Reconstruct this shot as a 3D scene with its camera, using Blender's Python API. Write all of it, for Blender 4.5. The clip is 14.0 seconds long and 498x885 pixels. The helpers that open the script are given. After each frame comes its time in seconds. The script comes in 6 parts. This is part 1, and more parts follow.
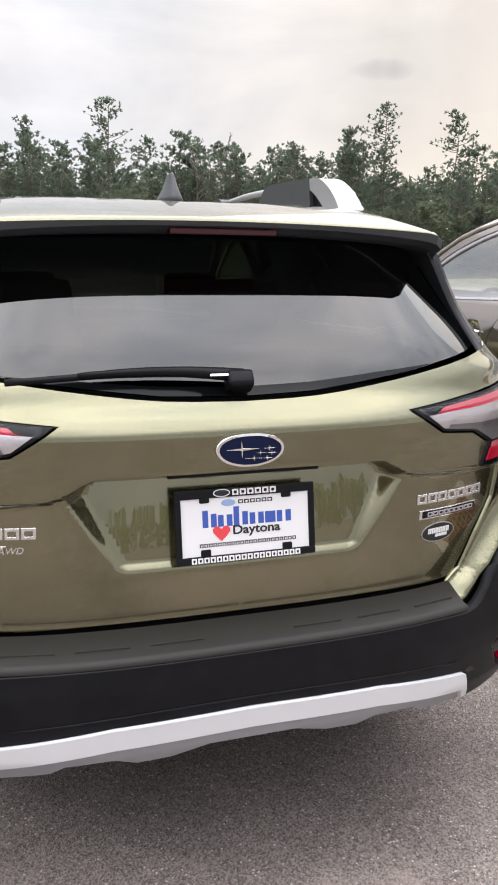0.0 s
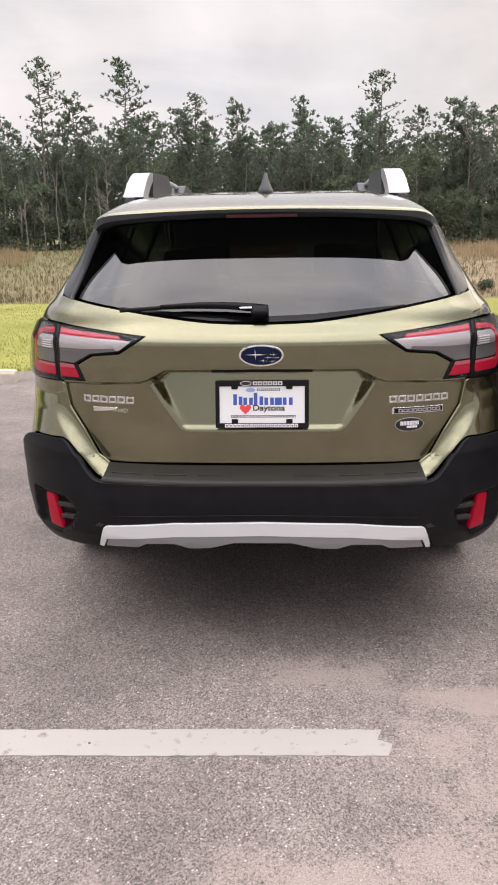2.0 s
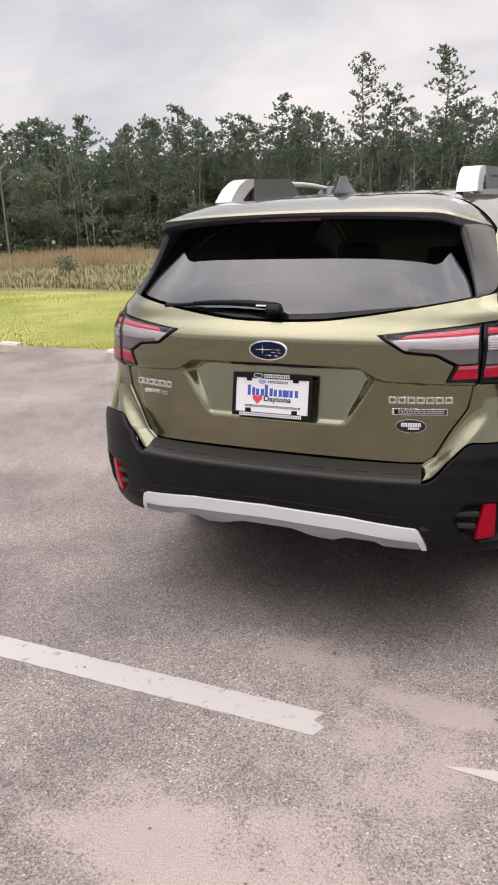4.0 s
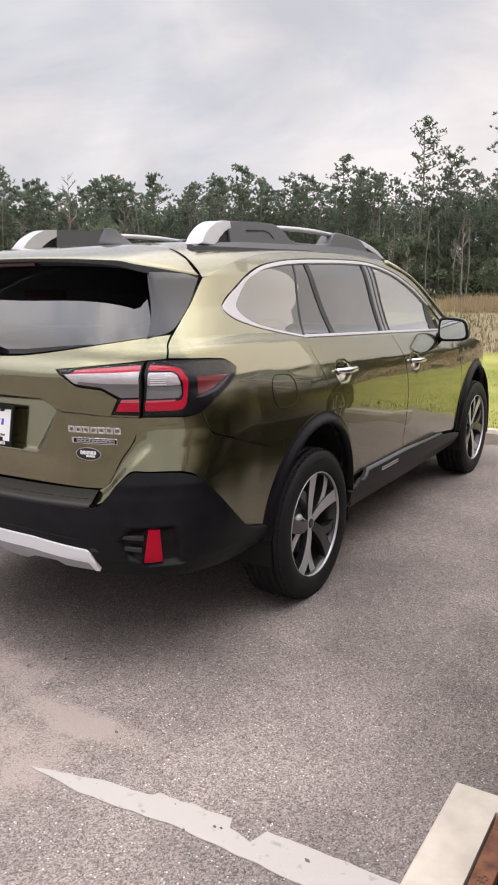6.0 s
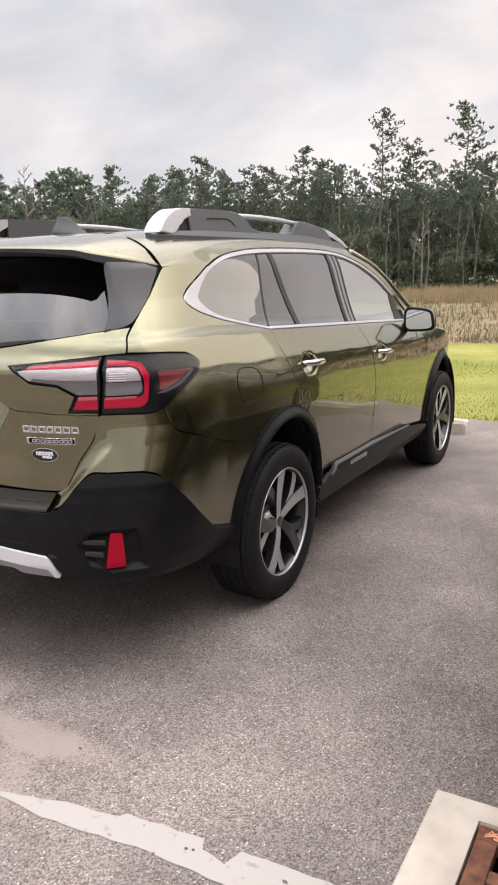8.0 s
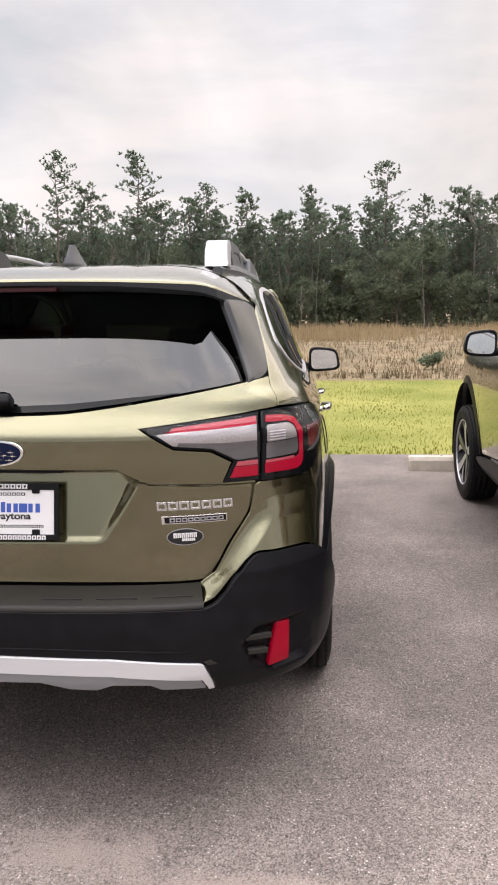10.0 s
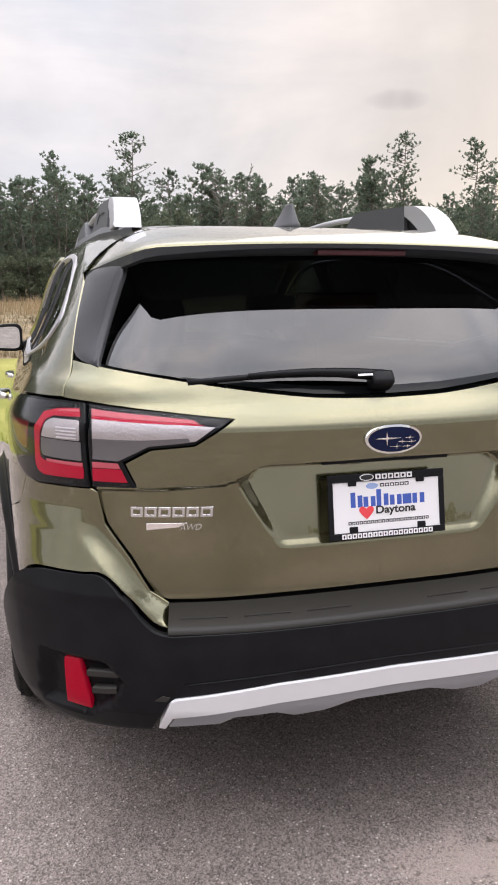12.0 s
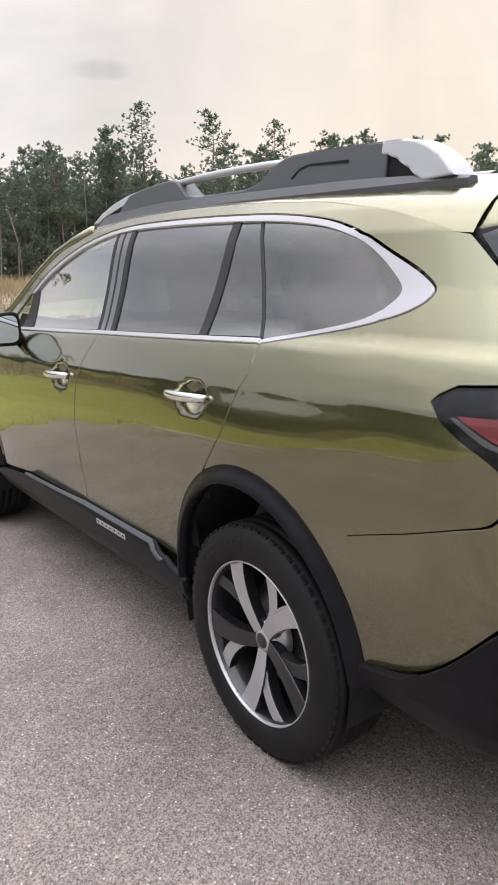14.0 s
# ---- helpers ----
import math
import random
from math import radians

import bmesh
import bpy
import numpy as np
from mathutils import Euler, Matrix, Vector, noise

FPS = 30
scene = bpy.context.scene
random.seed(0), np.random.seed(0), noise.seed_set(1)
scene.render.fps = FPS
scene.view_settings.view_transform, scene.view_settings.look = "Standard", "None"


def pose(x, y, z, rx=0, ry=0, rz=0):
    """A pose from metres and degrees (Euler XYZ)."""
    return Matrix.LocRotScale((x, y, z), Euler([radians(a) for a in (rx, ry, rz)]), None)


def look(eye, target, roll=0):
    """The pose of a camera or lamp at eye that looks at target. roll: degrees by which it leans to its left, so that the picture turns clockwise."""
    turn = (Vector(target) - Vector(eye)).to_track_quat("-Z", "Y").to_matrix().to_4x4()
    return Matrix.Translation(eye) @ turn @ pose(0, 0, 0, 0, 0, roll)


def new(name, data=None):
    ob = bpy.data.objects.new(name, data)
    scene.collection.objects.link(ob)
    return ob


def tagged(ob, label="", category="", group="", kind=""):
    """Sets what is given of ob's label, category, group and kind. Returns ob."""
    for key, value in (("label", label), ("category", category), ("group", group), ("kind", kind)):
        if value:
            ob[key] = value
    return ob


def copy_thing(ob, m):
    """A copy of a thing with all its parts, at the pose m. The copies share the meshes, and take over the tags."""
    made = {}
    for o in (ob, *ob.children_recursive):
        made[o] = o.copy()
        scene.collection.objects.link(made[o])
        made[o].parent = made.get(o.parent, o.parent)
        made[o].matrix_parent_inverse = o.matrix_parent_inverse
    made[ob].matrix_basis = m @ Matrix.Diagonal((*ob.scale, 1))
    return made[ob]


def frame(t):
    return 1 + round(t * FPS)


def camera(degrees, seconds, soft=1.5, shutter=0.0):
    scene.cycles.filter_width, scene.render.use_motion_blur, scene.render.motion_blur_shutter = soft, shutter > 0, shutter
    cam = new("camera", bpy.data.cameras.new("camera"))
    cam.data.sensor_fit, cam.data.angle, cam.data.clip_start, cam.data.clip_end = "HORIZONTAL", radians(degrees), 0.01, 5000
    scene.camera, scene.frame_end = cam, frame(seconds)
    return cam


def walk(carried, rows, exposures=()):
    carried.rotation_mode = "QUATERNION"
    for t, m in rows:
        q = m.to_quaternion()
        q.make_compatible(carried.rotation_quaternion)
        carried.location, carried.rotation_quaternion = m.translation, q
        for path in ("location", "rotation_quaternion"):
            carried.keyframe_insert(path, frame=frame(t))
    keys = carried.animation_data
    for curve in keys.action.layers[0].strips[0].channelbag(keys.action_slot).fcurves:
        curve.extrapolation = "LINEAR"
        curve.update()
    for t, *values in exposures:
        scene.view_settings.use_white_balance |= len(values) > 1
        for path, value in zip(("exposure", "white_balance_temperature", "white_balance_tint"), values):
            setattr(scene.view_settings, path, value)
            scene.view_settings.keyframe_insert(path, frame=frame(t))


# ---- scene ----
cam = camera(35.9, 14.0, soft=1.9)
PATH = [
    (0, (-0.46, -1.495, 1.496), (0.111, 0.361, 1.017), 0.9),
    (0.5, (-0.306, -1.735, 1.488), (0.048, 0.176, 1.016), -0.5),
    (1, (-0.205, -2.053, 1.521), (-0.055, -0.108, 1.08), 0.3),
    (1.5, (-0.027, -2.304, 1.501), (-0.036, -0.359, 1.034), 0.3),
    (2, (0.092, -2.517, 1.508), (-0.013, -0.595, 0.965), -0.9),
    (2.2, (0.145, -2.592, 1.502), (0.002, -0.678, 0.94), -1.4),
    (4.3, (1.348, -2.404, 1.533), (0.354, -0.749, 1.012), -1.4),
    (4.5, (1.486, -2.341, 1.515), (0.416, -0.725, 1.021), -0.9),
    (5, (1.881, -2.261, 1.473), (0.757, -0.659, 1.056), 0.3),
    (5.5, (2.238, -2.189, 1.497), (1.177, -0.548, 1.071), 0.2),
    (6, (2.485, -1.995, 1.473), (1.45, -0.334, 1.06), -0.4),
    (6.5, (2.615, -1.899, 1.452), (1.56, -0.254, 1.022), -0.9),
    (7, (2.641, -1.86, 1.447), (1.563, -0.235, 1.001), -1.2),
    (7.2, (2.642, -1.857, 1.447), (1.558, -0.237, 0.998), -1.2),
    (9.3, (1.438, -2.005, 1.499), (0.987, -0.089, 1.147), -0.3),
    (9.5, (1.263, -2.014, 1.502), (0.887, -0.079, 1.162), -0.3),
    (10, (0.851, -2.015, 1.476), (0.695, -0.051, 1.134), -0.8),
    (10.5, (0.407, -1.984, 1.49), (0.412, -0.014, 1.142), -0.4),
    (11, (-0.018, -1.988, 1.499), (0.157, -0.027, 1.143), 0.2),
    (11.5, (-0.409, -1.823, 1.484), (-0.036, 0.106, 1.106), 0.5),
    (12, (-0.826, -1.666, 1.469), (-0.298, 0.219, 1.058), 0.1),
    (12.5, (-1.184, -1.441, 1.445), (-0.487, 0.373, 0.971), -0.5),
    (13, (-1.495, -1.121, 1.452), (-0.66, 0.628, 0.96), -0.9),
    (13.5, (-1.838, -0.911, 1.476), (-0.864, 0.764, 0.982), -1.3),
    (14, (-2.101, -0.582, 1.465), (-0.988, 1.007, 0.981), -2.0),
]
walk(cam, [(t, look(eye, target, roll)) for t, eye, target, roll in PATH],
     [(0.0, 0.43, 6600, 9), (1.5, 0.31, 6850, 12), (5.0, 0.24, 6800, 12), (7.0, 0.33, 6850, 12), (9.5, 0.35, 6900, 12), (10.5, 0.33, 6850, 12), (12.5, 0.34, 6600, 12), (14.0, 0.37, 6500, 10)])

# ---- light: an overcast late afternoon, the sky a little warmer and brighter low on the right ----
world = bpy.data.worlds.new("overcast_sky")
scene.world = world
world.use_nodes = True
wn, wl = world.node_tree.nodes, world.node_tree.links
wn.clear()


def wnode(kind, **kw):
    n = wn.new(kind)
    for k, v in kw.items():
        n.inputs[k].default_value = v
    return n


w_out = wn.new("ShaderNodeOutputWorld")
w_bg = wn.new("ShaderNodeBackground")
w_sky = wn.new("ShaderNodeTexSky")
w_sky.sky_type, w_sky.sun_disc = "NISHITA", False
w_sky.sun_elevation, w_sky.sun_rotation = radians(18), radians(48)
w_tc = wn.new("ShaderNodeTexCoord")
w_map = wn.new("ShaderNodeMapping")
w_map.inputs["Scale"].default_value = (1.0, 1.0, 3.2)
w_n1 = wnode("ShaderNodeTexNoise", Scale=2.1, Detail=6.0, Roughness=0.55, Distortion=0.35)
w_r1 = wn.new("ShaderNodeValToRGB")
w_r1.color_ramp.elements[0].position, w_r1.color_ramp.elements[1].position = 0.40, 0.62
w_r1.color_ramp.elements[0].color, w_r1.color_ramp.elements[1].color = (0.555, 0.58, 0.645, 1), (0.765, 0.742, 0.765, 1)
# warm light towards the veiled sun
w_dot = wn.new("ShaderNodeVectorMath")
w_dot.operation = "DOT_PRODUCT"
w_dot.inputs[1].default_value = (math.sin(radians(48)) * 0.97, math.cos(radians(48)) * 0.97, 0.12)
w_pow = wn.new("ShaderNodeMapRange")
w_pow.inputs["From Min"].default_value, w_pow.inputs["From Max"].default_value = 0.72, 1.0
w_pow.inputs["To Max"].default_value = 0.75
w_warm = wn.new("ShaderNodeMixRGB")
w_warm.inputs[2].default_value = (0.60, 0.515, 0.425, 1)
w_mix = wn.new("ShaderNodeMixRGB")
w_mix.inputs[0].default_value = 0.95
w_scale = wn.new("ShaderNodeVectorMath")
w_scale.operation = "SCALE"
w_scale.inputs["Scale"].default_value = 0.10
wl.new(w_tc.outputs["Generated"], w_map.inputs["Vector"])
wl.new(w_map.outputs["Vector"], w_n1.inputs["Vector"])
wl.new(w_n1.outputs["Fac"], w_r1.inputs["Fac"])
wl.new(w_tc.outputs["Generated"], w_dot.inputs[0])
wl.new(w_dot.outputs["Value"], w_pow.inputs["Value"])
wl.new(w_pow.outputs["Result"], w_warm.inputs[0])
wl.new(w_r1.outputs["Color"], w_warm.inputs[1])
wl.new(w_sky.outputs["Color"], w_scale.inputs[0])
wl.new(w_scale.outputs["Vector"], w_mix.inputs[1])
wl.new(w_warm.outputs["Color"], w_mix.inputs[2])
# an overcast dome: three times brighter overhead than near the horizon
w_sep = wn.new("ShaderNodeSeparateXYZ")
w_dome = wn.new("ShaderNodeMapRange")
w_dome.interpolation_type = "SMOOTHSTEP"
w_dome.inputs["From Min"].default_value, w_dome.inputs["From Max"].default_value = 0.38, 0.95
w_dome.inputs["To Min"].default_value, w_dome.inputs["To Max"].default_value = 1.02, 4.6
wl.new(w_tc.outputs["Generated"], w_sep.inputs["Vector"])
wl.new(w_sep.outputs["Z"], w_dome.inputs["Value"])
w_n3 = wnode("ShaderNodeTexNoise", Scale=4.2, Detail=6.0, Roughness=0.52, Distortion=0.5)
w_puff = wn.new("ShaderNodeMapRange")
w_puff.inputs["From Min"].default_value, w_puff.inputs["From Max"].default_value = 0.34, 0.68
w_puff.inputs["To Min"].default_value, w_puff.inputs["To Max"].default_value = 0.90, 1.08
w_all = wn.new("ShaderNodeMath")
w_all.operation = "MULTIPLY"
wl.new(w_tc.outputs["Generated"], w_n3.inputs["Vector"])
wl.new(w_n3.outputs["Fac"], w_puff.inputs["Value"])
wl.new(w_dome.outputs["Result"], w_all.inputs[0])
wl.new(w_puff.outputs["Result"], w_all.inputs[1])
wl.new(w_all.outputs[0], w_bg.inputs["Strength"])
cloud_az, cloud_el = radians(25.9), radians(12.0)
w_spot = None
for vec, size in (((math.cos(cloud_az), -math.sin(cloud_az), 0.0), 0.040), ((-math.sin(cloud_az) * math.sin(cloud_el), -math.cos(cloud_az) * math.sin(cloud_el), math.cos(cloud_el)), 0.0125)):
    w_d = wn.new("ShaderNodeVectorMath")
    w_d.operation = "DOT_PRODUCT"
    w_d.inputs[1].default_value = tuple(c / size for c in vec)
    wl.new(w_tc.outputs["Generated"], w_d.inputs[0])
    w_q = wn.new("ShaderNodeMath")
    w_q.operation = "MULTIPLY"
    wl.new(w_d.outputs["Value"], w_q.inputs[0])
    wl.new(w_d.outputs["Value"], w_q.inputs[1])
    if w_spot is None:
        w_spot = w_q
    else:
        w_a = wn.new("ShaderNodeMath")
        w_a.operation = "ADD"
        wl.new(w_spot.outputs[0], w_a.inputs[0])
        wl.new(w_q.outputs[0], w_a.inputs[1])
        w_spot = w_a
w_ahead = wn.new("ShaderNodeVectorMath")
w_ahead.operation = "DOT_PRODUCT"
w_ahead.inputs[1].default_value = (math.sin(cloud_az), math.cos(cloud_az), 0.0)
wl.new(w_tc.outputs["Generated"], w_ahead.inputs[0])
w_n2 = wnode("ShaderNodeTexNoise", Scale=26.0, Detail=5.0)
wl.new(w_tc.outputs["Generated"], w_n2.inputs["Vector"])
w_rag = wn.new("ShaderNodeMath")
w_rag.operation = "MULTIPLY_ADD"
wl.new(w_n2.outputs["Fac"], w_rag.inputs[0])
w_rag.inputs[1].default_value = 1.4
wl.new(w_spot.outputs[0], w_rag.inputs[2])
w_edge = wn.new("ShaderNodeMapRange")
w_edge.inputs["From Min"].default_value, w_edge.inputs["From Max"].default_value = 1.7, 0.7
w_edge.inputs["To Max"].default_value = 0.55
wl.new(w_rag.outputs[0], w_edge.inputs["Value"])
w_front = wn.new("ShaderNodeMath")
w_front.operation = "MULTIPLY"
w_front.use_clamp = True
wl.new(w_edge.outputs["Result"], w_front.inputs[0])
wl.new(w_ahead.outputs["Value"], w_front.inputs[1])
w_cloud = wn.new("ShaderNodeMixRGB")
w_cloud.inputs[2].default_value = (0.42, 0.40, 0.42, 1)
wl.new(w_front.outputs[0], w_cloud.inputs[0])
wl.new(w_mix.outputs["Color"], w_cloud.inputs[1])
wl.new(w_cloud.outputs["Color"], w_bg.inputs["Color"])
wl.new(w_bg.outputs["Background"], w_out.inputs["Surface"])

sun_data = bpy.data.lights.new("sun", "SUN")
sun_data.energy, sun_data.angle, sun_data.color = 0.55, radians(55), (1.0, 0.93, 0.86)
sun = new("sun", sun_data)
sun.matrix_world = look((30, 27, 25), (0, 0, 0))


# ---- materials ----
def material(name, colour, rough=0.5, metal=0.0, **more):
    m = bpy.data.materials.new(name)
    m.use_nodes = True
    b = m.node_tree.nodes["Principled BSDF"]
    b.inputs["Base Color"].default_value = (*colour, 1)
    b.inputs["Roughness"].default_value = rough
    b.inputs["Metallic"].default_value = metal
    for k, v in more.items():
        b.inputs[k.replace("_", " ")].default_value = v
    return m


def tint(m, colours, scale, detail=6.0, where="Object", spots=(0.3, 0.7), stretch=(1, 1, 1), rough=None):
    """Colour that wanders between two tones by noise of that scale."""
    nt = m.node_tree
    b = nt.nodes["Principled BSDF"]
    tc, mp, nz, rp = (nt.nodes.new("ShaderNode" + k) for k in ("TexCoord", "Mapping", "TexNoise", "ValToRGB"))
    mp.inputs["Scale"].default_value = stretch
    nz.inputs["Scale"].default_value, nz.inputs["Detail"].default_value = scale, detail
    rp.color_ramp.elements[0].position, rp.color_ramp.elements[1].position = spots
    rp.color_ramp.elements[0].color, rp.color_ramp.elements[1].color = (*colours[0], 1), (*colours[1], 1)
    nt.links.new(tc.outputs[where], mp.inputs["Vector"])
    nt.links.new(mp.outputs["Vector"], nz.inputs["Vector"])
    nt.links.new(nz.outputs["Fac"], rp.inputs["Fac"])
    nt.links.new(rp.outputs["Color"], b.inputs["Base Color"])
    if rough:
        mr = nt.nodes.new("ShaderNodeMapRange")
        mr.inputs["To Min"].default_value, mr.inputs["To Max"].default_value = rough
        nt.links.new(nz.outputs["Fac"], mr.inputs["Value"])
        nt.links.new(mr.outputs["Result"], b.inputs["Roughness"])
    return rp


def relief(m, scale, strength, distance=0.002, detail=3.0, where="Object"):
    nt = m.node_tree
    tc, nz, bp = (nt.nodes.new("ShaderNode" + k) for k in ("TexCoord", "TexNoise", "Bump"))
    nz.inputs["Scale"].default_value, nz.inputs["Detail"].default_value = scale, detail
    bp.inputs["Strength"].default_value, bp.inputs["Distance"].default_value = strength, distance
    nt.links.new(tc.outputs[where], nz.inputs["Vector"])
    nt.links.new(nz.outputs["Fac"], bp.inputs["Height"])
    nt.links.new(bp.outputs["Normal"], nt.nodes["Principled BSDF"].inputs["Normal"])


def car_paint(name, deep, flake):
    m = material(name, deep, 0.24, 0.97, Coat_Weight=1.0, Coat_Roughness=0.008, Coat_IOR=1.76)
    tint(m, (deep, flake), 900.0, 2.0, spots=(0.35, 0.7))
    return m


OLIVE = car_paint("olive_metallic_paint", (0.132, 0.124, 0.060), (0.228, 0.216, 0.114))
BROWN = car_paint("brown_grey_metallic_paint", (0.25, 0.215, 0.19), (0.37, 0.32, 0.29))
GAP = material("black_shut_line", (0.004, 0.004, 0.004), 0.9)
PLASTIC = material("black_grained_plastic", (0.012, 0.012, 0.014), 0.40, Specular_IOR_Level=0.18)
relief(PLASTIC, 900.0, 0.25, 0.0006)
tint(PLASTIC, ((0.004, 0.004, 0.005), (0.008, 0.008, 0.010)), 14.0)
PAD_BLACK = material("scuff_pad_plastic", (0.030, 0.028, 0.025), 0.45, Specular_IOR_Level=0.3)
relief(PAD_BLACK, 700.0, 0.3, 0.0006)
RAIL_GREY = material("dark_grey_rail_plastic", (0.070, 0.073, 0.080), 0.5)
relief(RAIL_GREY, 800.0, 0.2, 0.0005)
GLOSS_BLACK = material("gloss_black_trim", (0.006, 0.007, 0.008), 0.10, Specular_IOR_Level=0.22)
FIN_GREY = material("dark_grey_fin", (0.020, 0.021, 0.024), 0.24, Specular_IOR_Level=0.5)
UNDER_BLACK = material("satin_black_underside", (0.034, 0.038, 0.043), 0.5)
relief(UNDER_BLACK, 500.0, 0.2, 0.0006)
PILLAR_BLACK = material("piano_black_pillar", (0.012, 0.012, 0.014), 0.10, Coat_Weight=1.0, Coat_IOR=1.95, Coat_Roughness=0.02)
SEAL = material("black_rubber_seal", (0.008, 0.008, 0.009), 0.6)
SILVER = material("satin_silver_paint", (0.70, 0.70, 0.72), 0.34, 0.12, Coat_Weight=0.4)
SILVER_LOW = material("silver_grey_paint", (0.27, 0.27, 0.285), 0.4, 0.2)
RAIL_SILVER = material("satin_silver_rail", (0.46, 0.46, 0.48), 0.36, 0.3)
SATIN = material("satin_aluminium", (0.46, 0.45, 0.47), 0.40, 0.55)
CHROME = material("chrome", (0.86, 0.86, 0.87), 0.06, 1.0)
BADGE = material("badge_chrome", (0.72, 0.72, 0.72), 0.22, 0.85)
ALLOY = material("machined_alloy", (0.50, 0.49, 0.50), 0.32, 0.6)
ALLOY_DARK = material("dark_alloy_paint", (0.02, 0.02, 0.022), 0.3, 0.4, Coat_Weight=0.5)
RUBBER = material("tyre_rubber", (0.009, 0.009, 0.010), 0.66, Specular_IOR_Level=0.25)
relief(RUBBER, 260.0, 0.2, 0.001)
tint(RUBBER, ((0.005, 0.005, 0.006), (0.011, 0.0105, 0.010)), 9.0)
DISC = material("brake_steel", (0.16, 0.15, 0.145), 0.4, 0.8)
WHITE = material("white_plate", (0.80, 0.79, 0.80), 0.45)
BLUE = material("blue_print", (0.045, 0.10, 0.42), 0.45)
INK = material("black_print", (0.012, 0.012, 0.014), 0.45)
HEART = material("red_print", (0.75, 0.06, 0.07), 0.45)
PALE_BLUE = material("pale_blue_print", (0.30, 0.40, 0.66), 0.45)
NAVY = material("navy_enamel", (0.003, 0.007, 0.035), 0.22, 0.0, Specular_IOR_Level=0.25)
SEAT = material("grey_seat_cloth", (0.10, 0.098, 0.095), 0.85)
relief(SEAT, 300.0, 0.4, 0.001)
LINING = material("pale_grey_headlining", (0.42, 0.41, 0.39), 0.9)
relief(LINING, 400.0, 0.3, 0.001)
REFLECTOR = material("red_reflector", (0.40, 0.001, 0.020), 0.22, Specular_IOR_Level=0.2)
RED_LENS = material("red_lens", (0.50, 0.006, 0.035), 0.3, Specular_IOR_Level=0.2)
relief(RED_LENS, 160.0, 0.10, 0.001)
RED_DARK = material("smoked_red_lens", (0.16, 0.008, 0.014), 0.12, Coat_Weight=1.0)
RED_HIGH = material("dim_red_lens", (0.055, 0.004, 0.008), 0.35)
PINK_LENS = material("pale_red_lens", (0.56, 0.10, 0.13), 0.3)
LAMP_BACK = material("lamp_chrome_back", (0.55, 0.53, 0.53), 0.22, 0.55)
relief(LAMP_BACK, 120.0, 0.5, 0.003)
LAMP_GREY = material("lamp_smoked_back", (0.19, 0.19, 0.195), 0.22, 0.5)
MIRROR = material("mirror_glass", (0.80, 0.84, 0.84), 0.02, 1.0)


def pane_glass(name, colour, gloss=1.0, ior=1.75):
    """Tinted glass: a clear tint under a mirror film that follows the angle."""
    m = bpy.data.materials.new(name)
    m.use_nodes = True
    nt = m.node_tree
    nt.nodes.clear()
    out, mix, tr, gl, fr = (nt.nodes.new("ShaderNode" + k) for k in ("OutputMaterial", "MixShader", "BsdfTransparent", "BsdfGlossy", "LayerWeight"))
    tr.inputs["Color"].default_value = (*colour, 1)
    gl.inputs["Roughness"].default_value = 0.015
    gl.inputs["Color"].default_value = (gloss, gloss, gloss, 1)
    fr.inputs["Blend"].default_value = 0.5
    steep, film = nt.nodes.new("ShaderNodeMath"), nt.nodes.new("ShaderNodeMath")
    steep.operation, film.operation = "POWER", "MULTIPLY_ADD"
    steep.inputs[1].default_value = 3.0
    head_on = ((ior - 1) / (ior + 1)) ** 2
    film.inputs[1].default_value, film.inputs[2].default_value = 1 - head_on, head_on
    nt.links.new(fr.outputs["Facing"], steep.inputs[0])
    nt.links.new(steep.outputs[0], film.inputs[0])
    nt.links.new(film.outputs[0], mix.inputs[0])
    nt.links.new(tr.outputs["BSDF"], mix.inputs[1])
    nt.links.new(gl.outputs["BSDF"], mix.inputs[2])
    nt.links.new(mix.outputs["Shader"], out.inputs["Surface"])
    return m


SIDE_GLASS = pane_glass("tinted_side_glass", (0.07, 0.078, 0.080), 1.0, 2.05)
PRIVACY = pane_glass("privacy_glass", (0.028, 0.035, 0.040), 1.0, 1.74)
CLEAR_GLASS = pane_glass("green_tinted_glass", (0.72, 0.82, 0.75), 1.0, 3.6)
LENS = pane_glass("clear_lamp_lens", (0.96, 0.94, 0.95), 0.55, 1.38)

# ground materials
ASPHALT = material("worn_asphalt", (0.13, 0.125, 0.125), 0.95, Specular_IOR_Level=0.2)


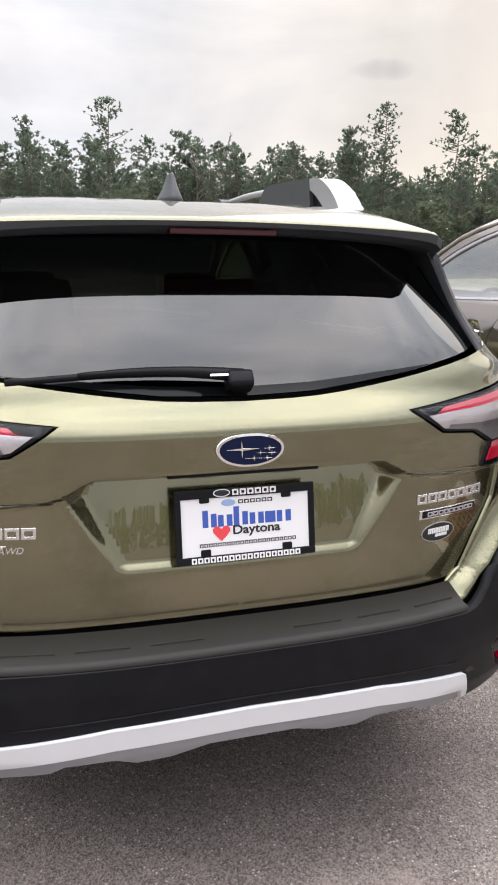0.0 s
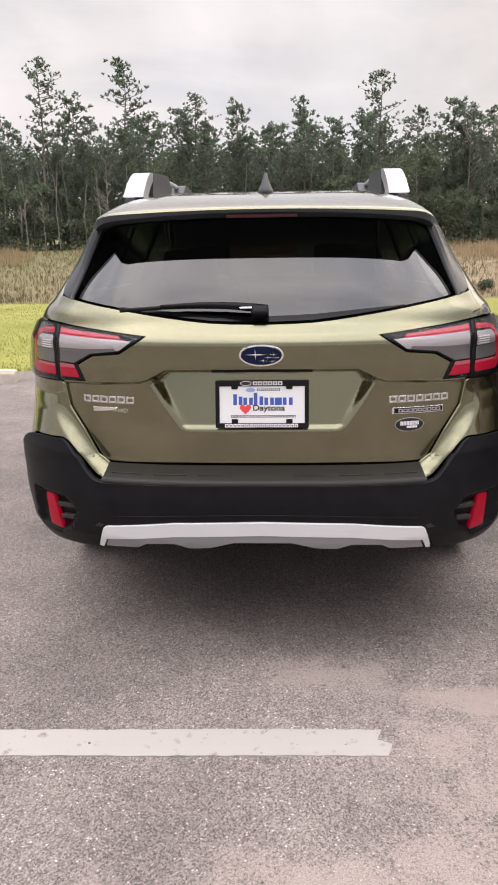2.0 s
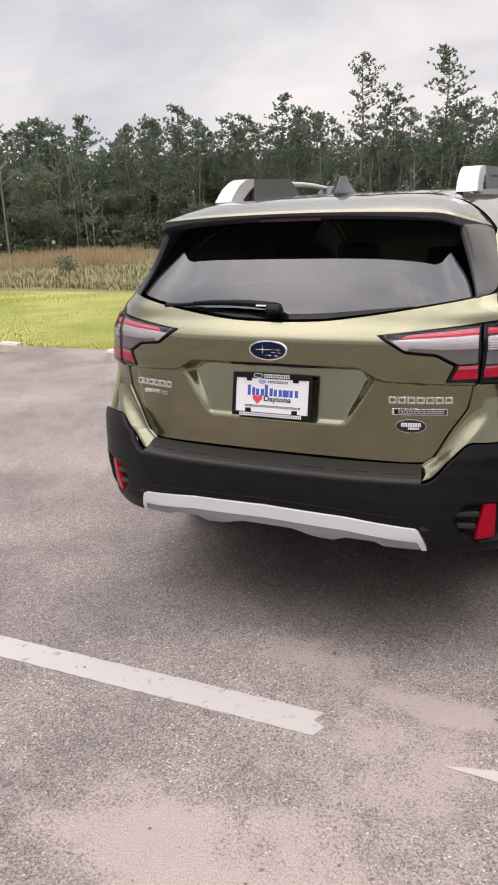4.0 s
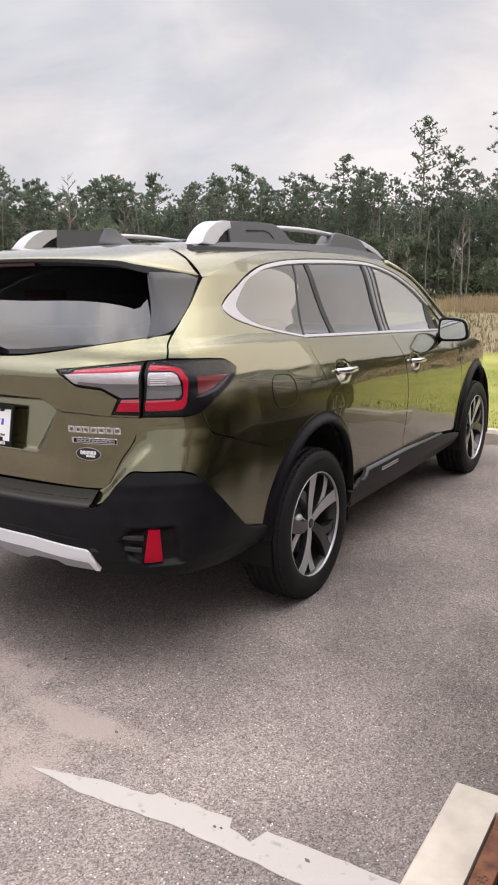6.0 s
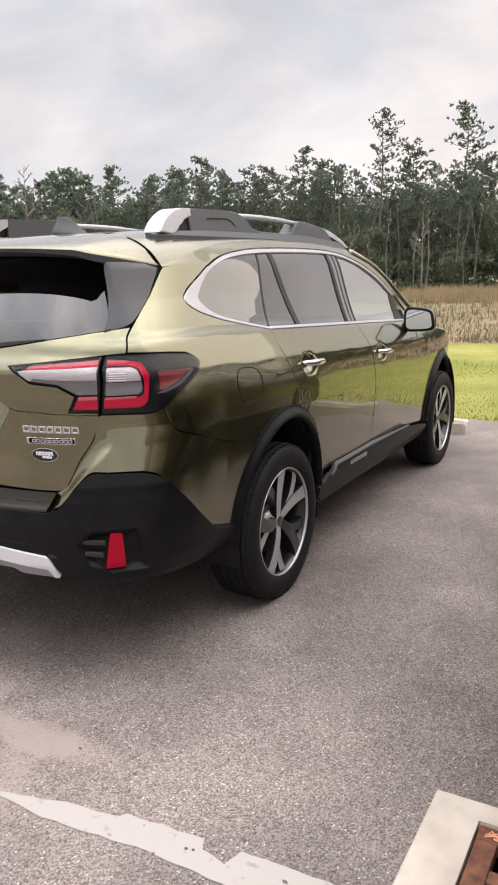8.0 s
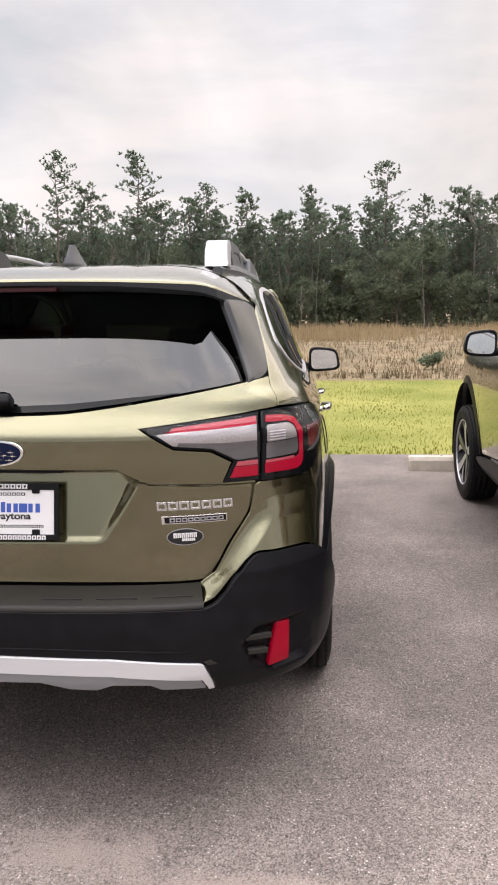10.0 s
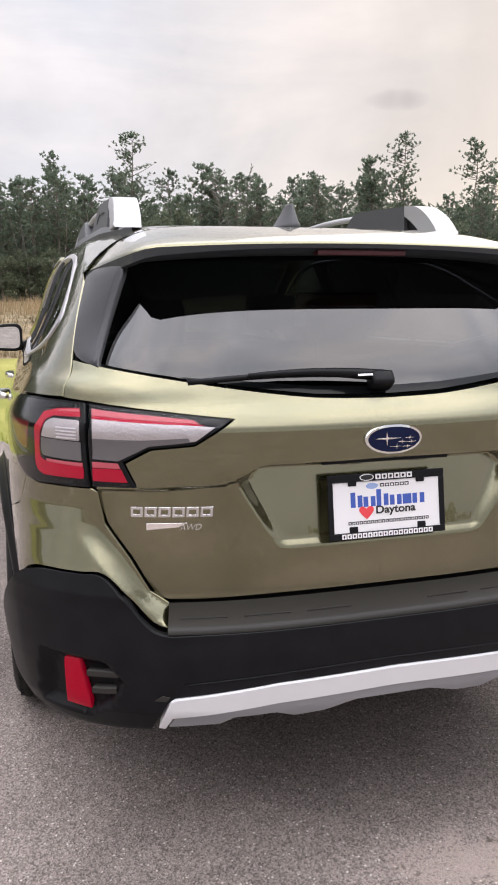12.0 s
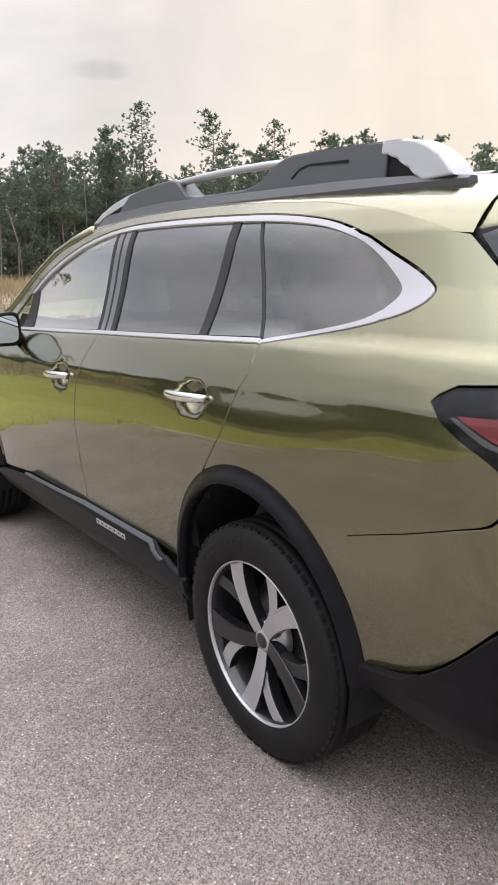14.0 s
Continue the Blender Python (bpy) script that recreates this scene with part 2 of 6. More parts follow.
def build_asphalt():
    nt = ASPHALT.node_tree
    b = nt.nodes["Principled BSDF"]
    tc = nt.nodes.new("ShaderNodeTexCoord")

    def noise_node(scale, detail, rough=0.6):
        n = nt.nodes.new("ShaderNodeTexNoise")
        n.inputs["Scale"].default_value, n.inputs["Detail"].default_value, n.inputs["Roughness"].default_value = scale, detail, rough
        nt.links.new(tc.outputs["Object"], n.inputs["Vector"])
        return n

    def ramp(src, a, b_, ca, cb):
        r = nt.nodes.new("ShaderNodeValToRGB")
        r.color_ramp.elements[0].position, r.color_ramp.elements[1].position = a, b_
        r.color_ramp.elements[0].color, r.color_ramp.elements[1].color = (*ca, 1), (*cb, 1)
        nt.links.new(src, r.inputs["Fac"])
        return r

    def mix(fac, c1, c2, mode="MIX"):
        n = nt.nodes.new("ShaderNodeMixRGB")
        n.blend_type = mode
        if isinstance(fac, float):
            n.inputs[0].default_value = fac
        else:
            nt.links.new(fac, n.inputs[0])
        nt.links.new(c1, n.inputs[1])
        nt.links.new(c2, n.inputs[2])
        return n.outputs["Color"]

    # aggregate: stones of 4 to 8 mm in a grey binder
    vor = nt.nodes.new("ShaderNodeTexVoronoi")
    vor.inputs["Scale"].default_value = 215.0
    nt.links.new(tc.outputs["Object"], vor.inputs["Vector"])
    stones = ramp(vor.outputs["Color"], 0.14, 0.92, (0.036, 0.031, 0.029), (0.44, 0.385, 0.357))
    grit = ramp(noise_node(520.0, 3.0).outputs["Fac"], 0.40, 0.66, (0.045, 0.040, 0.037), (0.41, 0.358, 0.332))
    base = mix(0.45, stones.outputs["Color"], grit.outputs["Color"])
    # a few pale stones among the dark ones
    pale = nt.nodes.new("ShaderNodeTexVoronoi")
    pale.inputs["Scale"].default_value = 120.0
    nt.links.new(tc.outputs["Object"], pale.inputs["Vector"])
    chosen = ramp(pale.outputs["Color"], 0.80, 0.86, (0, 0, 0), (0.75, 0.75, 0.75))
    near = ramp(pale.outputs["Distance"], 0.30, 0.42, (1, 1, 1), (0, 0, 0))
    speck = mix(1.0, chosen.outputs["Color"], near.outputs["Color"], "MULTIPLY")
    light = nt.nodes.new("ShaderNodeRGB")
    light.outputs[0].default_value = (0.66, 0.60, 0.57, 1)
    base = mix(speck, base, light.outputs[0])
    # worn and washed patches
    wear = ramp(noise_node(1.1, 7.0).outputs["Fac"], 0.38, 0.66, (0.86, 0.85, 0.842), (1.40, 1.362, 1.336))
    base = mix(1.0, base, wear.outputs["Color"], "MULTIPLY")
    # pinkish sand washed over the surface
    sand = ramp(noise_node(260.0, 3.0).outputs["Fac"], 0.35, 0.65, (0.25, 0.198, 0.178), (0.49, 0.408, 0.372))
    spread = noise_node(1.7, 8.0, 0.68)
    sep = nt.nodes.new("ShaderNodeSeparateXYZ")
    nt.links.new(tc.outputs["Object"], sep.inputs["Vector"])

    def pool(cx, cy, rx, ry):
        """1 at the middle of a sand drift, 0 at its rim."""
        parts = []
        for axis, c, r in (("X", cx, rx), ("Y", cy, ry)):
            s = nt.nodes.new("ShaderNodeMath")
            s.operation = "SUBTRACT"
            nt.links.new(sep.outputs[axis], s.inputs[0])
            s.inputs[1].default_value = c
            d = nt.nodes.new("ShaderNodeMath")
            d.operation = "DIVIDE"
            nt.links.new(s.outputs[0], d.inputs[0])
            d.inputs[1].default_value = r
            p = nt.nodes.new("ShaderNodeMath")
            p.operation = "MULTIPLY"
            nt.links.new(d.outputs[0], p.inputs[0])
            nt.links.new(d.outputs[0], p.inputs[1])
            parts.append(p)
        s = nt.nodes.new("ShaderNodeMath")
        s.operation = "ADD"
        nt.links.new(parts[0].outputs[0], s.inputs[0])
        nt.links.new(parts[1].outputs[0], s.inputs[1])
        q = nt.nodes.new("ShaderNodeMath")
        q.operation = "SUBTRACT"
        q.use_clamp = True
        q.inputs[0].default_value = 1.0
        nt.links.new(s.outputs[0], q.inputs[1])
        return q.outputs[0]

    total = None
    for c in ((0.62, -0.60, 0.46, 0.46), (0.80, -0.28, 0.40, 0.09), (0.85, -1.25, 1.1, 0.45), (0.22, -0.16, 0.40, 0.16), (-1.3, -1.75, 2.0, 0.55), (0.1, -1.1, 0.7, 0.25)):
        p = pool(*c)
        if total is None:
            total = p
        else:
            a = nt.nodes.new("ShaderNodeMath")
            a.operation = "ADD"
            nt.links.new(total, a.inputs[0])
            nt.links.new(p, a.inputs[1])
            total = a.outputs[0]
    mul = nt.nodes.new("ShaderNodeMath")
    mul.operation = "MULTIPLY"
    nt.links.new(total, mul.inputs[0])
    nt.links.new(spread.outputs["Fac"], mul.inputs[1])
    grain = noise_node(95.0, 5.0, 0.85)
    coarse = noise_node(7.0, 6.0, 0.7)
    for src, amount in ((grain, 2.6), (coarse, 1.2)):
        off = nt.nodes.new("ShaderNodeMath")
        off.operation = "MULTIPLY_ADD"
        nt.links.new(src.outputs["Fac"], off.inputs[0])
        off.inputs[1].default_value = amount
        off.inputs[2].default_value = -amount * 0.5
        add = nt.nodes.new("ShaderNodeMath")
        add.operation = "ADD"
        nt.links.new(mul.outputs[0], add.inputs[0])
        nt.links.new(off.outputs[0], add.inputs[1])
        mul = add
    cover = ramp(mul.outputs[0], 0.30, 0.56, (0, 0, 0), (0.88, 0.88, 0.88))
    col = mix(cover.outputs["Color"], base, sand.outputs["Color"])
    nt.links.new(col, b.inputs["Base Color"])
    bp = nt.nodes.new("ShaderNodeBump")
    bp.inputs["Strength"].default_value, bp.inputs["Distance"].default_value = 0.7, 0.004
    nt.links.new(vor.outputs["Distance"], bp.inputs["Height"])
    nt.links.new(bp.outputs["Normal"], b.inputs["Normal"])


build_asphalt()
PAINT_WHITE = material("worn_white_road_paint", (0.66, 0.62, 0.60), 0.8)
tint(PAINT_WHITE, ((0.19, 0.165, 0.148), (0.42, 0.385, 0.358)), 26.0, 10.0, spots=(0.20, 0.40))
relief(PAINT_WHITE, 220.0, 0.4, 0.003)
CONCRETE = material("pale_concrete", (0.50, 0.47, 0.41), 0.85)
tint(CONCRETE, ((0.44, 0.385, 0.32), (0.60, 0.535, 0.455)), 9.0, 9.0)
relief(CONCRETE, 180.0, 0.3, 0.002)
RUST = material("rusted_cast_iron", (0.16, 0.062, 0.035), 0.85, 0.2)
tint(RUST, ((0.085, 0.035, 0.022), (0.25, 0.105, 0.058)), 22.0, 8.0)
relief(RUST, 150.0, 0.6, 0.002)
CHALK = material("orange_chalk", (0.85, 0.45, 0.28), 0.9)
# near black: the shade down in the drain is put into the colour
PIT_SHADE = material("pit_shade_black", (0.012, 0.010, 0.009), 0.95)
GRASS = material("mown_lawn", (0.20, 0.25, 0.04), 0.9)
tint(GRASS, ((0.20, 0.225, 0.032), (0.39, 0.365, 0.095)), 0.55, 10.0, spots=(0.35, 0.7))
relief(GRASS, 60.0, 1.0, 0.03, 6.0)
FIELD = material("dry_rough_grass", (0.20, 0.155, 0.08), 0.95)
tint(FIELD, ((0.17, 0.135, 0.075), (0.37, 0.275, 0.165)), 0.7, 10.0)
relief(FIELD, 18.0, 1.0, 0.1, 6.0)


def greener_westwards(m, green):
    """The rough field is still half green away from the drain ditch, towards -x."""
    nt = m.node_tree
    b = nt.nodes["Principled BSDF"]
    dry = b.inputs["Base Color"].links[0].from_socket
    tc, sep, mr, mx, nz = (nt.nodes.new("ShaderNode" + k) for k in ("TexCoord", "SeparateXYZ", "MapRange", "MixRGB", "TexNoise"))
    nz.inputs["Scale"].default_value, nz.inputs["Detail"].default_value = 0.5, 6.0
    ad = nt.nodes.new("ShaderNodeMath")
    ad.operation = "MULTIPLY_ADD"
    ad.inputs[1].default_value = 6.0
    mr.inputs["From Min"].default_value, mr.inputs["From Max"].default_value = 3.0, -7.0
    mr.inputs["To Max"].default_value = 0.75
    mx.inputs[2].default_value = (*green, 1)
    nt.links.new(tc.outputs["Object"], sep.inputs["Vector"])
    nt.links.new(tc.outputs["Object"], nz.inputs["Vector"])
    nt.links.new(nz.outputs["Fac"], ad.inputs[0])
    nt.links.new(sep.outputs["X"], ad.inputs[2])
    nt.links.new(ad.outputs[0], mr.inputs["Value"])
    nt.links.new(mr.outputs["Result"], mx.inputs[0])
    nt.links.new(dry, mx.inputs[1])
    nt.links.new(mx.outputs["Color"], b.inputs["Base Color"])


greener_westwards(FIELD, (0.165, 0.158, 0.060))
BLADE = material("lawn_blades", (0.20, 0.25, 0.04), 0.8)
tint(BLADE, ((0.20, 0.23, 0.032), (0.41, 0.385, 0.10)), 0.8, 8.0)
STRAW = material("tawny_reeds", (0.42, 0.29, 0.14), 0.85)
tint(STRAW, ((0.27, 0.21, 0.13), (0.48, 0.37, 0.23)), 0.9, 8.0)
NEEDLES = material("pine_needles", (0.055, 0.075, 0.035), 0.75)
LEAVES = material("oak_leaves", (0.075, 0.095, 0.035), 0.75)
BARK = material("pine_bark", (0.16, 0.13, 0.11), 0.95)
tint(BARK, ((0.09, 0.075, 0.065), (0.24, 0.20, 0.175)), 6.0, 8.0, stretch=(1, 1, 0.15))
PALE_BARK = material("pale_bark", (0.33, 0.30, 0.27), 0.95)
tint(PALE_BARK, ((0.13, 0.115, 0.10), (0.30, 0.275, 0.25)), 6.0, 8.0, stretch=(1, 1, 0.15))


def island_colours(m, dark, light):
    """Leaf clumps that differ a little from one another."""
    nt = m.node_tree
    g, r = nt.nodes.new("ShaderNodeNewGeometry"), nt.nodes.new("ShaderNodeValToRGB")
    r.color_ramp.elements[0].color, r.color_ramp.elements[1].color = (*dark, 1), (*light, 1)
    nt.links.new(g.outputs["Random Per Island"], r.inputs["Fac"])
    nt.links.new(r.outputs["Color"], nt.nodes["Principled BSDF"].inputs["Base Color"])


island_colours(NEEDLES, (0.125, 0.165, 0.122), (0.225, 0.272, 0.200))
island_colours(LEAVES, (0.105, 0.132, 0.088), (0.21, 0.242, 0.160))


def thin_leaf(m, share=0.5):
    """Light that falls through the leaf as well as on it."""
    nt = m.node_tree
    b = nt.nodes["Principled BSDF"]
    b.inputs["Specular IOR Level"].default_value = 0.12
    tr, mx = nt.nodes.new("ShaderNodeBsdfTranslucent"), nt.nodes.new("ShaderNodeMixShader")
    nt.links.new(b.inputs["Base Color"].links[0].from_socket, tr.inputs["Color"])
    mx.inputs[0].default_value = share
    nt.links.new(b.outputs["BSDF"], mx.inputs[1])
    nt.links.new(tr.outputs["BSDF"], mx.inputs[2])
    nt.links.new(mx.outputs["Shader"], nt.nodes["Material Output"].inputs["Surface"])


for m_ in (NEEDLES, LEAVES, BLADE, STRAW):
    thin_leaf(m_)

# ---- mesh helpers ----
def link_mesh(name, bm, mat, parent=None, label="", smooth=False):
    me = bpy.data.meshes.new(name)
    bm.normal_update()
    bm.to_mesh(me)
    bm.free()
    for m in (mat if isinstance(mat, (list, tuple)) else [mat]):
        me.materials.append(m)
    if smooth:
        me.polygons.foreach_set("use_smooth", [True] * len(me.polygons))
    ob = new(name, me)
    ob.parent = parent
    if label:
        ob["label"] = label
    return ob


def part(name, bm, mat, parent, label="", smooth=False):
    return link_mesh(name, bm, mat, parent, label, smooth)


def raw_mesh(name, verts, faces, mat, parent=None, label="", smooth=False):
    me = bpy.data.meshes.new(name)
    me.from_pydata(verts, [], faces)
    me.materials.append(mat)
    if smooth:
        me.polygons.foreach_set("use_smooth", [True] * len(me.polygons))
    ob = new(name, me)
    ob.parent = parent
    if label:
        ob["label"] = label
    return ob


def empty(name, m=None):
    ob = new(name)
    ob.empty_display_size = 0.2
    if m is not None:
        ob.matrix_world = m
    return ob


def add_box(bm, lo, hi, bevel=0.0, m=None):
    g = bmesh.ops.create_cube(bm, size=1.0)
    vs = g["verts"]
    for v in vs:
        v.co = Vector([lo[i] + (v.co[i] + 0.5) * (hi[i] - lo[i]) for i in range(3)])
    if bevel:
        es = list({e for v in vs for e in v.link_edges})
        r = bmesh.ops.bevel(bm, geom=es, offset=bevel, segments=2, affect="EDGES", profile=0.6)
        vs = list({v for f in r["faces"] for v in f.verts} | {v for v in vs if v.is_valid})
    if m is not None:
        bmesh.ops.transform(bm, matrix=m, verts=vs)
    return vs


def box_mesh(lo, hi, bevel=0.0, m=None):
    bm = bmesh.new()
    add_box(bm, lo, hi, bevel, m)
    return bm


def prism(points, depth, bevel=0.0, to=None):
    """A flat outline in x and y, given depth along z; to: a function that places each vertex."""
    bm = bmesh.new()
    f = bm.faces.new([bm.verts.new((x, y, 0)) for x, y in points])
    f.normal_update()
    if f.normal.z < 0:
        f.normal_flip()
    r = bmesh.ops.extrude_face_region(bm, geom=[f])
    top = [v for v in r["geom"] if isinstance(v, bmesh.types.BMVert)]
    for v in top:
        v.co.z += depth
    if bevel:
        es = [e for e in bm.edges if all(v in top for v in e.verts)]
        bmesh.ops.bevel(bm, geom=es, offset=bevel, segments=2, affect="EDGES", profile=0.5)
    bmesh.ops.recalc_face_normals(bm, faces=bm.faces[:])
    if to:
        for v in bm.verts:
            v.co = Vector(to(*v.co))
        bmesh.ops.recalc_face_normals(bm, faces=bm.faces[:])
    return bm


def tube(points, radii, sides=8, closed_ends=True):
    """A bar of round section along points."""
    bm = bmesh.new()
    rings = []
    for i, p in enumerate(points):
        a, b = Vector(points[max(0, i - 1)]), Vector(points[min(len(points) - 1, i + 1)])
        d = (b - a).normalized()
        u = d.cross(Vector((0, 0, 1)) if abs(d.z) < 0.95 else Vector((1, 0, 0))).normalized()
        w = d.cross(u)
        r = radii[i] if isinstance(radii, (list, tuple)) else radii
        rings.append([bm.verts.new(Vector(p) + r * (math.cos(6.2832 * k / sides) * u + math.sin(6.2832 * k / sides) * w)) for k in range(sides)])
    for a, b in zip(rings, rings[1:]):
        for k in range(sides):
            bm.faces.new((a[k], a[(k + 1) % sides], b[(k + 1) % sides], b[k]))
    if closed_ends:
        bm.faces.new(rings[0][::-1])
        bm.faces.new(rings[-1])
    bmesh.ops.recalc_face_normals(bm, faces=bm.faces[:])
    return bm


def lathe(profile, steps=64, axis="X"):
    """Turn a profile of (along, radius) about the x axis."""
    bm = bmesh.new()
    rings = [[bm.verts.new((a, r * math.cos(6.28319 * k / steps), r * math.sin(6.28319 * k / steps))) for k in range(steps)] for a, r in profile]
    for a, b in zip(rings, rings[1:]):
        for k in range(steps):
            bm.faces.new((a[k], b[k], b[(k + 1) % steps], a[(k + 1) % steps]))
    bmesh.ops.recalc_face_normals(bm, faces=bm.faces[:])
    return bm


def rounded(points, r, steps=4):
    """An outline with its corners rounded."""
    out = []
    n = len(points)
    for i, p in enumerate(points):
        a, b = points[i - 1], points[(i + 1) % n]
        la, lb = math.dist(p, a), math.dist(p, b)
        ka, kb = min(r, 0.45 * la) / la, min(r, 0.45 * lb) / lb
        p0 = (p[0] + (a[0] - p[0]) * ka, p[1] + (a[1] - p[1]) * ka)
        p2 = (p[0] + (b[0] - p[0]) * kb, p[1] + (b[1] - p[1]) * kb)
        for k in range(steps + 1):
            t = k / steps
            out.append(tuple((1 - t) ** 2 * p0[j] + 2 * t * (1 - t) * p[j] + t * t * p2[j] for j in (0, 1)))
    return out


def ellipse(cx, cy, rx, ry, n=32, a0=0.0, a1=360.0):
    return [(cx + rx * math.cos(radians(a0 + (a1 - a0) * k / n)), cy + ry * math.sin(radians(a0 + (a1 - a0) * k / n))) for k in range(n + (a1 - a0 < 360))]


def mark_flat(points, z, mat, name, label, category, thick=0.004):
    bm = prism(points, thick)
    bmesh.ops.translate(bm, verts=bm.verts[:], vec=(0, 0, z))
    return tagged(link_mesh(name, bm, mat), label, category, kind="structure")


# ---- the ground ----
def lot_edge(x):
    """Where the asphalt gives way to the lawn."""
    return 5.72 + 0.01 * x if abs(x) < 60 else 5.7


def lawn_edge(x):
    """Where the mown lawn meets the rough field."""
    return 13.9 + 0.25 * math.sin(x * 0.35) + 0.15 * math.sin(x * 0.9 + 1.0)


def rise(x, y):
    """The field lifts a little towards the wood."""
    d = y - lawn_edge(x)
    return (0.10 * min(1.0, d / 8) + 0.12 * min(1.0, max(0.0, d - 8) / 20) if d > 0 else 0.0) + 0.03 * noise.noise((x * 0.4, y * 0.4, 0.0))


def build_ground():
    xs = [-1800, -700, -300, -150] + [-90 + 3 * k for k in range(61)] + [150, 300, 700, 1800]
    ds = [0.0, 0.6, 1.5, 3, 5, 8, 11, 14, 17, 20, 24, 28, 33, 40, 50, 65, 90, 150, 400, 1800]
    v, f = [], []
    for x in xs:
        e = lot_edge(x)
        for d in ds:
            y = e + d
            v.append((x, y, rise(x, y) - (0.02 if d == 0 else 0.0) if d < 200 else 0.4))
    n = len(ds)
    for i in range(len(xs) - 1):
        for j in range(n - 1):
            f.append((i * n + j, (i + 1) * n + j, (i + 1) * n + j + 1, i * n + j + 1))
    ob = raw_mesh("ground", v, f, GRASS, smooth=True)
    ob.data.materials.append(FIELD)
    for p in ob.data.polygons:
        c = p.center
        p.material_index = 1 if c.y > lawn_edge(c.x) - 0.3 or abs(c.x) > 90 else 0
    tagged(ob, "mown green lawn running out to rough dry grass", "ground", kind="structure")
    v, f = [], []
    # the asphalt, open over the drain's pit
    xs = sorted(xs + [2.03, 3.05])
    for x in xs:
        v += [(x, lot_edge(x) + 0.02, 0.0), (x, 0.0, 0.0), (x, -0.90, 0.0), (x, -1800, 0.0), (x, lot_edge(x) + 0.02, -0.15)]
    for i in range(len(xs) - 1):
        a, b = 5 * i, 5 * i + 5
        for j in range(3):
            if j == 1 and 2.0 < xs[i] and xs[i + 1] < 3.1:
                continue
            f.append((a + j, a + j + 1, b + j + 1, b + j))
        f.append((a, b, b + 4, a + 4))
    tagged(raw_mesh("pavement", v, f, ASPHALT), "worn grey asphalt of a parking lot with washed-on sand", "parking lot", kind="structure")


build_ground()


def ragged(points, amount, seed, step=0.035):
    rng = random.Random(seed)
    out = []
    for a, b in zip(points, points[1:] + points[:1]):
        n = max(1, int(math.dist(a, b) / step))
        for k in range(n):
            t = k / n
            out.append((a[0] + (b[0] - a[0]) * t + rng.uniform(-amount, amount), a[1] + (b[1] - a[1]) * t + rng.uniform(-amount, amount)))
    return out


mark_flat(ragged([(-14.0, -0.90), (0.30, -0.455), (0.375, -0.455), (0.36, -0.50), (0.40, -0.52), (0.385, -0.575), (0.32, -0.577), (-14.0, -1.02)], 0.003, 1),
          0.0005, PAINT_WHITE, "road_marking", "worn white painted line on the asphalt behind the car", "road marking", 0.0025)
mark_flat(ragged([(0.77, -0.552), (1.05, -0.480), (1.19, -0.465), (1.20, -0.442), (1.44, -0.428), (1.455, -0.462), (1.53, -0.475), (1.55, -0.420), (1.93, -0.405), (1.92, -0.535), (1.30, -0.535), (1.0, -0.565)], 0.004, 2),
          0.0005, PAINT_WHITE, "road_marking", "chipped white painted line, half covered by sand", "road marking", 0.0025)


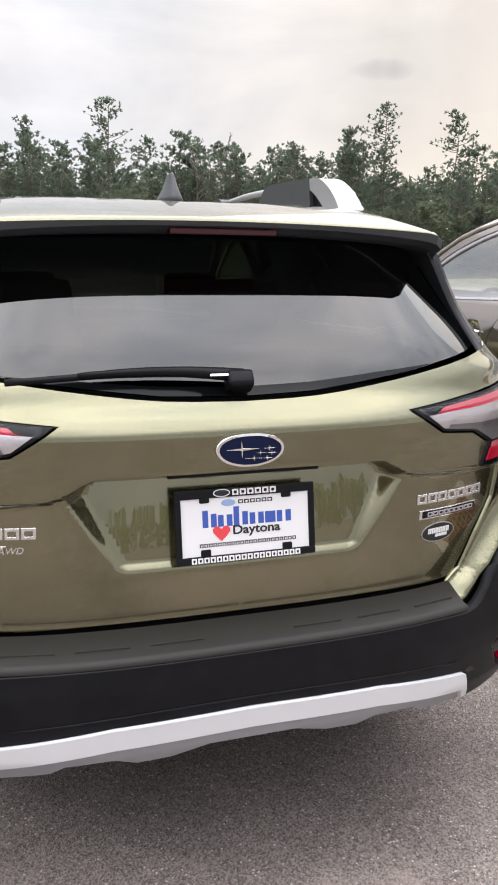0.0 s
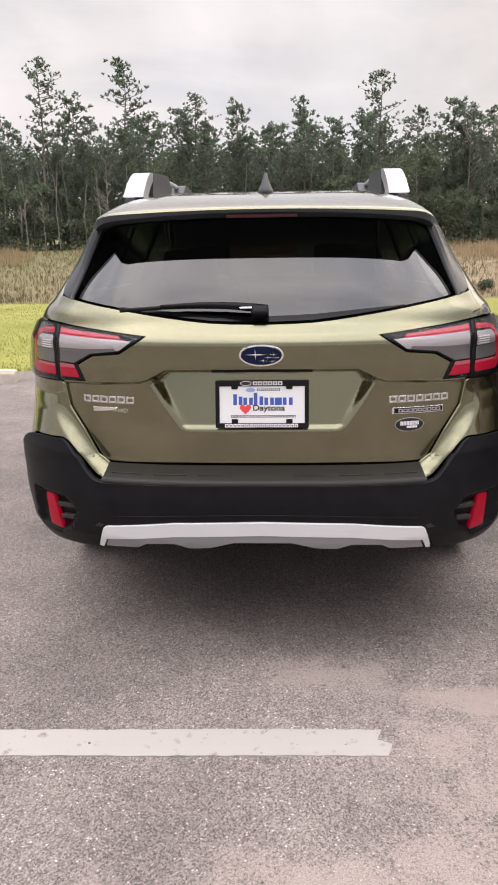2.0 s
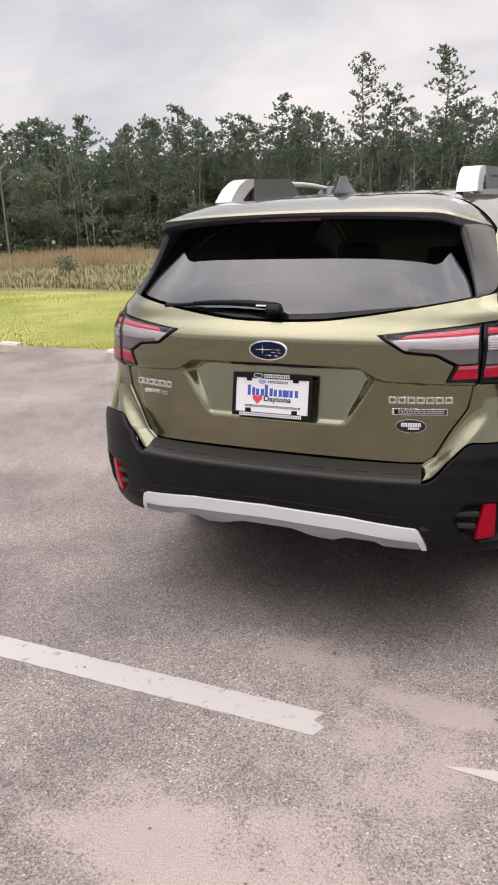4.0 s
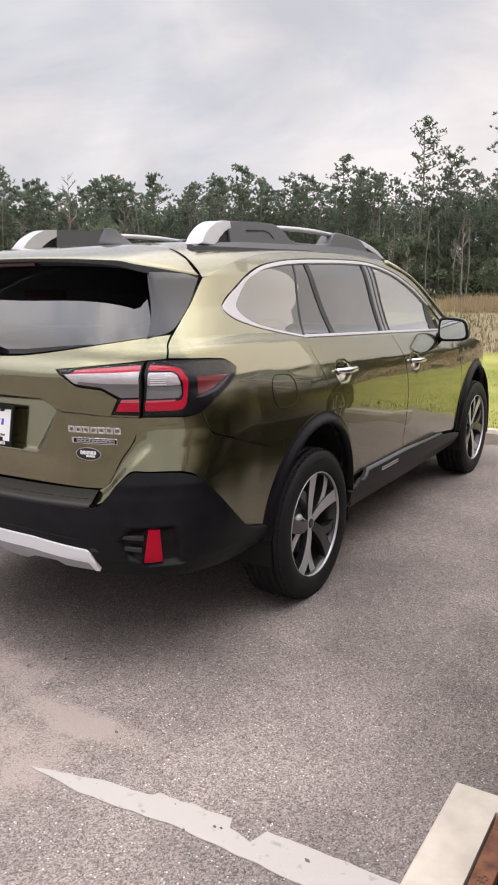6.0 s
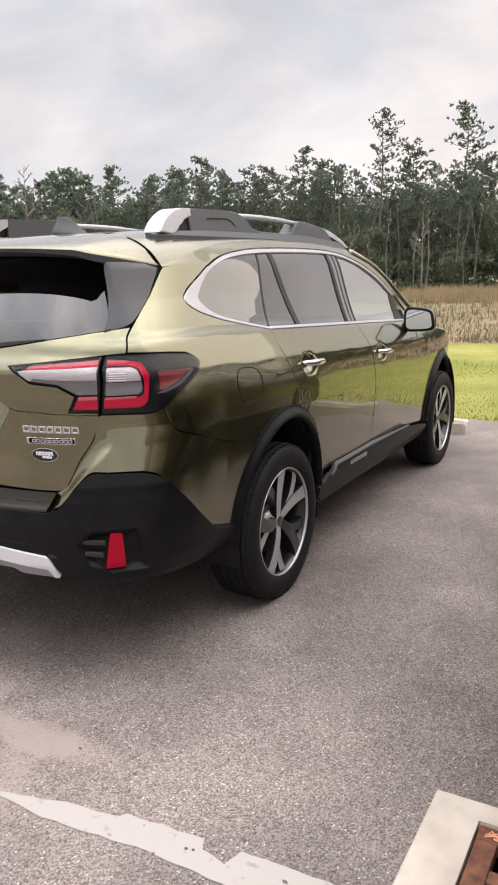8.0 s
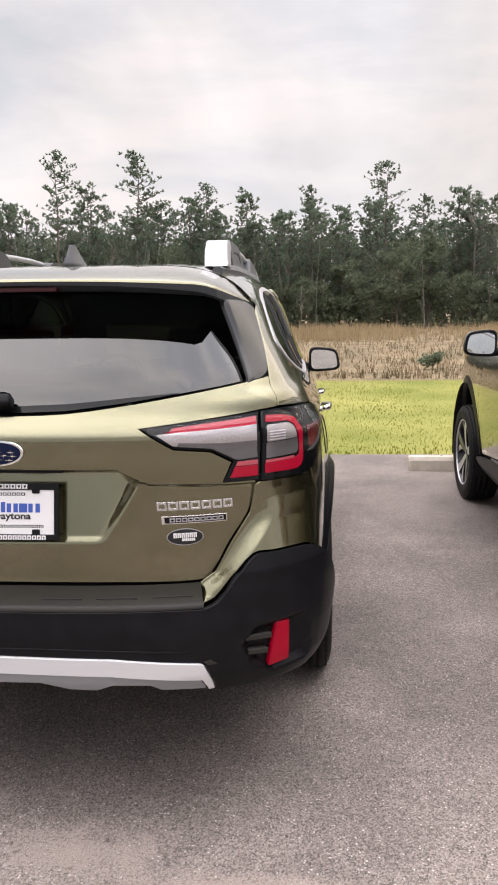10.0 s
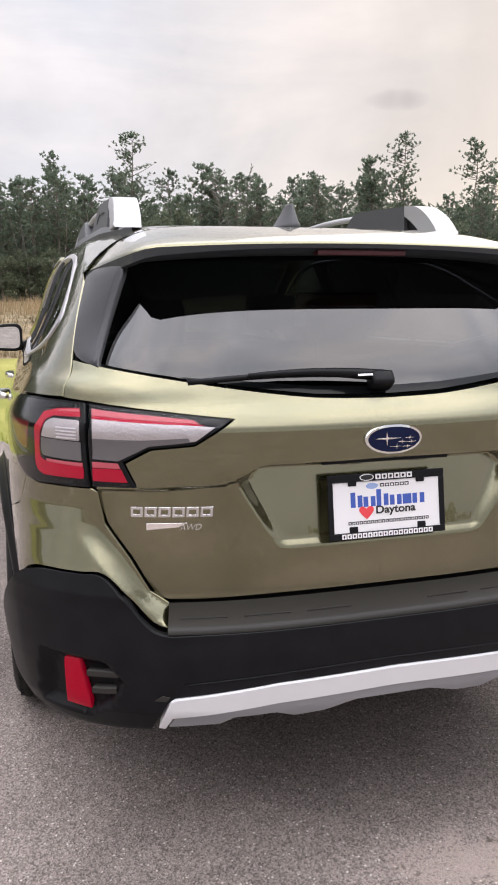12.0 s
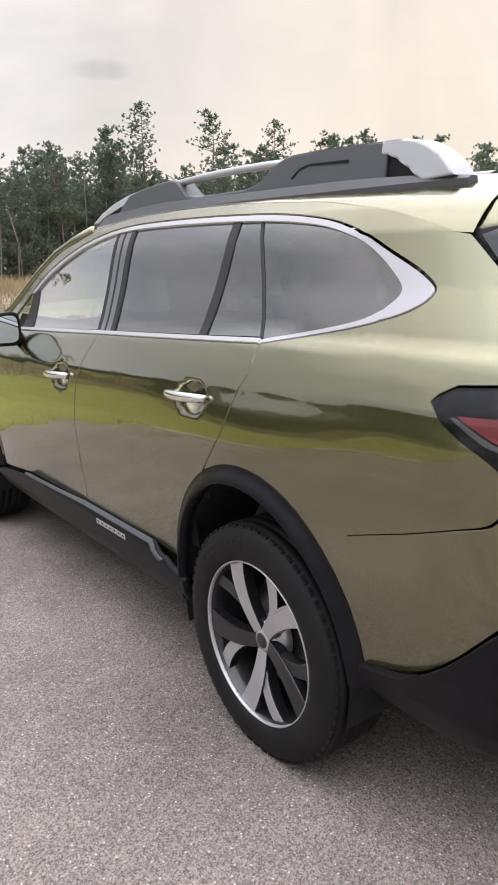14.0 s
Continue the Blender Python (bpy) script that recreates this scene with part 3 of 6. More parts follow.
# ---- storm drain: a concrete collar round a rusted grate ----
def build_drain():
    x0, y1, x1, y0 = 1.93, 0.05, 3.15, -0.98
    gx0, gy1, gx1, gy0 = 2.065, -0.03, 3.02, -0.86
    root = empty("storm_drain", pose(0, 0, 0))
    bm = bmesh.new()
    loops = []
    for inset, z in ((0.0, -0.2), (0.0, 0.006), (0.006, 0.012)):
        loops.append([bm.verts.new(p) for p in ((x0 + inset, y0 + inset, z), (x1 - inset, y0 + inset, z), (x1 - inset, y1 - inset, z), (x0 + inset, y1 - inset, z))])
    for z in (0.012, -0.2):
        loops.append([bm.verts.new(p) for p in ((gx0, gy0, z), (gx1, gy0, z), (gx1, gy1, z), (gx0, gy1, z))])
    for a, b in zip(loops, loops[1:]):
        for k in range(4):
            bm.faces.new((a[k], a[(k + 1) % 4], b[(k + 1) % 4], b[k]))
    bmesh.ops.recalc_face_normals(bm, faces=bm.faces[:])
    part("collar", bm, CONCRETE, root, "pale concrete collar")
    # open-topped box below the grate, coloured black for the shade inside
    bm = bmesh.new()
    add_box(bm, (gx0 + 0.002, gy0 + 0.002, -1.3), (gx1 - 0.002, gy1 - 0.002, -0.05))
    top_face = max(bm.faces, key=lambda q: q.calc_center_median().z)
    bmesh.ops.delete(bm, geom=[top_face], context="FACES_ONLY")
    part("pit", bm, PIT_SHADE, root, "pit under the grate, its shade put into a black colour")
    top, low = 0.006, -0.035
    grate = empty("grate", pose(0, 0, 0))
    grate.parent = root
    bm = bmesh.new()
    m = 0.055
    a, b, c, d = gx0 + 0.006, gx1 - 0.006, gy0 + 0.006, gy1 - 0.006
    for lo, hi in (((a, d - m, low), (b, d, top)), ((a, c, low), (b, c + m, top)), ((a, c + m, low), (a + m, d - m, top)), ((b - m, c + m, low), (b, d - m, top))):
        add_box(bm, lo, hi, 0.004)
    part("rim", bm, RUST, grate)
    n, rows = 10, 6
    wx = (b - a - 2 * m) / n
    for k in range(1, n):
        x = a + m + wx * k
        part("bar", box_mesh((x - 0.019, c + m, low), (x + 0.019, d - m, top - 0.001), 0.005), RUST, grate)
    wy = (d - c - 2 * m) / rows
    for k in range(1, rows):
        y = c + m + wy * k
        part("crossbar", box_mesh((a + m, y - 0.022, low + 0.002), (b - m, y + 0.022, top - 0.0015), 0.005), RUST, grate)
    # cast word on the rim, chalk scrawl at the corner
    cu = bpy.data.curves.new("cast_word", "FONT")
    cu.body, cu.size, cu.extrude = "CLASS 35", 0.040, 0.0015
    ob = new("cast_word", cu)
    ob.data.materials.append(RUST)
    ob.parent = grate
    ob.matrix_basis = pose(a + 0.042, c + 0.42, top + 0.0005, 0, 0, 90)
    rng = random.Random(5)
    for cx, cy in ((a + 0.045, d - 0.032), (a + 0.16, d - 0.035)):
        pts = [(cx + rng.uniform(-0.026, 0.026), cy + rng.uniform(-0.02, 0.02), top + 0.002) for _ in range(11)]
        part("chalk_scrawl", tube(pts, 0.0022, 5), CHALK, grate, "orange chalk scrawl")
    tagged(root, "rusted iron storm drain grate in a pale concrete collar", "storm drain")


build_drain()


def scatter_grit():
    """Loose pebbles and bits of bark on the asphalt."""
    rng = random.Random(77)
    v, f = [], []
    for _ in range(420):
        x, y = rng.gauss(0.5, 0.9), rng.gauss(-0.6, 0.7)
        r = 0.0025 + 0.0045 * rng.random() ** 3
        if 1.9 < x < 3.2 and -1.0 < y < 0.1:
            continue
        a, l = rng.uniform(0, 6.283), rng.uniform(0.8, 1.9)
        k = len(v)
        for u, w, h in ((-l, 0, 0.3), (l, 0, 0.3), (0, -1, 0.25), (0, 1, 0.3), (0.2, 0.1, 1.1), (0, 0, -0.4)):
            v.append((x + r * (u * math.cos(a) - w * math.sin(a)), y + r * (u * math.sin(a) + w * math.cos(a)), r * h + 0.0015))
        f += [(k, k + 2, k + 4), (k + 2, k + 1, k + 4), (k + 1, k + 3, k + 4), (k + 3, k, k + 4), (k + 2, k, k + 5), (k + 1, k + 2, k + 5), (k + 3, k + 1, k + 5), (k, k + 3, k + 5)]
    tagged(raw_mesh("grit", v, f, BARK), "loose pebbles and bark crumbs on the asphalt", "grit", kind="stuff")


scatter_grit()


# ---- concrete wheel stops along the lawn ----
def wheel_stop(x, y, turn=0.0):
    prof = [(-0.085, 0.0), (0.085, 0.0), (0.075, 0.095), (0.05, 0.125), (-0.05, 0.125), (-0.075, 0.095)]
    bm = bmesh.new()
    rings = []
    for k, (u, s) in enumerate(((-0.90, 0.90), (-0.88, 1.0), (0.88, 1.0), (0.90, 0.90))):
        rings.append([bm.verts.new((u, a * s, b * s)) for a, b in prof])
    for a, b in zip(rings, rings[1:]):
        for k in range(6):
            bm.faces.new((a[k], a[(k + 1) % 6], b[(k + 1) % 6], b[k]))
    bm.faces.new(rings[0])
    bm.faces.new(rings[-1])
    bmesh.ops.recalc_face_normals(bm, faces=bm.faces[:])
    root = empty("wheel_stop", pose(x, y, 0, 0, 0, turn))
    part("block", bm, CONCRETE, root)
    for u in (-0.6, 0.6):
        part("pin", tube([(u, 0, 0.11), (u, 0, 0.129)], 0.011, 8), RUST, root, "rusted steel pin")
    return tagged(root, "pale concrete wheel stop lying on the asphalt", "wheel stop", "wheel stops")


for wx_, wy_, wt_ in ((2.66, 5.02, 0), (-0.09, 5.05, 0), (-3.6, 5.1, 1), (-6.95, 5.22, 1), (5.45, 5.05, 0)):
    wheel_stop(wx_, wy_, wt_)


# ---- lawn blades, reeds, scrub ----
def tufts(name, count, seed, place, height, width, mat, label, category, lean=0.35, blades=3):
    rng = random.Random(seed)
    v, f = [], []
    for _ in range(count):
        x, y = place(rng)
        z = rise(x, y) if y > lot_edge(x) else 0.0
        for _ in range(blades):
            a, h = rng.uniform(0, 6.283), rng.uniform(*height)
            dx, dy = math.cos(a), math.sin(a)
            w = width * rng.uniform(0.6, 1.3)
            px, py = x + rng.uniform(-1, 1) * h * 0.25, y + rng.uniform(-1, 1) * h * 0.25
            lx, ly = rng.uniform(-lean, lean) * h, rng.uniform(-lean, lean) * h
            k = len(v)
            v += [(px - dx * w, py - dy * w, z - 0.02), (px + dx * w, py + dy * w, z - 0.02), (px + lx * 0.4 + dx * w * 0.8, py + ly * 0.4 + dy * w * 0.8, z + h * 0.6),
                  (px + lx * 0.4 - dx * w * 0.8, py + ly * 0.4 - dy * w * 0.8, z + h * 0.6), (px + lx, py + ly, z + h)]
            f += [(k, k + 1, k + 2, k + 3), (k + 3, k + 2, k + 4)]
    return tagged(raw_mesh(name, v, f, mat), label, category, kind="stuff")


def on_lawn(rng):
    x = rng.uniform(-16, 8)
    return x, lot_edge(x) + (lawn_edge(x) - lot_edge(x)) * rng.random() ** 1.5 + 0.03


def on_field(rng):
    x = rng.uniform(-46, 30)
    return x, lawn_edge(x) + 30.0 * rng.random() ** 1.7


def in_reeds(rng):
    while True:
        az = rng.uniform(-60, 42)
        if noise.noise((az * 0.14, 3.0, 0.0)) > rng.uniform(-0.45, 0.35):
            break
    far = 29 + 13 * rng.random()
    return far * math.sin(radians(az)), far * math.cos(radians(az))


tufts("lawn_grass", 26000, 11, on_lawn, (0.007, 0.020), 0.003, BLADE, "short green lawn grass with yellow tips", "grass")
tufts("rough_grass", 26000, 12, on_field, (0.05, 0.19), 0.008, FIELD, "rough dry grass beyond the lawn", "grass")
tufts("reeds", 9000, 13, in_reeds, (0.22, 0.62), 0.011, STRAW, "tall tawny reeds before the wood", "reeds", 0.25)


# ---- the wood ----
def leaf_cloud(rng, v, f, centre, radius, count, size, flat=0.75):
    cx, cy, cz = centre
    for _ in range(count):
        while True:
            a, b, c = (rng.uniform(-1, 1) for _ in range(3))
            if a * a + b * b + c * c < 1:
                break
        p = Vector((cx + a * radius, cy + b * radius, cz + c * radius * flat))
        u = Vector((rng.uniform(-1, 1), rng.uniform(-1, 1), rng.uniform(-0.6, 1))).normalized()
        w = u.cross(Vector((rng.uniform(-1, 1), rng.uniform(-1, 1), rng.uniform(-1, 1)))).normalized()
        s = size * rng.uniform(0.6, 1.5)
        k = len(v)
        v += [p - w * s * 0.45, p + u * s, p + w * s * 0.45, p - u * s * 0.7]
        f.append((k, k + 1, k + 2, k + 3))


def limb(bm_parts, a, b, r0, r1, sides=5, bend=0.0, rng=None):
    a, b = Vector(a), Vector(b)
    mid = (a + b) / 2 + Vector((0, 0, bend))
    bm_parts.append(([a, mid, b], [r0, (r0 + r1) / 2, r1], sides))


def limbs_mesh(name, limbs, mat, parent):
    v, f = [], []
    for pts, radii, sides in limbs:
        rings = []
        for i, p in enumerate(pts):
            d = (Vector(pts[min(i + 1, len(pts) - 1)]) - Vector(pts[max(i - 1, 0)])).normalized()
            u = d.cross(Vector((0.3, 1, 0.1))).normalized()
            w = d.cross(u)
            rings.append(len(v))
            v += [tuple(Vector(p) + radii[i] * (math.cos(6.2832 * k / sides) * u + math.sin(6.2832 * k / sides) * w)) for k in range(sides)]
        for a, b in zip(rings, rings[1:]):
            f += [(a + k, a + (k + 1) % sides, b + (k + 1) % sides, b + k) for k in range(sides)]
    return raw_mesh(name, v, f, mat, parent, smooth=True)


def needle_tuft(rng, v, f, centre, away, size, count):
    """Needles that spread from a twig's tip, mostly outwards and up."""
    c = Vector(centre)
    for _ in range(count):
        d = (away + Vector((rng.gauss(0, 0.62), rng.gauss(0, 0.62), rng.gauss(0.10, 0.55)))).normalized()
        w = d.cross(Vector((rng.uniform(-1, 1), rng.uniform(-1, 1), rng.uniform(-1, 1)))).normalized()
        l = size * rng.uniform(0.6, 1.3)
        p, k = c - d * l * 0.25, len(v)
        v += [tuple(p + w * l * 0.06), tuple(p + d * l * 0.7 + w * l * 0.17), tuple(p + d * l * 1.2), tuple(p + d * l * 0.6 - w * l * 0.17)]
        f += [(k, k + 1, k + 2, k + 3)]


def pine(seed, height, crown_from, spread, dense=1.0, bark=None):
    """A slash pine: slender trunk, limbs that rise at their ends, each carrying spiky tufts of needles."""
    rng = random.Random(seed)
    root = empty("pine_tree")
    limbs, v, f = [], [], []
    lean = rng.uniform(-0.25, 0.25)
    pts = [(lean * (k / 6) ** 2, 0.12 * math.sin(k * 1.7 + seed), height * k / 6 * 0.98) for k in range(7)]
    limbs.append((pts, [0.13 * height / 14 * (1 - 0.14 * k) for k in range(7)], 7))
    n = int(40 * dense)
    for k in range(n):
        t = crown_from + (1 - crown_from) * ((k + rng.random()) / n) ** 0.9
        z = height * t
        u = (t - crown_from) / (1 - crown_from)
        shape = max(0.26, (0.50 + 0.5 * min(1.0, u / 0.55)) * (1 - 0.8 * max(0.0, (u - 0.55) / 0.45) ** 2.2))
        a, l = rng.uniform(0, 6.283), spread * shape * rng.uniform(0.35, 1.1)
        x0 = lean * t * t
        base = Vector((x0, 0.0, z))
        tip = Vector((x0 + math.cos(a) * l, math.sin(a) * l, z + l * rng.uniform(0.10, 0.45)))
        limb(limbs, base - Vector((0, 0, 0.12)), tip, 0.035, 0.010, 4, -0.07)
        away = Vector((math.cos(a) * 0.5, math.sin(a) * 0.5, 0.55))
        for c in range(7):
            q = 1.0 - 0.115 * c
            at = base + (tip - base) * q + Vector((rng.gauss(0, 0.16), rng.gauss(0, 0.16), rng.gauss(0.04, 0.13)))
            needle_tuft(rng, v, f, at, away, rng.uniform(0.19, 0.29), 11)
    needle_tuft(rng, v, f, (lean, 0.1, height * 0.98), Vector((0, 0, 1)), 0.35, 16)
    limbs_mesh("trunk", limbs, bark or BARK, root)
    raw_mesh("crown", v, f, NEEDLES, root)
    return tagged(root, "tall slender pine with a bare trunk and spiky dark crown", "pine tree", "pine wood")


def oak(seed, height, spread):
    """A broad-leaved tree of the understorey."""
    rng = random.Random(seed)
    root = empty("broadleaf_tree")
    limbs, v, f = [], [], []
    limbs.append(([(0, 0, 0), (0.1, 0.05, height * 0.4), (0.0, 0.1, height * 0.8)], [0.13, 0.09, 0.03], 7))
    for k in range(26):
        t = rng.uniform(0.18, 0.95)
        a = rng.uniform(0, 6.283)
        l = spread * (0.35 + math.sin(math.pi * t) * 0.8) * rng.uniform(0.5, 1.0)
        tip = (math.cos(a) * l, math.sin(a) * l, height * t + 0.4 * l)
        limb(limbs, (0, 0, height * t * 0.85), tip, 0.04, 0.01, 4)
        for c in range(3):
            q = 1 - 0.3 * c
            leaf_cloud(rng, v, f, (tip[0] * q, tip[1] * q, height * t + 0.4 * l * q), rng.uniform(0.4, 0.8), 40, 0.125)
    limbs_mesh("trunk", limbs, BARK, root)
    raw_mesh("crown", v, f, LEAVES, root)
    return tagged(root, "dark green broadleaf tree at the wood's edge", "tree", "pine wood")


def bare_tree(seed, height, fork=0.45, label="leafless grey tree among the pines"):
    rng = random.Random(seed)
    root = empty("bare_tree")
    limbs = [([(0, 0, 0), (0.05, 0, height * 0.5), (0, 0.05, height)], [0.07 * height / 8, 0.05 * height / 8, 0.008], 6)]
    twigs = []

    def grow(a, direction, length, r, depth):
        b = a + direction * length
        twigs.append(([a, (a + b) / 2 + Vector((0, 0, 0.06 * length)), b], [r, r * 0.75, r * 0.5], 4))
        if depth:
            for _ in range(3):
                d = (direction + Vector((rng.uniform(-0.7, 0.7), rng.uniform(-0.7, 0.7), rng.uniform(-0.2, 0.6)))).normalized()
                grow(a + (b - a) * rng.uniform(0.4, 1.0), d, length * rng.uniform(0.45, 0.7), r * 0.55, depth - 1)

    for k in range(15):
        t = fork + (1 - fork) * k / 15
        a = rng.uniform(0, 6.283)
        grow(Vector((0, 0, height * t)), Vector((math.cos(a), math.sin(a), 0.75)).normalized(), height * 0.17 * (1.25 - t), 0.036 * height / 8, 2)
    limbs_mesh("trunk", limbs, PALE_BARK, root)
    limbs_mesh("crown", twigs, PALE_BARK, root)
    return tagged(root, label, "bare tree", "bare trees")


def wood_edge(x):
    """The front of the wood, as y over x."""
    return lawn_edge(x) + 44 if x > -24 else 42 + 0.30 * (x + 24) + 7


def build_wood():
    rng = random.Random(21)
    pines = [pine(s, h, c, w, d) for s, h, c, w, d in ((1, 15.5, 0.52, 2.5, 1.1), (2, 13.0, 0.34, 2.3, 1.35), (3, 11.0, 0.30, 2.1, 1.35), (4, 9.5, 0.26, 1.9, 1.3), (5, 12.0, 0.50, 1.9, 1.0))]
    oaks = [oak(s, h, w) for s, h, w in ((7, 6.5, 2.6), (8, 5.0, 2.4))]
    bares = [bare_tree(31, 9.0), bare_tree(32, 11.0)]
    for ob in pines + oaks + bares:
        ob.location = (0, 0, -300)
    spots = []

    def put(ob, az, far, size, turn):
        x, y = far * math.sin(radians(az)), far * math.cos(radians(az))
        c = copy_thing(ob, pose(x, y, rise(x, y) - 0.05, 0, 0, turn))
        c.scale = (size, size, size * rng.uniform(0.95, 1.06))
        spots.append((x, y))

    # the tall ones that stand out against the sky: bearing and height
    for az, el, kind in ((-17.7, 11.1, 0), (-11.8, 11.0, 1), (-6.8, 9.2, 0), (-3.6, 8.8, 2), (1.0, 8.6, 1), (6.7, 11.0, 0), (11.8, 8.0, 3), (26.6, 10.6, 0), (24.2, 8.2, 3), (31.5, 9.4, 1),
                         (-23.5, 9.0, 1), (-27.5, 7.6, 2), (-31, 8.0, 3), (-35, 7.4, 1), (-41, 7.4, 3), (-46, 6.8, 2), (-49, 8.3, 1), (-57, 7.6, 0), (-15.5, 9.0, 2), (16, 7.6, 2), (20, 7.6, 1), (36, 9.0, 0), (40, 8.3, 2)):
        far = 49 + rng.uniform(-1, 2)
        h = (far + 2) * math.tan(radians(el)) * 0.94 + 1.25
        base = (15.5, 13.0, 11.0, 9.5, 12.0)[kind]
        put(pines[kind], az, far, h / base, rng.uniform(0, 360))
    # the body of the wood
    for row, far in enumerate((49, 51.5, 55, 59)):
        az = -66.0
        while az < 52:
            kind = rng.choice((1, 2, 2, 3, 3, 4))
            base = (15.5, 13.0, 11.0, 9.5, 12.0)[kind]
            h = (6.5 + 0.5 * row) * rng.uniform(0.80, 1.16)
            put(pines[kind], az + rng.uniform(-0.6, 0.6), far + rng.uniform(-1.5, 1.5), h / base, rng.uniform(0, 360))
            az += rng.uniform(1.4, 2.2) if row < 2 else rng.uniform(2.0, 3.0)
    for far in (47.5, 51):
        az = -66.0
        while az < 52:
            put(rng.choice(oaks), az, far + rng.uniform(-1.5, 1.5), rng.uniform(0.45, 0.85), rng.uniform(0, 360))
            az += rng.uniform(1.6, 3.4)
    for az, size, far in ((-44, 1.05, 62), (-40, 0.95, 66), (-34.5, 1.1, 66), (-52, 1.1, 66), (-47.5, 0.5, 50), (-19.5, 0.42, 52), (-18.2, 0.45, 55), (-13.6, 0.50, 45), (0.6, 0.35, 55), (13, 0.95, 67), (15.3, 0.95, 67), (-38, 0.5, 48)):
        put(bares[int(abs(az)) % 2], az, far * 0.74, size * 0.76, rng.uniform(0, 360))
    for ob in pines + oaks + bares:
        for c in ob.children:
            bpy.data.objects.remove(c)
        bpy.data.objects.remove(ob)
    # pale trunks seen against the shade
    v = []
    for _ in range(230):
        az, far = rng.uniform(-62, 48), rng.uniform(46, 53)
        x, y = far * math.sin(radians(az)), far * math.cos(radians(az))
        h, r = rng.uniform(3.2, 6.4), rng.uniform(0.02, 0.05)
        v.append(([(x, y, 0.3), (x + rng.uniform(-0.2, 0.2), y, h * 0.5), (x + rng.uniform(-0.5, 0.5), y, h)], [r, r * 0.85, r * 0.5], 5))
    ob = limbs_mesh("far_trunks", v, PALE_BARK, None)
    tagged(ob, "thin pale trunks crowded at the edge of the wood", "tree trunks", kind="stuff")
    # undergrowth and the close mass of foliage deeper in
    v, f = [], []
    for _ in range(1700):
        az, far = rng.uniform(-68, 54), rng.uniform(46.5, 51)
        leaf_cloud(rng, v, f, (far * math.sin(radians(az)), far * math.cos(radians(az)), 0.2 + 1.9 * rng.random() ** 1.7), rng.uniform(0.4, 0.8), 24, 0.14)
    for _ in range(3600):
        az, far = rng.uniform(-70, 56), rng.uniform(57, 65)
        leaf_cloud(rng, v, f, (far * math.sin(radians(az)), far * math.cos(radians(az)), 0.3 + 6.3 * rng.random() ** 0.8), rng.uniform(0.7, 1.2), 26, 0.25)
    tagged(raw_mesh("undergrowth", v, f, LEAVES), "dense dark undergrowth filling the wood", "undergrowth", kind="stuff")
    # shrubs in the dry field
    for bx, by, size in ((3.74, 16.4, 0.36), (4.46, 15.2, 0.20), (-9.5, 17.5, 0.5), (-16.0, 18.5, 0.55)):
        root = empty("shrub", pose(bx, by, rise(bx, by)))
        v, f = [], []
        for _ in range(9):
            leaf_cloud(rng, v, f, (rng.uniform(-0.6, 0.6) * size, rng.uniform(-0.5, 0.5) * size, size * rng.uniform(0.35, 1.0)), size * rng.uniform(0.35, 0.6), 60, 0.045)
        raw_mesh("crown", v, f, LEAVES, root)
        limbs_mesh("stem", [([(0, 0, -0.05), (0.02, 0, size * 0.5), (rng.uniform(-0.1, 0.1), 0, size * 0.9)], [0.02, 0.014, 0.005], 5)], BARK, root)
        tagged(root, "small dark green shrub in the dry grass", "shrub", "shrubs")
    # a wood far behind the lot, which the paint and glass mirror
    v, f = [], []
    for _ in range(3000):
        az, far = rng.uniform(64, 300), rng.uniform(118, 134)
        tall = 4.5 + 2.5 * noise.noise((az * 0.11, 7.0, 0.0)) + 1.5 * noise.noise((az * 0.9, 2.0, 0.0))
        leaf_cloud(rng, v, f, (far * math.sin(radians(az)), far * math.cos(radians(az)), 0.3 + tall * rng.random() ** 0.8), rng.uniform(0.9, 1.5), 18, 0.55)
    tagged(raw_mesh("far_woods", v, f, LEAVES), "distant dark woods round the parking lot", "woods", kind="stuff")


build_wood()

# ---- the car's skin: one smooth surface that all its panels lie on ----
# s runs along the outline from the tail's middle round the corner and up the side; z is the height.
def table(t, v):
    for (a, p), (b, q) in zip(t, t[1:]):
        if v <= b:
            return p + (q - p) * max(0.0, min(1.0, (v - a) / (b - a)))
    return t[-1][1]


def soft_table(t, r, lo, hi, n=700):
    """A table smoothed over r, ready for quick look-up."""
    xs = np.linspace(lo, hi, n)
    ys = np.array([sum(table(t, x + r * k / 3) for k in (-3, -2, -1, 0, 1, 2, 3)) / 7 for x in xs])
    ys = [float(y) for y in ys] + [float(ys[-1])]
    k = (n - 1) / (hi - lo)

    def look_up(x):
        q = min(max((x - lo) * k, 0.0), n - 1.0)
        i = int(q)
        return ys[i] + (ys[i + 1] - ys[i]) * (q - i)

    return look_up


WIDTH = soft_table([(0.18, 0.84), (0.30, 0.880), (0.42, 0.900), (0.60, 0.914), (0.74, 0.922), (0.86, 0.926), (0.92, 0.9255), (0.97, 0.9230), (1.02, 0.9185), (1.060, 0.9125), (1.068, 0.9125), (1.074, 0.911),
                    (1.13, 0.883), (1.19, 0.850), (1.22, 0.822), (1.36, 0.752), (1.50, 0.692), (1.56, 0.655), (1.62, 0.60), (1.66, 0.52)], 0.007, 0.1, 1.7, 1400)
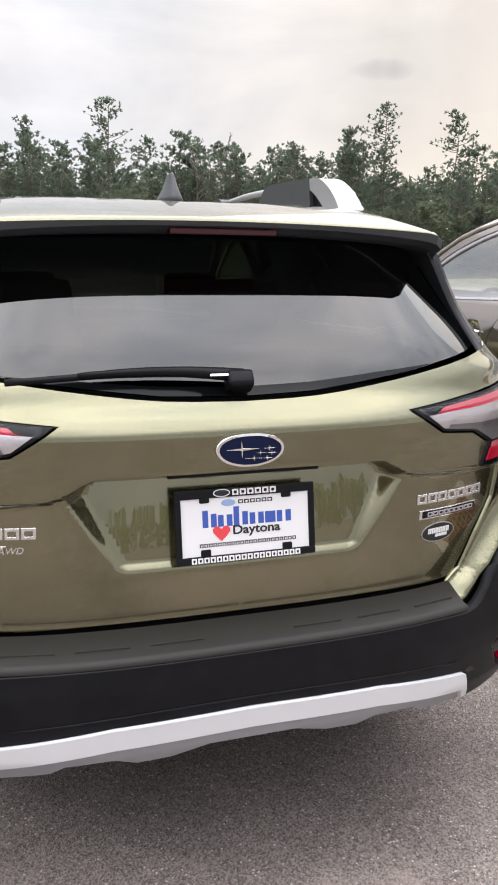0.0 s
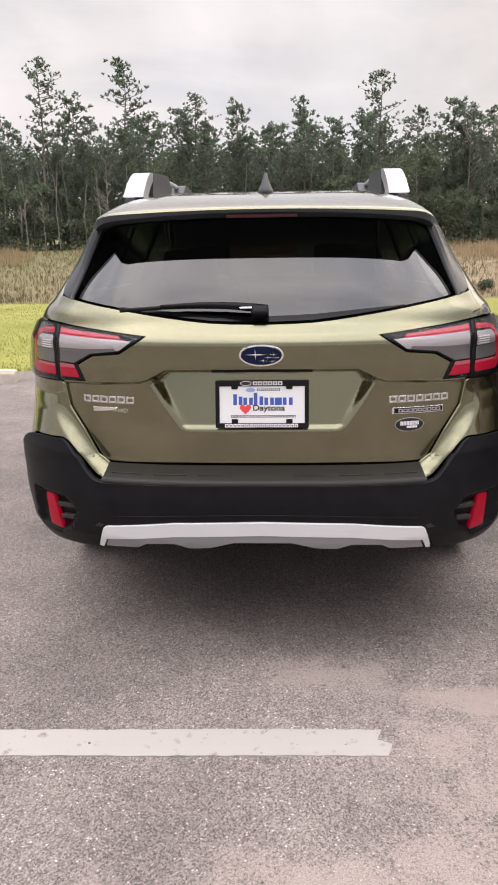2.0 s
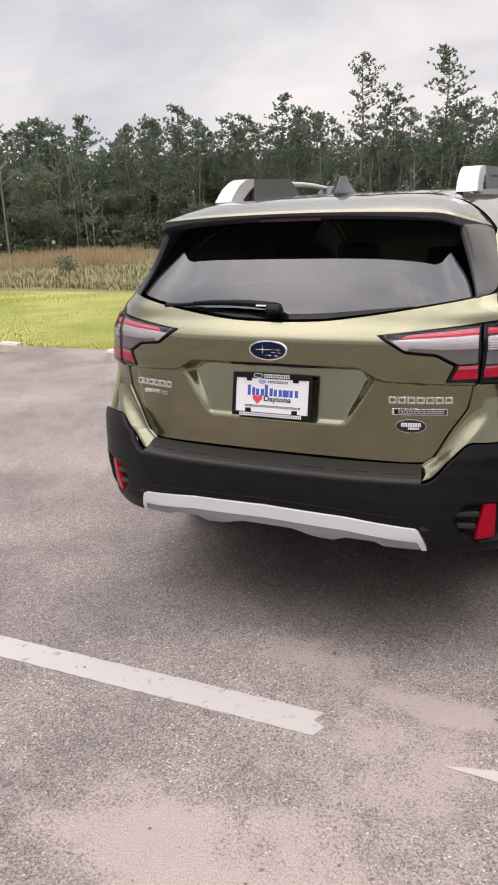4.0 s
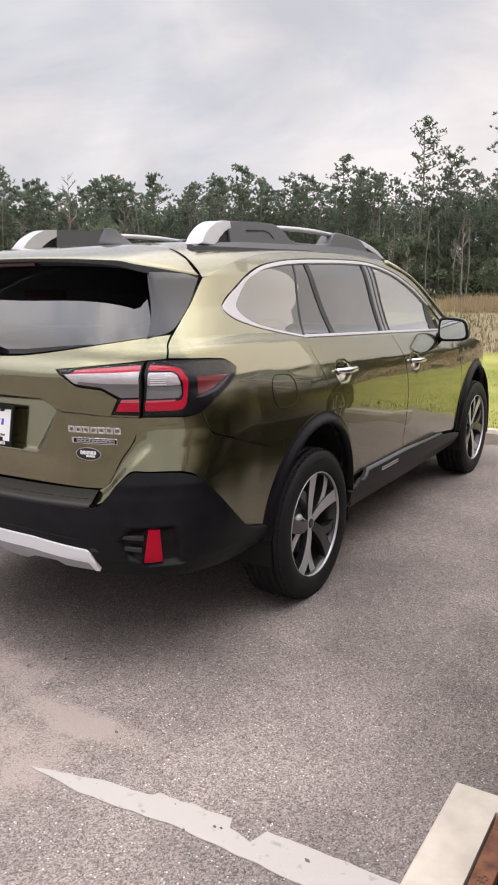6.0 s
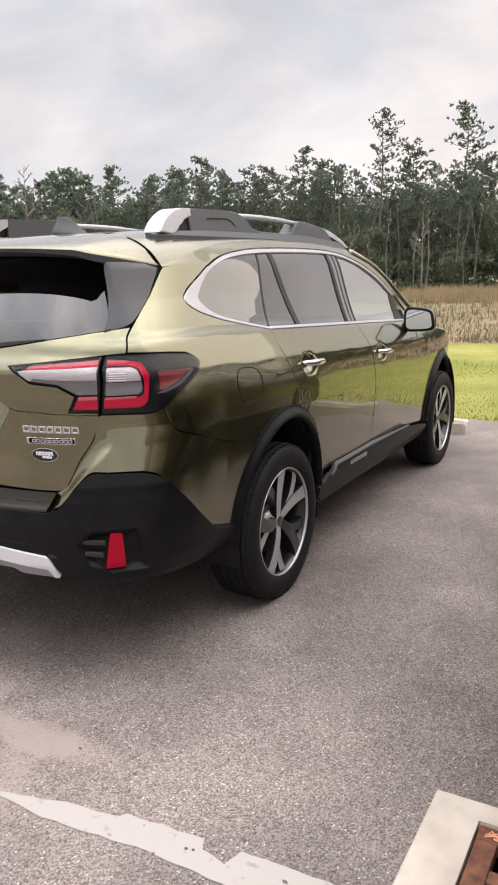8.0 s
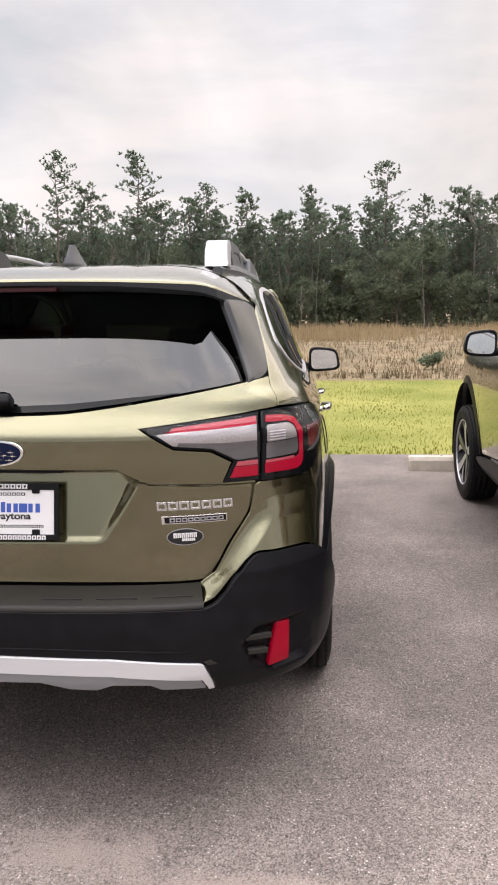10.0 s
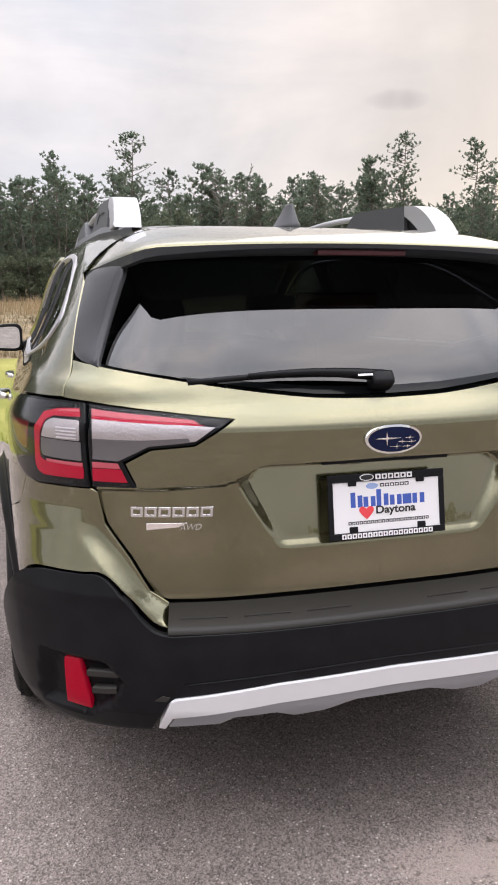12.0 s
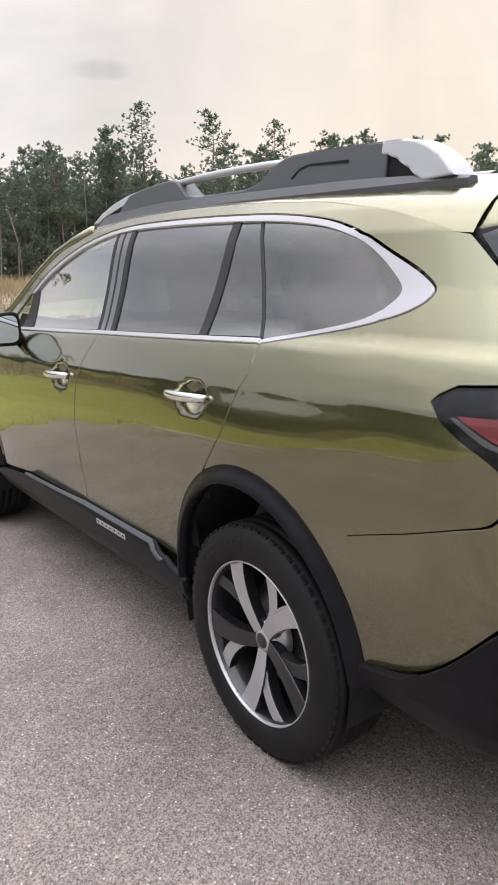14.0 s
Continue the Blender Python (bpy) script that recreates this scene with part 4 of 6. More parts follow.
REAR = soft_table([(0.30, 0.0), (0.60, 0.0), (0.72, 0.018), (0.82, 0.010), (0.95, 0.002), (1.05, -0.005), (1.135, -0.003), (1.160, 0.014), (1.195, 0.050), (1.28, 0.105), (1.50, 0.285), (1.62, 0.39)], 0.010, 0.1, 1.7, 1200)
SQUARE = soft_table([(0.5, 3.2), (1.1, 3.0), (1.17, 3.3), (1.22, 4.0), (1.62, 4.0)], 0.02, 0.1, 1.7)
TAPER = soft_table([(0.3, 0.963), (0.62, 0.975), (1.15, 0.996), (1.6, 1.0), (2.6, 0.998), (3.3, 0.985), (3.9, 0.955), (4.25, 0.91), (4.5, 0.83), (4.65, 0.73)], 0.12, 0.0, 5.0)
LIFT = soft_table([(0.55, 0.0), (0.9, 1.0), (1.22, 1.0), (1.45, 0.0)], 0.05, 0.1, 1.7)
DEEP = 0.62


def ease(q):
    q = max(0.0, min(1.0, q))
    return q * q * (3 - 2 * q)


def half_width(y, z):
    zs = z - 0.045 * (1.6 - min(max(y, 0.55), 3.2)) * LIFT(z)
    q = max(0.0, min(1.0, (1.066 - zs) / 0.16))
    haunch = 0.016 * (1 - (1 - q) ** 2) * ease((z - 0.50) / 0.25) * math.exp(-((y - 1.1) / 0.42) ** 2)
    return WIDTH(zs) * TAPER(y) + haunch


def corner(th, z):
    n, y0 = SQUARE(z), REAR(z)
    return half_width(y0 + DEEP, z) * math.sin(th) ** (2 / n), y0 + DEEP * (1 - max(0.0, math.cos(th)) ** (2 / n))


ANGLES = [1e-6 + (math.pi / 2 - 2e-6) * i / 400 for i in range(401)]
RUNS = [0.0]
for a_, b_ in zip(ANGLES, ANGLES[1:]):
    RUNS.append(RUNS[-1] + math.dist(corner(a_, 1.1), corner(b_, 1.1)))
S1 = RUNS[-1]
TURNS = [float(a) for a in np.interp(np.linspace(0, S1, 2001), RUNS, ANGLES)] + [ANGLES[-1]]


def outline(s, z):
    if s < S1:
        q = s / S1 * 2000
        i = int(q)
        return corner(TURNS[i] + (TURNS[i + 1] - TURNS[i]) * (q - i), z)
    d = s - S1
    y = DEEP + d + REAR(z) * max(0.0, 1 - d / 1.2)
    return half_width(y, z), y


def skin(s, z, off=0.0):
    g = -1 if s < 0 else 1
    x, y = outline(abs(s), z)
    if off:
        x0, y0 = outline(max(0.0, abs(s) - 0.012), z)
        x1, y1 = outline(abs(s) + 0.012, z)
        nx, ny = y1 - y0, x0 - x1
        l = math.hypot(nx, ny)
        x, y = x + nx / l * off, y + ny / l * off
    return g * x, y, z


def at_x(x, z):
    a, b = 0.0, S1
    for _ in range(26):
        m = (a + b) / 2
        a, b = (m, b) if outline(m, z)[0] < abs(x) else (a, m)
    return math.copysign(a, x), z


def at_y(y, z):
    a, b = 0.0, 6.0
    for _ in range(28):
        m = (a + b) / 2
        a, b = (m, b) if outline(m, z)[1] < y else (a, m)
    return a, z


def flow(pts, n=4):
    """A smooth line through points."""
    q = [pts[0]] + list(pts) + [pts[-1]]
    out = []
    for a, b, c, d in zip(q, q[1:], q[2:], q[3:]):
        for k in range(n):
            t = k / n
            out.append(tuple(0.5 * (2 * b[i] + (c[i] - a[i]) * t + (2 * a[i] - 5 * b[i] + 4 * c[i] - d[i]) * t * t + (3 * b[i] - a[i] - 3 * c[i] + d[i]) * t ** 3) for i in (0, 1)))
    return out + [tuple(pts[-1])]


def X(*pts):
    return [at_x(x, z) for x, z in pts]


def Y(*pts):
    return [at_y(y, z) for y, z in pts]


def hatch_depth(s, z):
    """The crease across the tailgate and, below it, the plate's recess with a floor that faces up."""
    x = abs(s)
    crease = table([(0.0, 1.050), (0.315, 1.048), (0.40, 1.010), (0.48, 1.004), (0.70, 0.996)], x)
    step = -0.011 * ease((crease - z) / 0.014)
    side = 0.268 + (z - 0.832) * 0.62 if z < 1.0 else 0.372 - (z - 1.0) * 0.5
    floor = 0.012 + 0.050 * max(0.0, min(1.0, (z - 0.842) / 0.20))
    d = ease((crease - z) / 0.018) * ease((z - 0.828) / 0.026) * ease((side + 0.008 - x) / 0.042)
    return step - floor * d


def hatch_skin(s, z, off=0.0):
    return skin(s, z, off + hatch_depth(s, z))


BULGE = [1.0]


def bumper_out(s, z):
    """How far the bumper stands out from the body: a soft ledge above, tucked in below."""
    q = BULGE[0] * table([(0.36, 0.010), (0.41, 0.045), (0.46, 0.066), (0.56, 0.075), (0.645, 0.075), (0.70, 0.078), (0.75, 0.076), (0.795, 0.060), (0.83, 0.046), (0.88, 0.027), (0.94, 0.009), (0.985, 0.004)], z)
    r = max(0.0, min(1.0, (1.35 - abs(s)) / 0.45))
    return q * (0.35 + 0.65 * r)


def bumper_skin(s, z, off=0.0):
    return skin(s, z, off + bumper_out(s, z))


COARSE = [1.0]


def panel_mesh(name, poly, mat, surface=skin, off=0.0, thick=0.012, cell=0.03, flip=False):
    """A panel on the skin: its outline in (s, z), filled finely, with an edge turned inwards."""
    bm = bmesh.new()
    vs = [bm.verts.new((p[0], p[1], 0)) for p in poly]
    es = [bm.edges.new((a, b)) for a, b in zip(vs, vs[1:] + vs[:1])]
    bmesh.ops.triangle_fill(bm, use_beauty=True, use_dissolve=False, edges=es)
    for axis in (0, 1):
        lo, hi = min(p[axis] for p in poly), max(p[axis] for p in poly)
        n = int((hi - lo) / (cell * COARSE[0]))
        for k in range(1, n + 1):
            co = [0, 0, 0]
            co[axis] = lo + (hi - lo) * k / (n + 1)
            no = [0, 0, 0]
            no[axis] = 1
            bmesh.ops.bisect_plane(bm, geom=bm.verts[:] + bm.edges[:] + bm.faces[:], plane_co=co, plane_no=no)
    bmesh.ops.remove_doubles(bm, verts=bm.verts[:], dist=0.0004)
    bm.verts.ensure_lookup_table()
    e = 0.003
    flat, pos, nor, low = [], [], [], []
    for v in bm.verts:
        s, z = v.co.x, v.co.y
        p = Vector(surface(s, z, off))
        ds = Vector(surface(s + e, z, off)) - Vector(surface(s - e if s > e or s < 0 else s, z, off))
        dz = Vector(surface(s, z + e, off)) - Vector(surface(s, z - e, off))
        n = ds.cross(dz)
        if s < 0 and s + e > 0:
            n = Vector((0, -1, 0))
        n.normalize()
        if n.dot(Vector((p.x, p.y - 1.2 if p.y < 0.9 else 0.0, 0))) < 0:
            n = -n
        pos.append(p)
        nor.append(n)
        low.append(p - n * thick)
    verts, faces, normals = [tuple(p) for p in pos], [], []
    for f in bm.faces:
        idx = [v.index for v in f.verts]
        if sum(v1.co.x * v2.co.y - v2.co.x * v1.co.y for v1, v2 in zip(f.verts[:], f.verts[1:] + f.verts[:1])) < 0:
            idx.reverse()
        faces.append(idx)
        normals += [nor[i] for i in idx]
    if thick > 0:
        rim = {}
        for ed in bm.edges:
            if len(ed.link_faces) == 1:
                i, j = (v.index for v in ed.verts)
                for k in (i, j):
                    if k not in rim:
                        rim[k] = len(verts)
                        verts.append(tuple(low[k]))
                c = ed.link_faces[0].calc_center_median()
                mid = (ed.verts[0].co + ed.verts[1].co) / 2
                out2 = Vector(surface(mid.x + (mid.x - c.x), mid.y + (mid.y - c.y), off)) - Vector(surface(mid.x, mid.y, off))
                q = [i, j, rim[j], rim[i]]
                n = (pos[j] - pos[i]).cross(nor[i])
                n.normalize()
                if n.dot(out2) < 0:
                    n = -n
                a, b, c3 = (Vector(verts[k]) for k in q[:3])
                if (b - a).cross(c3 - a).dot(n) < 0:
                    q = [j, i, rim[i], rim[j]]
                faces.append(q)
                t = (nor[i] * 0.8 + n * 0.6).normalized()
                normals += [t if k in (i, j) else n for k in q]
    bm.free()
    if flip:
        verts = [(-x, y, z) for x, y, z in verts]
        k, nn = 0, []
        for f in faces:
            part_n = normals[k:k + len(f)]
            k += len(f)
            f.reverse()
            nn += [Vector((-n.x, n.y, n.z)) for n in reversed(part_n)]
        normals = nn
    me = bpy.data.meshes.new(name)
    me.from_pydata(verts, [], faces)
    me.materials.append(mat)
    me.polygons.foreach_set("use_smooth", [True] * len(me.polygons))
    me.normals_split_custom_set([tuple(n) for n in normals])
    return me


def panel(name, poly, mat, parent, label="", sides=(1,), **kw):
    """One panel, or the pair of them left and right."""
    obs = []
    for g in sides:
        ob = new(name, panel_mesh(name, poly, mat, flip=g < 0, **kw))
        ob.parent = parent
        if label:
            ob["label"] = label
        obs.append(ob)
    return obs


BOTH = (1, -1)


def mirrored(bm):
    c = bm.copy()
    bmesh.ops.scale(c, vec=(-1, 1, 1), verts=c.verts[:])
    bmesh.ops.reverse_faces(c, faces=c.faces[:])
    return c


def pair(name, bm, mat, parent, label="", smooth=False):
    c = mirrored(bm)
    return part(name, bm, mat, parent, label, smooth), part(name, c, mat, parent, label, smooth)


def arch(cy, ry, rz, a0, a1, n=16, cz=0.36):
    return [(cy + ry * math.cos(radians(a0 + (a1 - a0) * k / n)), cz + rz * math.sin(radians(a0 + (a1 - a0) * k / n))) for k in range(n + 1)]


roof_edge = soft_table([(0.30, 1.40), (0.60, 1.487), (0.70, 1.518), (0.85, 1.553), (1.1, 1.590), (1.5, 1.612), (1.9, 1.618), (2.3, 1.605), (2.6, 1.570), (2.9, 1.480), (3.15, 1.35), (3.5, 1.12)], 0.07, 0.2, 4.0)
roof_top = soft_table([(0.20, 1.575), (0.45, 1.612), (0.8, 1.642), (1.3, 1.664), (1.8, 1.668), (2.3, 1.652), (2.7, 1.610), (2.95, 1.50), (3.3, 1.26), (3.6, 1.09)], 0.10, 0.2, 4.0)
ROOF_POWER = 7.5


def loft_strip(name, rows, mat, parent, label="", smooth=True):
    """A sheet through rows of points."""
    n = len(rows[0])
    v = [p for r in rows for p in r]
    f = [(i * n + j, (i + 1) * n + j, (i + 1) * n + j + 1, i * n + j + 1) for i in range(len(rows) - 1) for j in range(n - 1)]
    return raw_mesh(name, v, f, mat, parent, label, smooth)


def solid_loft(rows):
    """A closed body through rings of points."""
    bm = bmesh.new()
    rings = [[bm.verts.new(p) for p in r] for r in rows]
    n = len(rings[0])
    for a, b in zip(rings, rings[1:]):
        for k in range(n):
            bm.faces.new((a[k], a[(k + 1) % n], b[(k + 1) % n], b[k]))
    bm.faces.new(rings[0])
    bm.faces.new(rings[-1])
    bmesh.ops.recalc_face_normals(bm, faces=bm.faces[:])
    return bm


REAR_AXLE, FRONT_AXLE = 1.128, 3.872


def build_wheel(root, x, y, g, turn, fit=(1, 1, 1)):
    """Tyre with tread grooves, a two-tone alloy rim with five split spokes, brake disc."""
    wheel = empty("wheel", pose(g * x, y, 0.352 * fit[2], turn, 0, 0 if g > 0 else 180))
    wheel.scale = fit
    wheel.parent = root
    R = 0.360
    prof = [(-0.205, 0.246), (-0.212, 0.268), (-0.217, 0.300), (-0.212, 0.330), (-0.200, 0.347), (-0.182, 0.356)]
    for k in range(4):
        a = -0.168 + k * 0.038
        prof += [(a, R - 0.001), (a + 0.001, R - 0.009), (a + 0.008, R - 0.009), (a + 0.009, R)]
    prof += [(-0.024, 0.356), (-0.010, 0.347), (0.003, 0.330), (0.010, 0.300), (0.006, 0.268), (-0.002, 0.249), (-0.018, 0.244)]
    tyre = part("tyre", lathe(prof, 72), RUBBER, wheel, "black rubber tyre with tread grooves", True)
    # tread blocks on the shoulder
    bm = bmesh.new()
    for k in range(60):
        m = Matrix.Rotation(6.28319 * k / 60, 4, "X")
        add_box(bm, (-0.030, -0.0125, 0.3455), (-0.008, 0.0125, 0.3535), 0.0, m @ Matrix.Translation((0, 0, 0.0)))
        add_box(bm, (-0.204, -0.0125, 0.3455), (-0.186, 0.0125, 0.3535), 0.0, m)
    tagged(part("tread", bm, RUBBER, tyre), kind="stuff")
    # raised lettering too worn to read: short bars round the sidewall
    bm = bmesh.new()
    for k in range(9):
        if k == 4:
            continue
        m = Matrix.Rotation(radians(24 - 6.0 * k), 4, "X")
        add_box(bm, (0.0078, -0.010, 0.288), (0.0098, 0.010, 0.312), 0.0, m)
    tagged(part("sidewall_bars", bm, RUBBER, tyre), kind="stuff")
    rim = empty("rim", pose(0, 0, 0))
    rim.parent = wheel
    part("rim_lip", lathe([(-0.05, 0.2425), (-0.012, 0.2475), (-0.001, 0.2478), (0.001, 0.2455), (-0.003, 0.2425), (-0.012, 0.2415)], 72), ALLOY, rim, "machined bright rim edge", True)
    part("barrel", lathe([(-0.010, 0.2420), (-0.020, 0.236), (-0.08, 0.220), (-0.19, 0.212)], 56), ALLOY_DARK, rim, "dark painted barrel", True)

    def blade(a_hub, a_rim, w_hub, w_rim, mat, name, x0, dx, bow=0.0, r0=0.030, r1=0.240, power=0.8):
        pts = []
        n = 6
        for side in (-1, 1):
            row = []
            for k in range(n + 1):
                t = k / n
                r = r0 + (r1 - r0) * t
                a = radians(a_hub + (a_rim - a_hub) * t ** power)
                w = w_hub + (w_rim - w_hub) * t
                row.append((r * math.cos(a) - side * w * math.sin(a), r * math.sin(a) + side * w * math.cos(a)))
            pts += row if side < 0 else row[::-1]

        def place(u, w, d):
            r = math.hypot(u, w)
            return x0 + d - 0.026 * (1 - min(1.0, r / 0.22)) ** 1.5 - bow * (r / 0.22), u, w

        ob = part(name, prism(pts, dx, 0.003, place), [mat, ALLOY_DARK], rim)
        for q in ob.data.polygons:
            q.material_index = 0 if q.normal.x > 0.6 else 1

    for k in range(5):
        a = 72 * k + 90
        blade(a + 4, a - 11, 0.022, 0.036, ALLOY, "spoke", -0.046, 0.036, power=1.1)
        blade(a + 6, a + 24, 0.017, 0.027, ALLOY, "spoke_branch", -0.050, 0.034, 0.003, r0=0.088, power=1.2)
        m = Matrix.Rotation(radians(a + 36), 4, "X")
        bm = tube([(-0.060, 0, 0.056), (-0.043, 0, 0.056)], 0.0095, 6)
        bmesh.ops.transform(bm, matrix=m, verts=bm.verts[:])
        part("lug_nut", bm, CHROME, rim)
    part("hub", lathe([(-0.09, 0.072), (-0.062, 0.066), (-0.054, 0.046), (-0.036, 0.036), (-0.030, 0.031), (-0.030, 0.0005)], 32), ALLOY, rim, "machined hub with a round cap", True)
    part("cap", lathe([(-0.031, 0.024), (-0.0275, 0.023), (-0.0265, 0.020), (-0.0265, 0.0005)], 24), ALLOY_DARK, rim, "dark centre cap", True)
    part("brake_disc", lathe([(-0.12, 0.155), (-0.12, 0.05), (-0.10, 0.05), (-0.10, 0.155), (-0.12, 0.155)], 40), DISC, wheel, "steel brake disc", True)
    part("hub_carrier", lathe([(-0.2, 0.09), (-0.125, 0.09), (-0.125, 0.02)], 20), PLASTIC, wheel)


def hollow(x0, x1, y0, y1, w, lean=0.0):
    """A flat link: a box outline with strokes of width w, slit at one place so that it stays one outline."""
    g = 0.0006
    m = (x0 + x1) / 2
    pts = [(m + g, y0), (x1, y0), (x1, y1), (x0, y1), (x0, y0), (m - g, y0), (m - g, y0 + w), (x0 + w, y0 + w), (x0 + w, y1 - w), (x1 - w, y1 - w), (x1 - w, y0 + w), (m + g, y0 + w)]
    return [(x + lean * (y - y0), y) for x, y in pts]


def letters(root, name, s0, s1, z, h, count, mat, surface=hatch_skin, label="", off=0.0035, rise_=0.0, stroke=0.0):
    """A brand word as plain shapes of its size: one hollow link, or one bar, for each letter."""
    w = (s1 - s0) / count
    for k in range(count):
        a, b = s0 + w * (k + 0.07), s0 + w * (k + 0.93)
        zc = z + rise_ * (k + 0.5) / count
        shape = hollow(a, b, zc, zc + h, stroke) if stroke else [(a, zc), (b, zc), (b, zc + h), (a, zc + h)]
        panel(name, shape, mat, root, label, surface=surface, off=off, thick=off + 0.001, cell=0.05)


def build_car(root, paint, main=True, fit=(1, 1, 1)):
    """A tall estate car with cladding, tail to -y. Everything is a part of root."""
    # ---- dark inner shell, seen as shut lines and under the arches
    zs = [0.30 + 0.0225 * k for k in range(41)]
    side_s = [S1 * k / 20 for k in range(21)] + [S1 + 0.12 * k for k in range(1, 30)]
    hole = lambda y, z: ((y - REAR_AXLE) / 0.415) ** 2 + ((z - 0.36) / 0.49) ** 2 < 1 or ((y - FRONT_AXLE) / 0.415) ** 2 + ((z - 0.36) / 0.49) ** 2 < 1
    for g in BOTH:
        v, f = [], []
        for s in side_s:
            for z in zs:
                x, y, z = skin(s, z, -0.088 if s < 1.0 else -0.03)
                v.append((g * x, y, z))
        n = len(zs)
        for i in range(len(side_s) - 1):
            for j in range(n - 1):
                q = (i * n + j, (i + 1) * n + j, (i + 1) * n + j + 1, i * n + j + 1)
                c = [sum(v[k][d] for k in q) / 4 for d in range(3)]
                glass = c[2] > 1.205 + 0.03 * (abs(c[0]) > 0.7) and (c[1] > 0.70 or abs(c[0]) < 0.62) or (c[2] > 1.49 and c[1] < 0.7)
                if hole(c[1], c[2]) or glass or (c[2] < 0.47 and c[1] < 0.72) or (c[1] > 3.25 and c[2] > 1.30 - 0.10 * (c[1] - 1.0)):
                    continue
                f.append(q if g > 0 else q[::-1])
        raw_mesh("inner_shell", v, f, GAP, root)
    # underbody and wheel housings
    bm = bmesh.new()
    add_box(bm, (-0.66, 0.75, 0.27), (0.66, 4.5, 0.34), 0.02)
    add_box(bm, (-0.62, 0.16, 0.48), (0.62, 0.80, 0.53), 0.02)
    part("underbody", bm, GAP, root)
    for ax in (REAR_AXLE, FRONT_AXLE):
        bm = bmesh.new()
        ring = [bm.verts.new((0.58, y, z)) for y, z in arch(ax, 0.405, 0.475, -14, 194)], [bm.verts.new((0.90, y, z)) for y, z in arch(ax, 0.405, 0.475, -14, 194)]
        for a, b, c, d in zip(ring[0], ring[0][1:], ring[1][1:], ring[1]):
            bm.faces.new((a, b, c, d))
        bm.faces.new(ring[0])
        pair("wheel_housing", bm, GAP, root)

    # ---- tailgate
    gate = empty("tailgate", pose(0, 0, 0))
    gate.parent = root
    low = [(0.0, 0.716), (0.30, 0.716), (0.538, 0.714), (0.580, 0.740), (0.6275, 0.825), (0.681, 0.906), (0.701, 0.991)]
    lampin = [(0.606, 0.994), (0.634, 1.055), (0.578, 1.087), (0.480, 1.097), (0.384, 1.158), (0.55, 1.176), (0.705, 1.193)]
    glassline = [(0.759, 1.197), (0.744, 1.24), (0.731, 1.278), (0.60, 1.256), (0.52, 1.243), (0.34, 1.215), (0.17, 1.195), (0.0, 1.190)]
    half = X(*(flow(low, 3) + lampin + glassline[:2] + flow(glassline[2:], 3)))
    whole = half + [(-s, z) for s, z in reversed(half[1:-1])]
    panel("tailgate_panel", whole, paint, gate, surface=hatch_skin, cell=0.0085)
    # dark overhang above the recess with the plate lamps
    bm = box_mesh((-0.17, 0.024, 1.034), (0.17, 0.050, 1.043), 0.003)
    part("handle_strip", bm, PLASTIC, gate, "black tailgate handle strip")
    for g in BOTH:
        part("plate_lamp", box_mesh((g * 0.09 - 0.03, 0.030, 1.030), (g * 0.09 + 0.03, 0.044, 1.0345), 0.002), LENS, gate)
    # rear window
    gl = [(0.0, 1.194), (0.17, 1.199), (0.34, 1.219), (0.52, 1.247), (0.640, 1.264), (0.702, 1.274), (0.674, 1.38), (0.632, 1.50), (0.585, 1.540), (0.0, 1.548)]
    half = X(*gl)
    panel("rear_window", half + [(-s, z) for s, z in reversed(half[1:-1])], PRIVACY, gate, "dark tinted rear window glass", off=-0.028, thick=0.0, cell=0.05)
    # frit border along the bottom of the glass, behind the wiper
    fr = X((0.0, 1.196), (0.17, 1.201), (0.34, 1.221), (0.50, 1.246), (0.34, 1.234), (0.17, 1.219), (0.0, 1.214))
    panel("glass_border", fr + [(-s, z) for s, z in reversed(fr[1:-1])], GLOSS_BLACK, gate, off=-0.025, thick=0.0, cell=0.05)
    # side fins beside the glass
    fin = X(*(flow([(0.680, 1.270), (0.706, 1.277), (0.724, 1.290), (0.724, 1.318), (0.704, 1.388), (0.672, 1.482)], 4) + flow([(0.581, 1.538), (0.607, 1.47), (0.646, 1.368), (0.676, 1.287)], 4)))

    fin_out = [(1.268, 0.690), (1.290, 0.724), (1.318, 0.724), (1.388, 0.704), (1.482, 0.672), (1.535, 0.620)]

    def fin_skin(s, z, off=0.0):
        """Flush with the wing outside, standing out to the spoiler's edge beside the glass."""
        x0 = 0.684 - (z - 1.267) * 0.38
        x1 = table(fin_out, z)
        px, py, pz = skin(s, z, off)
        t = max(0.0, min(1.0, (x1 - abs(px)) / max(0.02, x1 - x0)))
        stand = 0.010 + 0.127 * ease((z - 1.275) / 0.30) ** 1.2
        return px, py - stand * t ** 0.8 * (1 - 0.25 * ease((t - 0.80) / 0.2)), pz

    panel("side_fin", fin, FIN_GREY, gate, "gloss black fin beside the glass", BOTH, surface=fin_skin, off=0.0, thick=0.016, cell=0.016)
    for g in BOTH:
        rows = []
        for k in range(13):
            z = 1.272 + (1.540 - 1.272) * k / 12
            x = 0.684 - (z - 1.267) * 0.38
            p, q = fin_skin(*at_x(x + 0.003, z)), skin(*at_x(x, z), -0.05)
            rows.append([(g * (p[0] - 0.006 * t), p[1] + 0.004 + (q[1] - p[1]) * t, z) for t in (0.0, 0.35, 0.7, 1.0)])
        loft_strip("fin_wall", rows, UNDER_BLACK, gate)
    # roof spoiler over the glass
    rows = []
